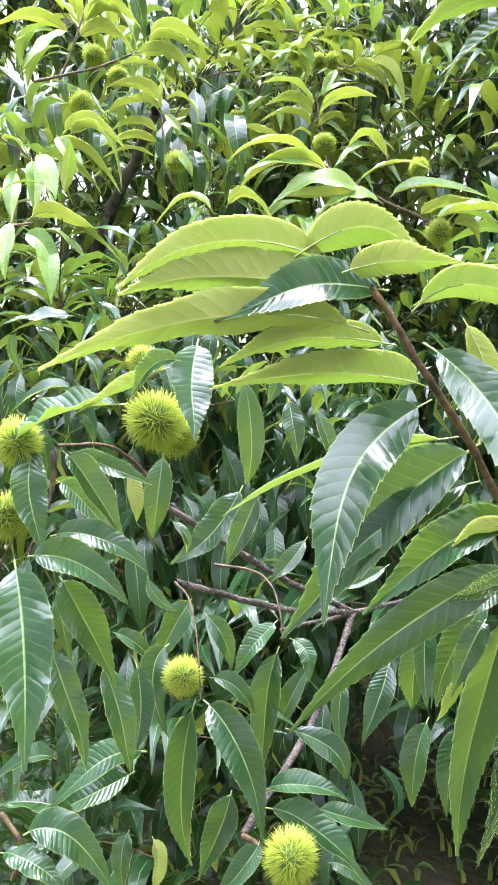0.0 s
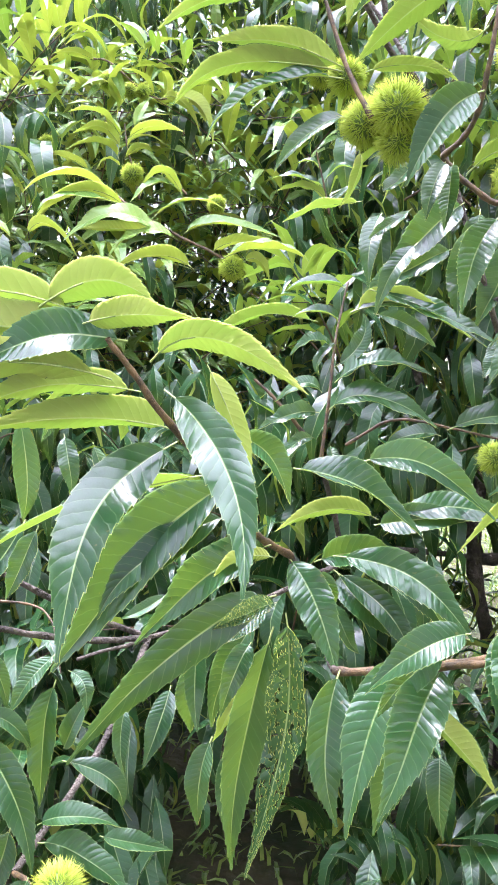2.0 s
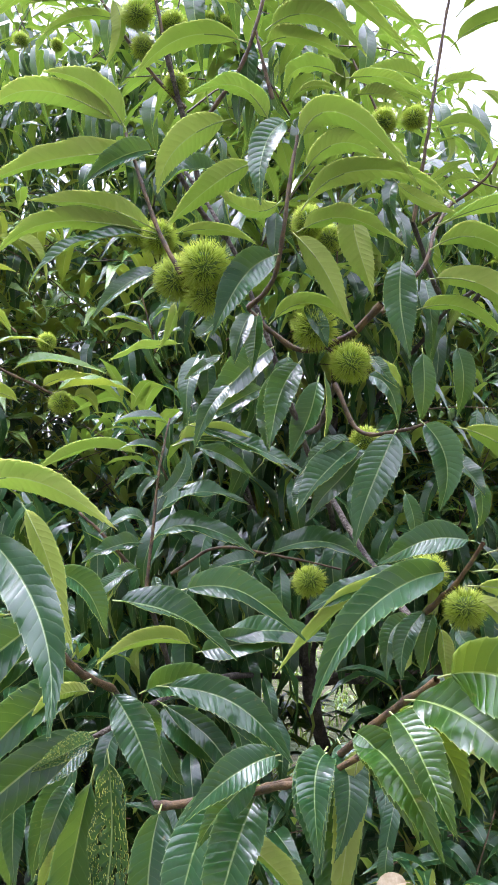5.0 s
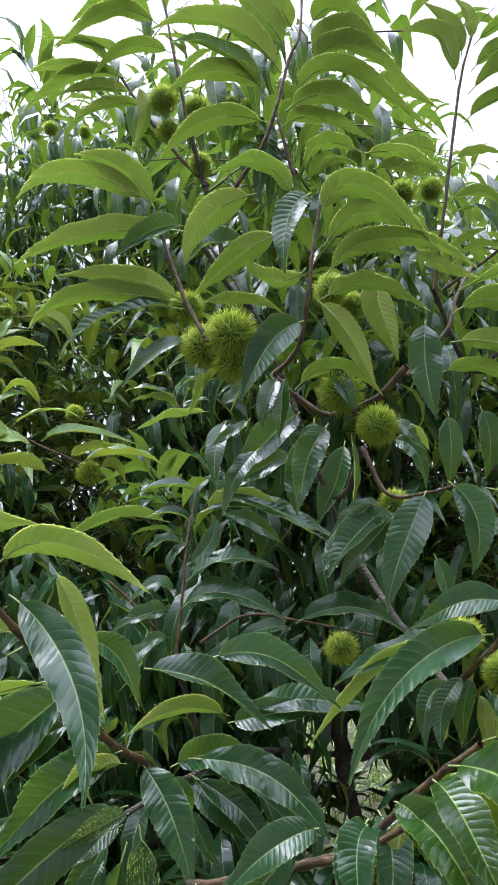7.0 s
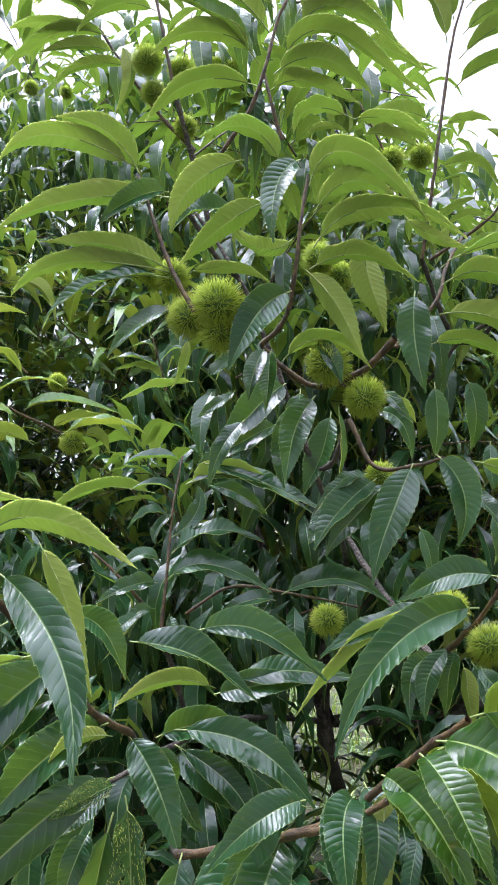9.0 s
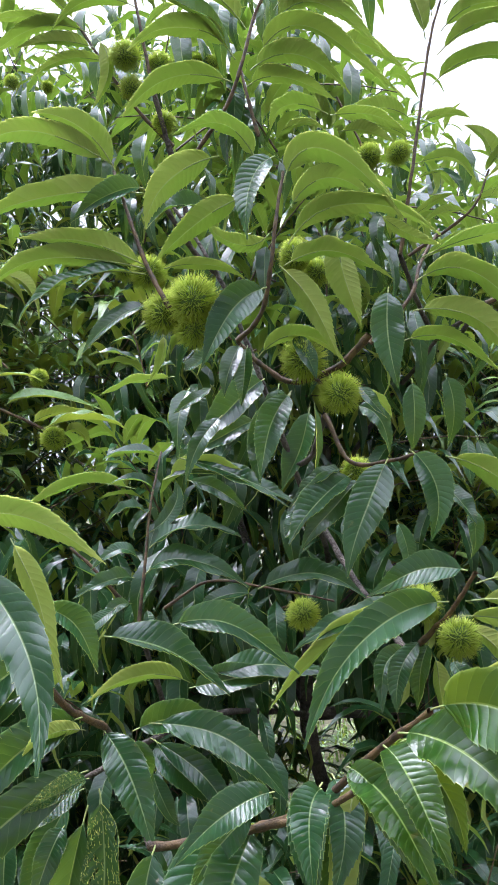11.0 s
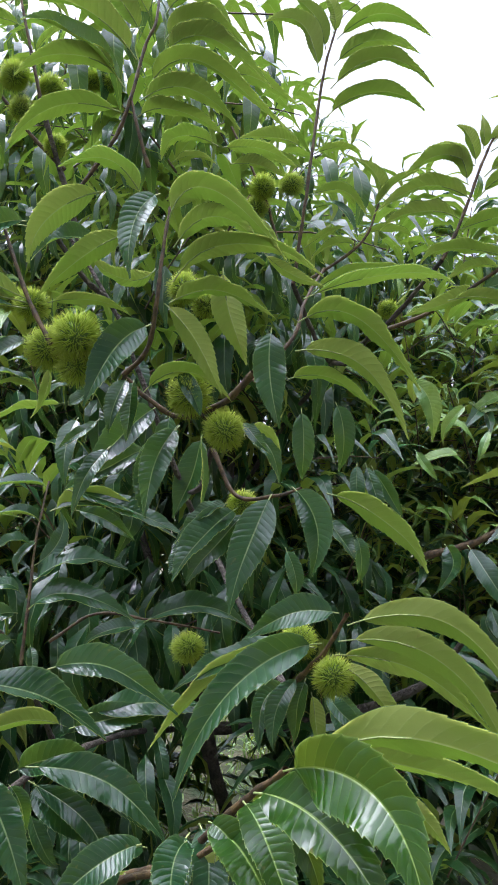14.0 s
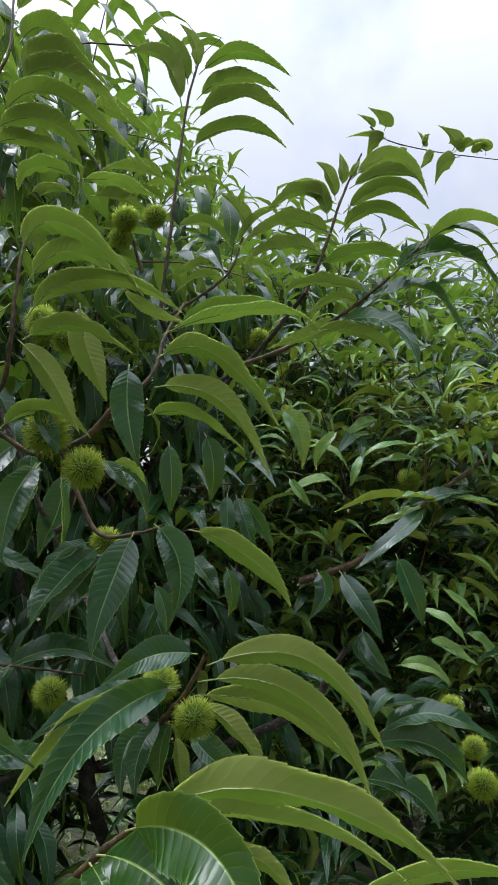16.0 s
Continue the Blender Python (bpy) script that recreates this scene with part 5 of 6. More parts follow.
leaf(leftfar, (-0.513, 1.691, 2.132), (-0.468, 1.692, 2.162), (-0.415, 1.716, 2.155), (-0.15, -0.12, 0.83), 0.027, paler=True)
leaf(leftfar, (-0.386, 1.705, 2.078), (-0.327, 1.706, 2.086), (-0.249, 1.730, 2.044), (0.07, 0.64, 0.97), 0.038, paler=True)
leaf(leftfar, (-0.394, 1.700, 2.058), (-0.326, 1.701, 2.068), (-0.261, 1.718, 2.012), (0.35, 0.04, 0.85), 0.045, paler=True)
leaf(leftfar, (-0.417, 1.692, 2.040), (-0.336, 1.689, 2.038), (-0.279, 1.698, 1.971), (0.22, 0.69, 0.89), 0.038, paler=True)
leaf(leftfar, (-0.451, 1.681, 2.017), (-0.382, 1.679, 2.016), (-0.315, 1.696, 1.967), (0.35, 0.08, 0.87), 0.037, paler=True)
leaf(leftfar, (-0.349, 1.683, 1.932), (-0.393, 1.670, 1.976), (-0.474, 1.670, 1.974), (0.07, 0.72, 0.90), 0.034, paler=True)
leaf(leftfar, (-0.355, 1.680, 1.920), (-0.402, 1.656, 1.940), (-0.485, 1.642, 1.901), (-0.09, -0.02, 0.92), 0.041, paler=True)
leaf(leftfar, (-0.356, 1.671, 1.874), (-0.401, 1.651, 1.900), (-0.457, 1.648, 1.879), (-0.14, 0.66, 0.93), 0.023, paler=True)
leaf(leftfar, (-0.350, 1.686, 1.944), (-0.298, 1.676, 1.945), (-0.270, 1.680, 1.892), (0.56, -0.07, 0.71), 0.027, paler=True)
leaf(leftfar, (-0.355, 1.668, 1.856), (-0.406, 1.642, 1.870), (-0.478, 1.634, 1.849), (-0.19, 0.53, 0.97), 0.027, paler=True)
leaf(leftfar, (-0.358, 1.662, 1.827), (-0.411, 1.636, 1.842), (-0.472, 1.632, 1.826), (0.03, -0.01, 0.93), 0.030, paler=True)
leaf(leftfar, (-0.349, 1.681, 1.920), (-0.316, 1.651, 1.891), (-0.304, 1.647, 1.873), (0.31, -0.93, -0.14), 0.018, paler=True)
leaf(leftfar, (-0.318, 1.651, 1.841), (-0.289, 1.634, 1.809), (-0.280, 1.642, 1.782), (0.40, -0.89, -0.05), 0.018, paler=True)
leaf(leftfar, (-0.349, 1.660, 1.916), (-0.345, 1.651, 1.958), (-0.345, 1.666, 1.978), (-0.80, 0.65, 0.21), 0.014, paler=True)
leaf(leftfar, (-0.516, 1.534, 1.856), (-0.458, 1.539, 1.881), (-0.385, 1.557, 1.823), (0.04, 0.60, 0.94), 0.032, paler=True)
leaf(leftfar, (-0.511, 1.534, 1.850), (-0.434, 1.536, 1.858), (-0.397, 1.535, 1.750), (0.68, 0.13, 0.70), 0.046, paler=True)
leaf(leftfar, (-0.532, 1.527, 1.834), (-0.465, 1.521, 1.825), (-0.395, 1.527, 1.739), (0.33, 0.64, 0.79), 0.036, paler=True)
leaf(leftfar, (-0.537, 1.522, 1.812), (-0.475, 1.512, 1.787), (-0.433, 1.519, 1.739), (0.29, 0.68, 0.76), 0.027, paler=True)
leaf(leftfar, (-0.527, 1.532, 1.856), (-0.491, 1.497, 1.817), (-0.467, 1.485, 1.773), (0.42, -0.90, -0.13), 0.028, paler=True)
leaf(leftfar, (-0.559, 1.520, 1.823), (-0.522, 1.471, 1.773), (-0.501, 1.442, 1.706), (0.55, -0.86, -0.09), 0.038, paler=True)
leaf(leftfar, (-0.575, 1.515, 1.812), (-0.550, 1.470, 1.752), (-0.543, 1.450, 1.698), (0.40, -0.90, -0.12), 0.033, paler=True)
leaf(leftfar, (-0.602, 1.506, 1.790), (-0.592, 1.455, 1.741), (-0.580, 1.428, 1.681), (0.43, -0.89, -0.11), 0.034, paler=True)
leaf(leftfar, (-0.637, 1.510, 1.845), (-0.599, 1.505, 1.843), (-0.577, 1.516, 1.802), (0.65, 0.02, 0.72), 0.021, paler=True)
leaf(leftfar, (-0.532, 1.394, 1.682), (-0.451, 1.388, 1.685), (-0.347, 1.392, 1.598), (0.13, 0.70, 0.80), 0.044, paler=True)
leaf(leftfar, (-0.531, 1.391, 1.662), (-0.465, 1.391, 1.651), (-0.418, 1.404, 1.589), (0.59, -0.02, 0.77), 0.035, paler=True)
leaf(leftfar, (-0.541, 1.388, 1.657), (-0.484, 1.357, 1.629), (-0.457, 1.336, 1.548), (0.54, -0.86, 0.03), 0.038, paler=True)
leaf(leftfar, (-0.510, 1.392, 1.651), (-0.472, 1.338, 1.598), (-0.454, 1.302, 1.529), (0.56, -0.87, -0.00), 0.040, paler=True)
leaf(leftfar, (-0.563, 1.389, 1.683), (-0.554, 1.342, 1.629), (-0.546, 1.319, 1.569), (0.16, -0.90, -0.02), 0.033, paler=True)
leaf(leftfar, (-0.203, 1.510, 1.696), (-0.254, 1.493, 1.726), (-0.319, 1.482, 1.669), (-0.13, -0.25, 0.84), 0.036, paler=True)
leaf(leftfar, (-0.182, 1.516, 1.706), (-0.138, 1.517, 1.731), (-0.085, 1.529, 1.669), (0.24, 0.59, 0.89), 0.027, paler=True)
leaf(leftfar, (-0.220, 1.511, 1.717), (-0.231, 1.488, 1.694), (-0.259, 1.487, 1.663), (-0.31, -0.77, 0.32), 0.018, paler=True)
stem(tree_beside, .003, (-0.562, 1.387, 1.672), (-0.521, 1.395, 1.677))
burr(tree_beside, (-0.511, 1.717, 2.049), .026)
burr(tree_beside, (-0.454, 1.698, 2.002), .022)
burr(tree_beside, (-0.519, 1.653, 1.939), .027)
burr(tree_beside, (-0.315, 1.647, 1.815), .024)
burr(tree_beside, (-0.628, 1.488, 1.724), .028)

# creeper shoot
creeper = stem(creeper, .0014, (1.196, 1.083, 2.316), (1.229, 1.069, 2.289), (1.314, 1.031, 2.265), (1.429, 0.979, 2.246))
leaf(creeper, (1.224, 1.071, 2.291), (1.197, 1.068, 2.283), (1.185, 1.084, 2.254), (0.24, 0.80, 0.65), 0.028, ovate=True)
leaf(creeper, (1.223, 1.071, 2.294), (1.193, 1.071, 2.297), (1.153, 1.101, 2.296), (0.42, 0.56, 0.93), 0.016, ovate=True)
leaf(creeper, (1.219, 1.072, 2.308), (1.212, 1.060, 2.325), (1.190, 1.081, 2.352), (0.79, 0.53, 0.60), 0.030, ovate=True)
leaf(creeper, (1.197, 1.083, 2.309), (1.188, 1.071, 2.321), (1.170, 1.090, 2.340), (0.81, 0.43, 0.69), 0.014, ovate=True)
leaf(creeper, (1.259, 1.055, 2.280), (1.245, 1.049, 2.257), (1.245, 1.063, 2.244), (0.16, 0.83, 0.50), 0.024, ovate=True)
leaf(creeper, (1.284, 1.044, 2.275), (1.279, 1.033, 2.282), (1.275, 1.047, 2.307), (0.94, 0.40, 0.47), 0.014, ovate=True)
leaf(creeper, (1.284, 1.044, 2.277), (1.283, 1.030, 2.287), (1.297, 1.036, 2.299), (0.05, 0.79, 0.63), 0.014, ovate=True)
leaf(creeper, (1.307, 1.034, 2.268), (1.289, 1.032, 2.251), (1.280, 1.051, 2.234), (0.26, 0.78, 0.60), 0.022, ovate=True)
leaf(creeper, (1.334, 1.022, 2.267), (1.331, 1.010, 2.286), (1.311, 1.032, 2.317), (0.88, 0.48, 0.53), 0.032, ovate=True)
leaf(creeper, (1.334, 1.022, 2.260), (1.349, 1.000, 2.274), (1.375, 1.000, 2.271), (0.32, 0.59, 0.89), 0.026, ovate=True)
leaf(creeper, (1.348, 1.016, 2.256), (1.317, 1.019, 2.240), (1.306, 1.040, 2.204), (0.25, 0.78, 0.61), 0.032, ovate=True)
leaf(creeper, (1.391, 0.996, 2.258), (1.376, 0.986, 2.270), (1.359, 1.004, 2.283), (0.85, 0.33, 0.76), 0.026, ovate=True)
leaf(creeper, (1.376, 1.002, 2.258), (1.372, 0.989, 2.266), (1.398, 0.987, 2.282), (-0.01, 0.68, 0.77), 0.026, ovate=True)

# rightback shoot
rightback = stem(tree_behind, .009, (1.308, 1.627, 1.412), (1.448, 1.560, 1.463), (1.576, 1.495, 1.585), (1.691, 1.438, 1.673), (1.781, 1.393, 1.747))
leaf(rightback, (1.539, 1.401, 1.602), (1.412, 1.360, 1.532), (1.299, 1.345, 1.468), (-0.81, -0.55, 0.47), 0.045)
leaf(rightback, (1.491, 1.424, 1.590), (1.543, 1.384, 1.615), (1.639, 1.358, 1.625), (-0.52, -0.40, 0.82), 0.045)
leaf(rightback, (1.149, 1.256, 1.485), (1.144, 1.216, 1.445), (1.107, 1.220, 1.394), (-0.61, -0.80, 0.16), 0.036)
leaf(rightback, (1.190, 1.237, 1.483), (1.200, 1.175, 1.424), (1.223, 1.137, 1.353), (-0.31, -0.91, 0.28), 0.045)
leaf(rightback, (1.292, 1.189, 1.514), (1.299, 1.148, 1.440), (1.311, 1.133, 1.376), (-0.35, -0.88, 0.22), 0.045)
leaf(rightback, (1.230, 1.224, 1.370), (1.229, 1.186, 1.322), (1.256, 1.162, 1.275), (-0.49, -0.84, 0.24), 0.032)
leaf(rightback, (1.229, 1.226, 1.348), (1.218, 1.209, 1.319), (1.270, 1.192, 1.272), (-0.22, -0.90, 0.40), 0.026)
leaf(rightback, (1.062, 0.921, 1.269), (1.132, 0.869, 1.302), (1.228, 0.832, 1.250), (-0.23, -0.48, 0.99), 0.050)
leaf(rightback, (1.046, 0.929, 1.252), (1.124, 0.876, 1.254), (1.182, 0.858, 1.192), (-0.24, -0.72, 0.82), 0.050)
leaf(rightback, (1.054, 0.923, 1.304), (1.080, 0.898, 1.319), (1.128, 0.885, 1.316), (-0.40, -0.41, 0.98), 0.028)
leaf(rightback, (1.086, 0.907, 1.329), (1.051, 0.900, 1.327), (1.034, 0.908, 1.285), (-0.82, -0.52, 0.58), 0.026)
leaf(rightback, (1.065, 0.979, 1.181), (1.097, 0.901, 1.183), (1.121, 0.852, 1.137), (-0.13, -0.78, 0.78), 0.045)
leaf(rightback, (1.082, 0.970, 1.217), (1.093, 0.923, 1.211), (1.114, 0.897, 1.164), (-0.05, -0.83, 0.67), 0.026)
burr(tree_behind, (1.262, 0.994, 1.263), .022)
burr(tree_behind, (1.243, 0.898, 1.166), .026)
burr(tree_behind, (1.331, 1.022, 1.175), .022)
burr(tree_behind, (1.779, 2.040, 2.048), .024)
burr(tree_behind, (1.791, 2.039, 1.954), .026)
burr(tree_behind, (1.887, 1.997, 1.903), .026)
burr(tree_behind, (1.818, 1.484, 1.774), .028)
burr(tree_behind, (1.616, 1.583, 1.655), .03)
burr(tree_behind, (1.842, 2.238, 1.907), .022)
burr(tree_behind, (1.888, 2.105, 1.956), .024)
burr(tree_behind, (1.919, 2.090, 1.964), .024)
burr(tree_behind, (1.180, 1.547, 1.998), .024)
burr(tree_behind, (2.068, 1.904, 2.101), .024)

# inner shoot
inner = chestnut
leaf(inner, (0.389, 1.485, 1.793), (0.336, 1.481, 1.820), (0.282, 1.504, 1.816), (0.18, -0.34, 0.89), 0.029)
stem(chestnut, .0022, (0.396, 1.483, 1.754), (0.386, 1.485, 1.799), (0.369, 1.489, 1.866))
leaf(inner, (0.393, 1.484, 1.776), (0.347, 1.478, 1.803), (0.292, 1.499, 1.793), (0.15, 0.50, 0.90), 0.023)
leaf(inner, (0.386, 1.485, 1.816), (0.412, 1.467, 1.836), (0.441, 1.474, 1.832), (-0.28, -0.42, 0.78), 0.016)
leaf(inner, (0.375, 1.488, 1.833), (0.358, 1.476, 1.847), (0.325, 1.494, 1.843), (0.17, -0.53, 0.78), 0.015)
leaf(inner, (0.396, 1.483, 1.771), (0.428, 1.460, 1.797), (0.451, 1.465, 1.792), (-0.34, -0.52, 0.69), 0.017)
leaf(inner, (0.429, 1.119, 1.574), (0.478, 1.092, 1.557), (0.517, 1.088, 1.527), (0.00, -0.97, 0.32), 0.026)
leaf(inner, (0.391, 1.076, 1.576), (0.464, 1.052, 1.589), (0.555, 1.043, 1.542), (0.24, 0.65, 0.69), 0.038)
leaf(inner, (0.354, 1.186, 1.560), (0.265, 1.198, 1.567), (0.166, 1.234, 1.524), (-0.16, 0.57, 0.81), 0.034)
leaf(inner, (0.422, 1.222, 1.746), (0.357, 1.226, 1.736), (0.297, 1.250, 1.714), (-0.19, 0.49, 0.91), 0.027)
leaf(inner, (0.560, 1.143, 1.736), (0.502, 1.125, 1.689), (0.431, 1.132, 1.618), (-0.37, -0.89, 0.18), 0.055)
leaf(inner, (0.551, 1.145, 1.672), (0.474, 1.124, 1.636), (0.412, 1.122, 1.601), (-0.36, -0.79, 0.46), 0.049)
leaf(inner, (0.582, 1.138, 1.727), (0.568, 1.119, 1.662), (0.555, 1.120, 1.600), (-0.54, -0.84, 0.03), 0.041)
leaf(inner, (0.644, 1.176, 1.693), (0.619, 1.155, 1.617), (0.590, 1.156, 1.553), (-0.61, -0.80, 0.13), 0.047)
leaf(inner, (0.887, 1.177, 1.753), (0.899, 1.168, 1.694), (0.896, 1.186, 1.626), (-0.18, -0.93, -0.05), 0.041)
leaf(inner, (0.925, 1.169, 1.645), (0.914, 1.146, 1.597), (0.918, 1.144, 1.558), (-0.26, -0.92, 0.02), 0.027)
leaf(inner, (0.939, 1.166, 1.645), (0.944, 1.134, 1.587), (0.954, 1.124, 1.540), (-0.32, -0.91, 0.06), 0.027)
leaf(inner, (0.949, 1.164, 1.640), (0.976, 1.146, 1.587), (1.005, 1.150, 1.547), (-0.23, -0.90, 0.16), 0.027)
leaf(inner, (0.791, 1.094, 1.735), (0.791, 1.083, 1.670), (0.790, 1.093, 1.616), (-0.33, -0.93, -0.04), 0.037)
leaf(inner, (0.702, 1.113, 1.690), (0.732, 1.088, 1.670), (0.750, 1.087, 1.608), (0.05, -0.92, 0.20), 0.034)
leaf(inner, (0.675, 1.017, 1.696), (0.701, 1.003, 1.692), (0.725, 1.009, 1.663), (0.62, 0.59, 0.63), 0.021)
leaf(inner, (0.879, 1.076, 1.525), (0.883, 1.064, 1.490), (0.879, 1.075, 1.443), (-0.14, -0.91, 0.09), 0.026)
leaf(inner, (0.764, 1.100, 1.507), (0.774, 1.080, 1.464), (0.775, 1.083, 1.428), (-0.29, -0.94, 0.13), 0.027)
leaf(inner, (0.318, 0.989, 1.406), (0.291, 0.978, 1.387), (0.265, 0.986, 1.364), (-0.27, -0.83, 0.51), 0.022)
leaf(inner, (0.354, 0.828, 1.395), (0.375, 0.809, 1.395), (0.388, 0.807, 1.368), (0.06, -0.97, 0.40), 0.018)
leaf(inner, (0.401, 0.869, 1.323), (0.454, 0.846, 1.337), (0.516, 0.838, 1.339), (-0.18, -0.91, 0.53), 0.038)
leaf(inner, (0.333, 0.904, 1.264), (0.395, 0.882, 1.281), (0.451, 0.878, 1.246), (-0.03, -0.89, 0.66), 0.042)
leaf(inner, (0.401, 0.869, 1.281), (0.455, 0.857, 1.246), (0.499, 0.864, 1.184), (0.09, -0.92, 0.58), 0.044)
leaf(inner, (0.359, 0.878, 1.261), (0.391, 0.849, 1.227), (0.444, 0.831, 1.182), (0.08, -0.93, 0.52), 0.039)
leaf(inner, (0.330, 0.833, 1.278), (0.344, 0.828, 1.253), (0.349, 0.840, 1.214), (0.05, -0.95, 0.38), 0.022)
leaf(inner, (0.356, 0.879, 1.226), (0.368, 0.858, 1.191), (0.388, 0.852, 1.165), (0.32, -0.90, 0.55), 0.023)
leaf(inner, (0.277, 0.742, 1.321), (0.240, 0.743, 1.319), (0.210, 0.757, 1.290), (-0.28, 0.82, 0.26), 0.022)
leaf(inner, (0.280, 0.741, 1.272), (0.251, 0.739, 1.261), (0.210, 0.753, 1.235), (-0.10, -0.84, 0.64), 0.025, eaten=True)
leaf(inner, (0.254, 0.798, 1.202), (0.237, 0.778, 1.176), (0.219, 0.772, 1.120), (-0.11, -0.85, 0.49), 0.030)
leaf(inner, (0.730, 0.852, 1.351), (0.756, 0.840, 1.316), (0.804, 0.841, 1.276), (-0.26, -0.88, 0.41), 0.033)
leaf(inner, (0.737, 0.850, 1.337), (0.742, 0.827, 1.306), (0.754, 0.820, 1.272), (-0.13, -0.89, 0.37), 0.023)
leaf(inner, (0.446, 0.838, 1.077), (0.433, 0.839, 1.015), (0.414, 0.855, 0.916), (-0.32, -0.80, 0.55), 0.051)
leaf(inner, (0.487, 0.829, 1.046), (0.484, 0.812, 1.012), (0.491, 0.806, 0.943), (-0.11, -0.84, 0.53), 0.034)
leaf(inner, (0.490, 0.813, 1.098), (0.516, 0.802, 1.059), (0.546, 0.807, 1.025), (0.14, -0.77, 0.72), 0.029)
leaf(inner, (0.633, 0.812, 1.088), (0.625, 0.799, 1.067), (0.623, 0.800, 1.030), (-0.42, -0.80, 0.49), 0.020)
leaf(inner, (0.688, 0.801, 1.047), (0.688, 0.781, 1.015), (0.660, 0.780, 0.967), (-0.70, -0.66, 0.55), 0.029)
leaf(inner, (0.197, 0.860, 1.162), (0.182, 0.848, 1.110), (0.181, 0.854, 1.056), (-0.22, -0.91, 0.47), 0.034)
leaf(inner, (0.238, 0.858, 1.110), (0.225, 0.843, 1.081), (0.207, 0.843, 1.050), (-0.51, 0.63, -0.04), 0.022)
leaf(inner, (0.205, 0.935, 1.006), (0.189, 0.915, 0.952), (0.187, 0.912, 0.888), (-0.30, -0.86, 0.56), 0.038)
leaf(inner, (0.244, 0.894, 1.025), (0.231, 0.865, 0.980), (0.226, 0.851, 0.920), (-0.40, -0.85, 0.56), 0.036)
leaf(inner, (0.276, 0.874, 1.155), (0.244, 0.859, 1.131), (0.206, 0.857, 1.100), (-0.30, -0.83, 0.67), 0.028)
leaf(inner, (0.068, 0.842, 0.922), (0.110, 0.841, 0.913), (0.159, 0.856, 0.892), (0.21, -0.44, 1.06), 0.030)
leaf(inner, (-0.179, 0.818, 1.145), (-0.150, 0.818, 1.133), (-0.130, 0.829, 1.100), (0.55, -0.62, 0.74), 0.022)
leaf(inner, (-0.129, 0.740, 1.015), (-0.174, 0.715, 0.995), (-0.236, 0.700, 0.969), (-0.04, -0.52, 1.00), 0.039)
leaf(inner, (-0.103, 0.908, 1.159), (-0.123, 0.895, 1.124), (-0.162, 0.891, 1.059), (0.04, -0.87, 0.51), 0.036)
leaf(inner, (-0.026, 0.783, 0.974), (-0.038, 0.772, 0.928), (-0.066, 0.770, 0.858), (-0.09, -0.78, 0.67), 0.038)
leaf(inner, (0.275, 0.797, 1.240), (0.233, 0.780, 1.225), (0.193, 0.775, 1.199), (-0.23, -0.85, 0.63), 0.030, eaten=True)
leaf(inner, (0.043, 0.950, 1.237), (0.021, 0.922, 1.207), (0.001, 0.913, 1.186), (-0.21, -0.86, 0.56), 0.024)
leaf(inner, (0.149, 0.914, 1.218), (0.116, 0.898, 1.199), (0.088, 0.900, 1.186), (-0.22, -0.74, 0.77), 0.018)
leaf(inner, (-0.364, 1.186, 1.513), (-0.413, 1.166, 1.513), (-0.480, 1.161, 1.500), (0.11, -0.37, 0.83), 0.036)
leaf(inner, (-0.427, 1.172, 1.500), (-0.397, 1.167, 1.478), (-0.389, 1.179, 1.450), (0.70, -0.70, 0.33), 0.021)
leaf(inner, (-0.453, 1.164, 1.487), (-0.459, 1.153, 1.460), (-0.447, 1.164, 1.423), (0.81, -0.73, 0.12), 0.017)
leaf(inner, (-0.321, 1.070, 1.409), (-0.358, 1.051, 1.410), (-0.409, 1.043, 1.377), (-0.07, -0.41, 0.83), 0.032)
leaf(inner, (-0.268, 0.988, 1.466), (-0.248, 0.975, 1.452), (-0.245, 0.974, 1.422), (0.64, -0.80, 0.21), 0.018)
leaf(inner, (-0.239, 0.812, 1.334), (-0.206, 0.813, 1.308), (-0.177, 0.826, 1.264), (0.65, -0.66, 0.55), 0.030)
leaf(inner, (-0.042, 0.947, 1.303), (-0.073, 0.915, 1.250), (-0.129, 0.898, 1.207), (-0.10, -0.86, 0.54), 0.044)

# farright shoot
farright = stem(tree_behind, .0028, (1.596, 1.502, 1.595), (1.605, 1.495, 1.678), (1.601, 1.493, 1.734), (1.597, 1.493, 1.783))
leaf(farright, (1.597, 1.495, 1.734), (1.506, 1.507, 1.743), (1.447, 1.543, 1.710), (-0.36, -0.29, 0.90), 0.041, paler=True)
leaf(farright, (1.600, 1.495, 1.720), (1.637, 1.457, 1.760), (1.696, 1.446, 1.752), (-0.46, -0.18, 0.89), 0.031, paler=True)
leaf(farright, (1.594, 1.498, 1.699), (1.522, 1.508, 1.708), (1.465, 1.548, 1.682), (-0.38, -0.37, 0.87), 0.036, paler=True)
leaf(farright, (1.597, 1.494, 1.748), (1.576, 1.487, 1.776), (1.548, 1.517, 1.792), (-0.01, -0.75, 0.53), 0.019, paler=True)
leaf(farright, (1.793, 1.619, 1.954), (1.712, 1.636, 1.954), (1.660, 1.680, 1.927), (0.05, 0.33, 0.96), 0.032, paler=True)
leaf(farright, (1.836, 1.602, 1.938), (1.750, 1.614, 1.929), (1.702, 1.650, 1.894), (-0.40, -0.07, 0.92), 0.038, paler=True)
leaf(farright, (1.838, 1.604, 1.876), (1.766, 1.613, 1.876), (1.719, 1.652, 1.833), (-0.50, -0.18, 0.86), 0.036, paler=True)
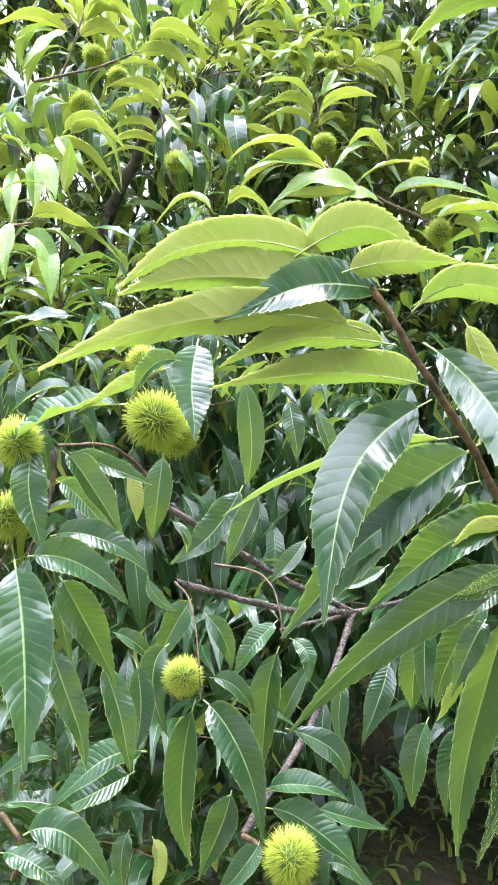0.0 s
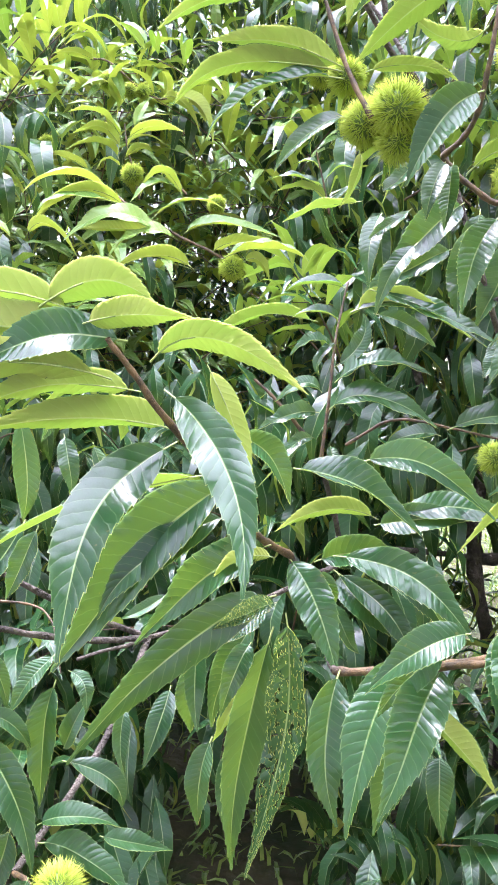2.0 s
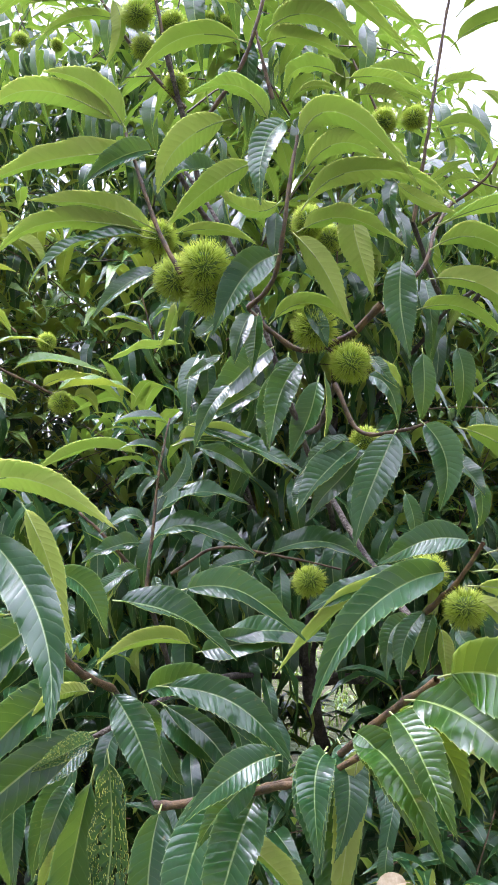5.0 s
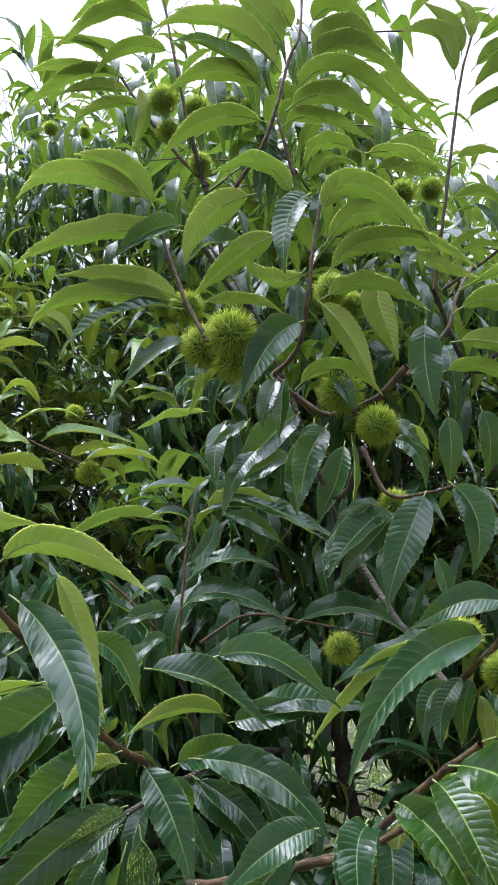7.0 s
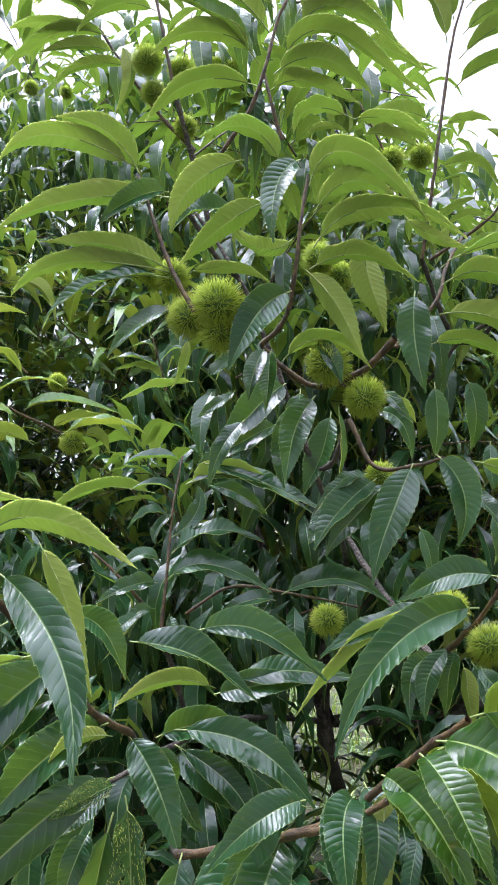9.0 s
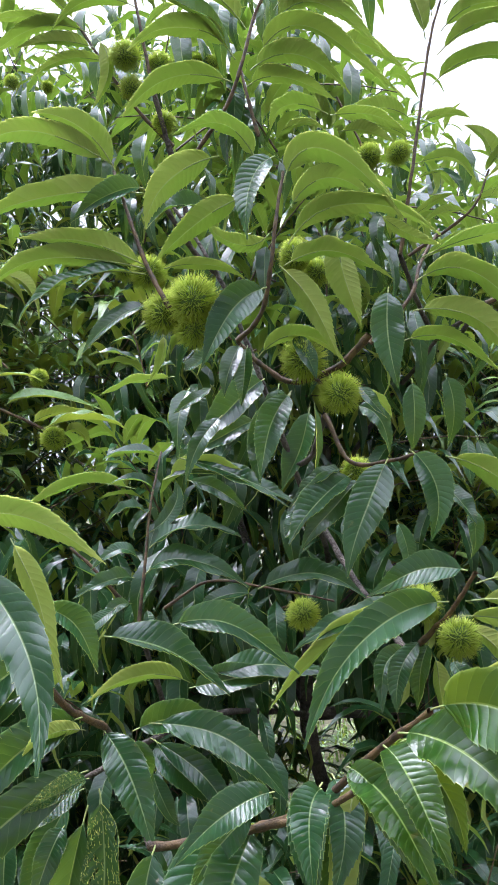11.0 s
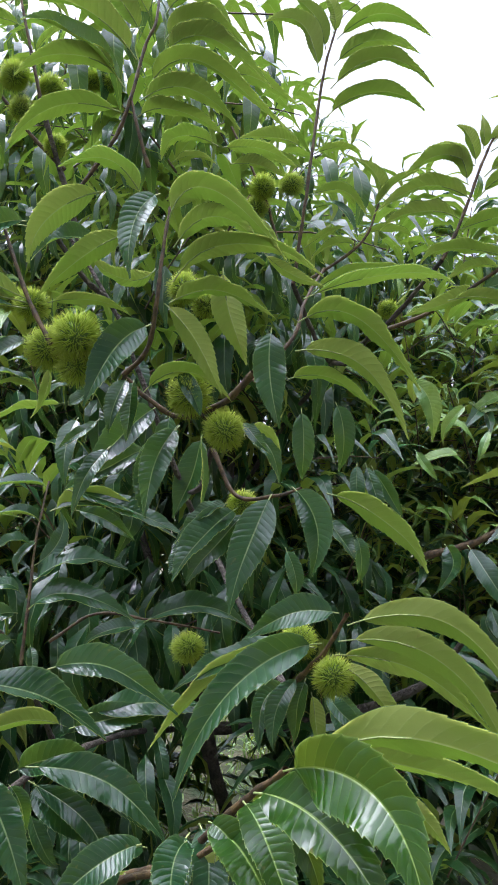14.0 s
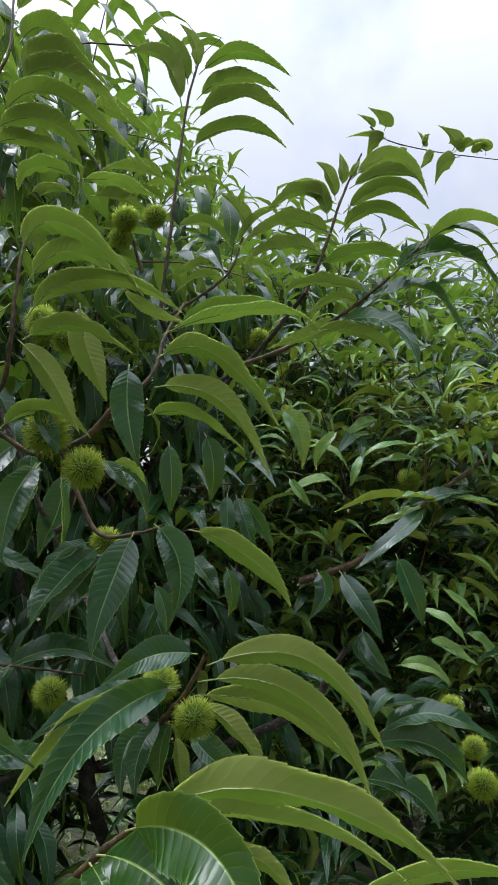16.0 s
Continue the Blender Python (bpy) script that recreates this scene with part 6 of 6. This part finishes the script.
leaf(farright, (1.651, 1.683, 1.881), (1.571, 1.698, 1.897), (1.496, 1.752, 1.855), (0.10, 0.38, 0.93), 0.037, paler=True)
leaf(farright, (1.608, 1.704, 1.821), (1.544, 1.689, 1.804), (1.486, 1.713, 1.745), (-0.75, -0.57, 0.43), 0.037, paler=True)
leaf(farright, (1.455, 1.555, 1.724), (1.424, 1.534, 1.682), (1.410, 1.540, 1.641), (-0.77, -0.70, 0.09), 0.024, paler=True)
leaf(farright, (1.835, 1.608, 1.815), (1.768, 1.619, 1.808), (1.723, 1.661, 1.772), (-0.43, -0.06, 0.91), 0.034, paler=True)
leaf(farright, (1.510, 1.429, 1.612), (1.424, 1.442, 1.615), (1.332, 1.492, 1.584), (0.13, 0.42, 0.85), 0.040, paler=True)
leaf(farright, (1.534, 1.419, 1.598), (1.478, 1.430, 1.574), (1.414, 1.477, 1.548), (-0.59, -0.35, 0.82), 0.035, paler=True)
leaf(farright, (1.339, 1.499, 1.657), (1.278, 1.499, 1.658), (1.209, 1.539, 1.620), (-0.47, -0.38, 0.84), 0.036, paler=True)
leaf(farright, (1.194, 1.451, 1.672), (1.206, 1.422, 1.634), (1.231, 1.418, 1.603), (-0.21, -0.94, 0.20), 0.022, paler=True)
leaf(farright, (1.352, 1.488, 1.776), (1.304, 1.487, 1.736), (1.297, 1.504, 1.684), (-0.76, -0.68, 0.16), 0.028, paler=True)
leaf(farright, (1.087, 1.272, 1.807), (1.113, 1.241, 1.760), (1.120, 1.248, 1.682), (-0.29, -0.94, 0.01), 0.043, paler=True)
leaf(farright, (1.588, 1.378, 1.614), (1.640, 1.342, 1.599), (1.714, 1.330, 1.583), (0.02, -0.32, 0.95), 0.034, paler=True)
leaf(farright, (1.575, 1.387, 1.548), (1.635, 1.338, 1.547), (1.702, 1.322, 1.504), (0.53, 0.22, 0.81), 0.032, paler=True)
leaf(farright, (1.587, 1.385, 1.481), (1.632, 1.340, 1.455), (1.685, 1.327, 1.400), (0.42, -0.38, 0.82), 0.035, paler=True)
leaf(farright, (1.599, 1.382, 1.427), (1.650, 1.346, 1.388), (1.710, 1.341, 1.317), (0.83, 0.04, 0.59), 0.034, paler=True)
leaf(farright, (1.562, 1.400, 1.402), (1.575, 1.337, 1.369), (1.594, 1.304, 1.321), (0.14, -0.73, 0.64), 0.032, paler=True)
leaf(farright, (1.610, 1.383, 1.294), (1.645, 1.347, 1.270), (1.688, 1.343, 1.201), (-0.02, -0.77, 0.61), 0.033, paler=True)
leaf(farright, (1.413, 1.252, 1.324), (1.433, 1.204, 1.307), (1.480, 1.174, 1.272), (-0.16, -0.74, 0.72), 0.029, paler=True)
leaf(farright, (1.392, 1.259, 1.384), (1.420, 1.201, 1.366), (1.452, 1.174, 1.310), (0.16, -0.66, 0.75), 0.033, paler=True)
leaf(farright, (1.348, 1.285, 1.266), (1.401, 1.240, 1.269), (1.449, 1.229, 1.218), (-0.24, -0.74, 0.75), 0.034, paler=True)
leaf(farright, (1.539, 1.406, 1.509), (1.480, 1.412, 1.525), (1.415, 1.458, 1.493), (0.22, 0.47, 0.77), 0.030, paler=True)
leaf(farright, (1.564, 1.390, 1.588), (1.502, 1.393, 1.617), (1.448, 1.429, 1.605), (-0.04, -0.30, 0.97), 0.033, paler=True)

# ---- trunks and limbs ----
trunk = stem(chestnut, 0.024, (1.02, 2.05, -0.05), (0.95, 1.98, 0.55), (0.82, 1.86, 1.0), (0.98, 2.20, 1.5), (1.02, 2.35, 2.1), material=BARK, end=0.4)
trunk.name = "trunk"
stem(chestnut, 0.017, (0.84, 1.88, 0.96), (0.74, 2.00, 1.25), (0.68, 2.20, 1.6), (0.66, 2.30, 2.1), material=BARK, end=0.35)
stem(chestnut, 0.014, (0.84, 1.88, 0.96), (1.00, 1.60, 1.05), (1.12, 1.30, 1.20), (1.15, 1.15, 1.35), material=BARK, end=0.35)
trunk = stem(tree_beside, 0.06, (-2.05, 4.3, -0.05), (-2.0, 4.2, 0.8), (-1.95, 4.2, 1.5), (-1.9, 4.25, 2.2), material=BARK, end=0.4)
trunk.name = "trunk"
stem(tree_beside, 0.035, (-2.0, 4.2, 0.9), (-1.35, 3.4, 1.35), (-0.75, 2.4, 1.75), (-0.4, 1.8, 1.95), material=BARK, end=0.3)
trunk = stem(tree_behind, 0.07, (2.5, 3.0, -0.05), (2.4, 2.9, 0.8), (2.3, 2.9, 1.5), (2.3, 3.0, 2.4), material=BARK, end=0.4)
trunk.name = "trunk"


# ---- inner and farther foliage ----
HEART = Vector((0.28, -0.12, 1.6))


def spot(rng, yaw, rise, reach):
    a, e = radians(yaw), radians(rise)
    return HEART + Vector((math.sin(a) * math.cos(e), math.cos(a) * math.cos(e), math.sin(e))) * reach


MAIN_LIMBS = (
    ((0.84, 1.88, 0.96), (0.62, 1.62, 1.06), (0.44, 1.28, 1.15), (0.24, 1.16, 1.10), (-0.02, 1.14, 1.02)),
    ((0.92, 2.05, 1.25), (0.82, 1.66, 1.38), (0.70, 1.32, 1.48), (0.60, 1.16, 1.62), (0.50, 1.16, 1.88), (0.41, 1.24, 2.06)),
    ((0.98, 2.20, 1.50), (0.98, 1.75, 1.72), (0.97, 1.45, 1.82), (0.95, 1.32, 1.86)),
)
LIMB_LINES = [smooth_line(points, 7) for points in MAIN_LIMBS]
for points in MAIN_LIMBS:
    stem(chestnut, 0.0075, *points, material=BARK, end=0.35)


def limb(base):
    """A thin branch from the nearest main limb out to the foot of a shoot."""
    base = Vector(base)
    near_line = min(LIMB_LINES, key=lambda line: min(np.linalg.norm(line - np.array(base), axis=1)))
    gap = np.linalg.norm(near_line - np.array(base), axis=1)
    joint = Vector(near_line[max(int(np.argmin(gap)) - 3, 0)])
    half = base.lerp(joint, 0.5) + Vector((0.01, 0.015, -0.02))
    return stem(chestnut, 0.0048, tuple(joint), tuple(half), tuple(base), material=BARK, end=0.8)


for foot in ((0.298, 0.808, 1.302), (0.342, 0.728, 1.201), (0.658, 0.794, 1.366), (0.607, 0.968, 1.667), (0.389, 1.093, 2.001), (0.382, 1.150, 2.200),
             (0.813, 1.189, 1.960), (1.036, 1.063, 1.988), (0.948, 1.164, 1.871), (-0.127, 0.896, 1.282), (-0.104, 0.834, 1.209), (0.006, 0.688, 0.988), (0.348, 1.009, 1.370)):
    limb(foot)


def skyline(yaw):
    """How high the crowns stand, in degrees, all round."""
    pts = ((-180, 56), (-125, 56), (-105, 46), (-80, 40), (-58, 25), (-16, 24), (-10, 24.5), (-7, 25), (-3, 28), (0, 30), (15, 31), (20, 22), (25, 16), (33, 14), (55, 12.5), (80, 18), (110, 34), (140, 56), (180, 56))
    for (a, b), (c, d) in zip(pts, pts[1:]):
        if a <= yaw <= c:
            return b + (d - b) * (yaw - a) / (c - a)
    return 12


def nearest(yaw, rise):
    """How near the inner foliage comes."""
    if yaw < 5 and rise > -4:
        return 2.15
    if yaw < 5:
        return 1.75
    if yaw > 24 and rise > -6:
        return 2.1
    return 1.75


def hole(yaw, rise):
    """Where one sees out below the crown."""
    return (11 < yaw < 21 and -27 < rise < -12) or (-8 < yaw < 7 and rise < -27)


def heading(rng):
    """Way of a shoot: rising aslant, along the crown's face, or upright."""
    kind = rng.random()
    if kind < 0.5:
        return rng.choice((-1, 1)) * rng.uniform(0.3, 1.0), rng.uniform(-0.7, 0.1), rng.uniform(0.45, 1.0)
    if kind < 0.85:
        return rng.choice((-1, 1)), rng.uniform(-0.6, 0.2), rng.uniform(0.05, 0.5)
    return rng.uniform(-0.35, 0.35), rng.uniform(-0.4, 0.1), 1.0


def grow(parent, seed, count, yaws, rises, reach, size, hang, rows, label, tilt=0.6):
    fol = Foliage(seed, rows, tilt=tilt)
    r = fol.rng
    made = 0
    while made < count:
        yaw, rise = r.uniform(*yaws), r.uniform(*rises)
        dist = r.uniform(*reach)
        if rise > skyline((yaw + 180) % 360 - 180) + noise.noise(Vector((yaw * 0.12, seed, dist))) * 5 or hole(yaw, rise):
            made += 1
            continue
        if dist < 2.7 and (rise > 13 and yaw < 24 and r.random() < 0.50 or yaw < 4 and rise > -3 and r.random() < 0.7 or yaw > 26 and rise > -24):
            made += 1
            continue
        if dist > 3.8 and 8 < yaw < 25 and -30 < rise < 14:
            made += 1
            continue
        if dist < nearest(yaw, rise):
            continue
        p = spot(r, yaw, rise, dist)
        if p.z < 0.25:
            made += 1
            continue
        made += 1
        a = r.uniform(0, 6.28)
        if r.random() < hang:
            for _ in range(7):
                q = p + Vector((r.gauss(0, 0.05), r.gauss(0, 0.05), r.gauss(0, 0.05)))
                b = r.uniform(-3.3, 0.16)
                out_way = Vector((math.cos(b), math.sin(b), -r.uniform(1.3, 4.2)))
                fol.leaf(q, out_way, Vector((math.cos(b), math.sin(b), 0.22)), size * r.uniform(0.85, 1.3))
        else:
            fol.shoot(p, heading(r), r.uniform(0.18, 0.34), r.randrange(8, 13), size)
    return fol.done(parent, label)


grow(chestnut, 1, 1850, (-32, 34), (-40, 36), (1.5, 2.7), 0.178, 0.66, 5, "dark shaded inner leaves of the chestnut", tilt=0.0)
grow(chestnut, 17, 650, (1, 31), (-32, 22), (2.6, 3.3), 0.19, 0.6, 4, "leaves deep in the chestnut crown", tilt=0.0)
grow(tree_beside, 2, 1000, (-46, 8), (-30, 44), (3.15, 3.9), 0.22, 0.65, 4, "leaves of the chestnut crown beside")
grow(tree_behind, 3, 900, (8, 62), (-32, 24), (2.7, 4.0), 0.18, 0.30, 4, "leaves of the chestnut crown behind")
grow(tree_beside, 6, 900, (-45, 16), (-10, 27), (3.7, 4.8), 0.25, 0.70, 3, "deeper leaves of the crown beside")
grow(tree_behind, 7, 600, (16, 55), (-20, 14), (3.0, 4.4), 0.22, 0.35, 3, "deeper leaves of the crown behind")


def upper_crown(parent, seed, count, yaws, rises, reach):
    """The crown's top, over the shoots."""
    fol = Foliage(seed, 4)
    r = fol.rng
    for _ in range(count):
        fol.shoot(spot(r, r.uniform(*yaws), r.uniform(*rises), r.uniform(*reach)), heading(r), r.uniform(0.25, 0.4), 10, 0.18)
    return fol.done(parent, "leafy top of the chestnut crown")


upper_crown(chestnut, 16, 20, (0, 20), (42, 58), (2.4, 3.2))


def front_shoots(parent, seed, count, yaws, rises, reach, size, label, paler=True):
    """Leafy shoot ends that stand out of the crown."""
    fol = Foliage(seed, 6, paler=paler)
    r = fol.rng
    for _ in range(count):
        yaw, rise = r.uniform(*yaws), r.uniform(*rises)
        p = spot(r, yaw, rise, r.uniform(*reach))
        fol.shoot(p, heading(r), size * r.uniform(1.5, 2.2), r.randrange(9, 13), size, 0.55)
    return fol.done(parent, label)


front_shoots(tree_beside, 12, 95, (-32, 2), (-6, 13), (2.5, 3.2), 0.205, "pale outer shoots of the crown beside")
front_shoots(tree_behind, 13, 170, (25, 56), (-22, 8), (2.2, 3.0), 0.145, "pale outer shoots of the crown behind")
front_shoots(tree_behind, 15, 100, (24, 50), (-20, 9), (2.15, 3.0), 0.155, "dark outer shoots of the crown behind", paler=False)
grow(tree_behind, 18, 320, (27, 62), (-6, 15), (4.0, 5.2), 0.20, 0.3, 4, "leaves at the back of the crown behind")
far_trees = grow(None, 4, 800, (-60, 76), (-16, 22), (3.9, 6.5), 0.26, 0.65, 4, "dense green crowns of chestnut trees farther off")
far_trees.name = far_trees.data.name = "distant_trees"
tagged(far_trees, category="trees")


def added_tree(x, y, height, spread, seed):
    """A whole chestnut tree, added to block the sky: forked trunk, limbs and a crown of leafy shoots."""
    r = random.Random(seed)
    thing = tagged(new("chestnut_tree"), "broad chestnut tree added to block the sky", "chestnut tree", "trees of the orchard")
    fork = Vector((x + r.uniform(-0.1, 0.1), y + r.uniform(-0.1, 0.1), height * 0.28))
    bole = stem(thing, 0.09, (x, y, -0.08), ((x + fork.x) / 2 + 0.05, y, height * 0.14), tuple(fork), material=BARK, end=0.75)
    bole.name = "trunk"
    crown = Foliage(seed, 3)
    for k in range(6):
        a = k * 1.05 + r.uniform(-0.3, 0.3)
        end = fork + Vector((math.cos(a) * spread * 0.7, math.sin(a) * spread * 0.7, height * r.uniform(0.35, 0.6)))
        half = fork.lerp(end, 0.5) + Vector((0, 0, 0.12))
        stem(thing, 0.045, tuple(fork), tuple(half), tuple(end), material=BARK, end=0.3)
    for _ in range(270):
        a, up, out_share = r.uniform(0, 6.28), r.uniform(-0.55, 1.0), r.uniform(0.6, 1.0)
        flat = math.sqrt(max(0.0, 1 - up * up))
        way = Vector((math.cos(a) * flat, math.sin(a) * flat, up))
        bulge = 1 + 0.25 * noise.noise(way * 2.5 + Vector((seed, 0, 0)))
        at = Vector((x, y, height * 0.58)) + Vector((way.x * spread, way.y * spread, way.z * height * 0.42)) * out_share * bulge
        crown.shoot(at, (way.x, way.y, max(way.z, 0) * 0.6 + 0.35), r.uniform(0.35, 0.55), 8, 0.34)
    crown.twig([tuple(fork), tuple(fork + Vector((0, 0, height * 0.3))), (x, y, height * 0.9)], 0.03)
    crown.done(thing, "dense glossy green crown")
    return thing


# Those behind and beside the camera are unseen, added to block sky light.
for k, (x, y, height, spread) in enumerate(((-4.4, -0.9, 6.2, 2.0), (-1.9, -3.3, 6.4, 2.0), (1.2, -3.5, 6.6, 2.0), (3.8, -2.8, 6.2, 2.0), (4.9, 0.0, 4.4, 1.7), (7.7, 6.9, 3.9, 1.6), (9.6, 5.6, 3.9, 1.8))):
    added_tree(x, y, height, spread, 40 + k)

# ---- ground ----
def ground():
    bm = bmesh.new()
    ticks = [-400, -60, -20, -8, -4] + [x * 0.4 - 3 for x in range(26)] + [9, 14, 25, 60, 400]
    rows = [[bm.verts.new((x, y, 0.05 * noise.noise(Vector((x * 0.8, y * 0.8, 0))) if abs(x) < 10 and abs(y) < 10 else 0)) for y in ticks] for x in ticks]
    for i in range(len(ticks) - 1):
        for j in range(len(ticks) - 1):
            bm.faces.new((rows[i][j], rows[i + 1][j], rows[i + 1][j + 1], rows[i][j + 1]))
    me = bpy.data.meshes.new("ground")
    bm.to_mesh(me)
    bm.free()
    me.materials.append(SOIL)
    me.polygons.foreach_set("use_smooth", [True] * len(me.polygons))
    return tagged(new("ground", me), "grassy orchard soil under the trees", "ground", kind="structure")


ground()


def grass():
    rng = random.Random(9)
    verts, faces = [], []
    for _ in range(15000):
        x, y = rng.uniform(-2.5, 5.0), rng.uniform(0.8, 9.0)
        if noise.noise(Vector((x * 1.3, y * 1.3, 4))) < -0.15:
            continue
        h, a, w = rng.uniform(0.03, 0.10), rng.uniform(0, 6.28), rng.uniform(0.003, 0.008)
        dx, dy = math.cos(a), math.sin(a)
        k = len(verts)
        verts += [(x - dy * w, y + dx * w, -0.04), (x + dy * w, y - dx * w, -0.04), (x + dx * h * 0.3 + dy * w * 0.8, y + dy * h * 0.3 - dx * w * 0.8, h * 0.7),
                  (x + dx * h * 0.3 - dy * w * 0.8, y + dy * h * 0.3 + dx * w * 0.8, h * 0.7), (x + dx * h * 0.9, y + dy * h * 0.9, h * 0.8)]
        faces += [(k, k + 1, k + 2, k + 3), (k + 3, k + 2, k + 4)]
    ob = mesh_object("grass", verts, faces, (GRASS,), [0] * len(faces), None)
    return tagged(ob, "low grass and weeds on the orchard floor", "grass", kind="stuff")


grass()


def ground_cover():
    """Weeds and fallen leaves on the soil."""
    fol = Foliage(31, 3, paler=True)
    r = fol.rng
    for _ in range(1700):
        x, y = r.uniform(-1.4, 3.2), r.uniform(0.9, 5.5)
        if noise.noise(Vector((x * 1.7, y * 1.7, 8))) < -0.25:
            continue
        b = r.uniform(0, 6.28)
        for k in range(4):
            c = b + k * 1.57 + r.uniform(-0.4, 0.4)
            fol.leaf((x, y, r.uniform(0.0, 0.09)), (math.cos(c), math.sin(c), r.uniform(-0.1, 0.7)), (r.uniform(-0.3, 0.3), r.uniform(-0.3, 0.3), 1), r.uniform(0.05, 0.11))
    ob = fol.done(None, "low leafy weeds on the orchard floor")
    ob.name = ob.data.name = "weeds"
    return tagged(ob, category="weeds")


ground_cover()
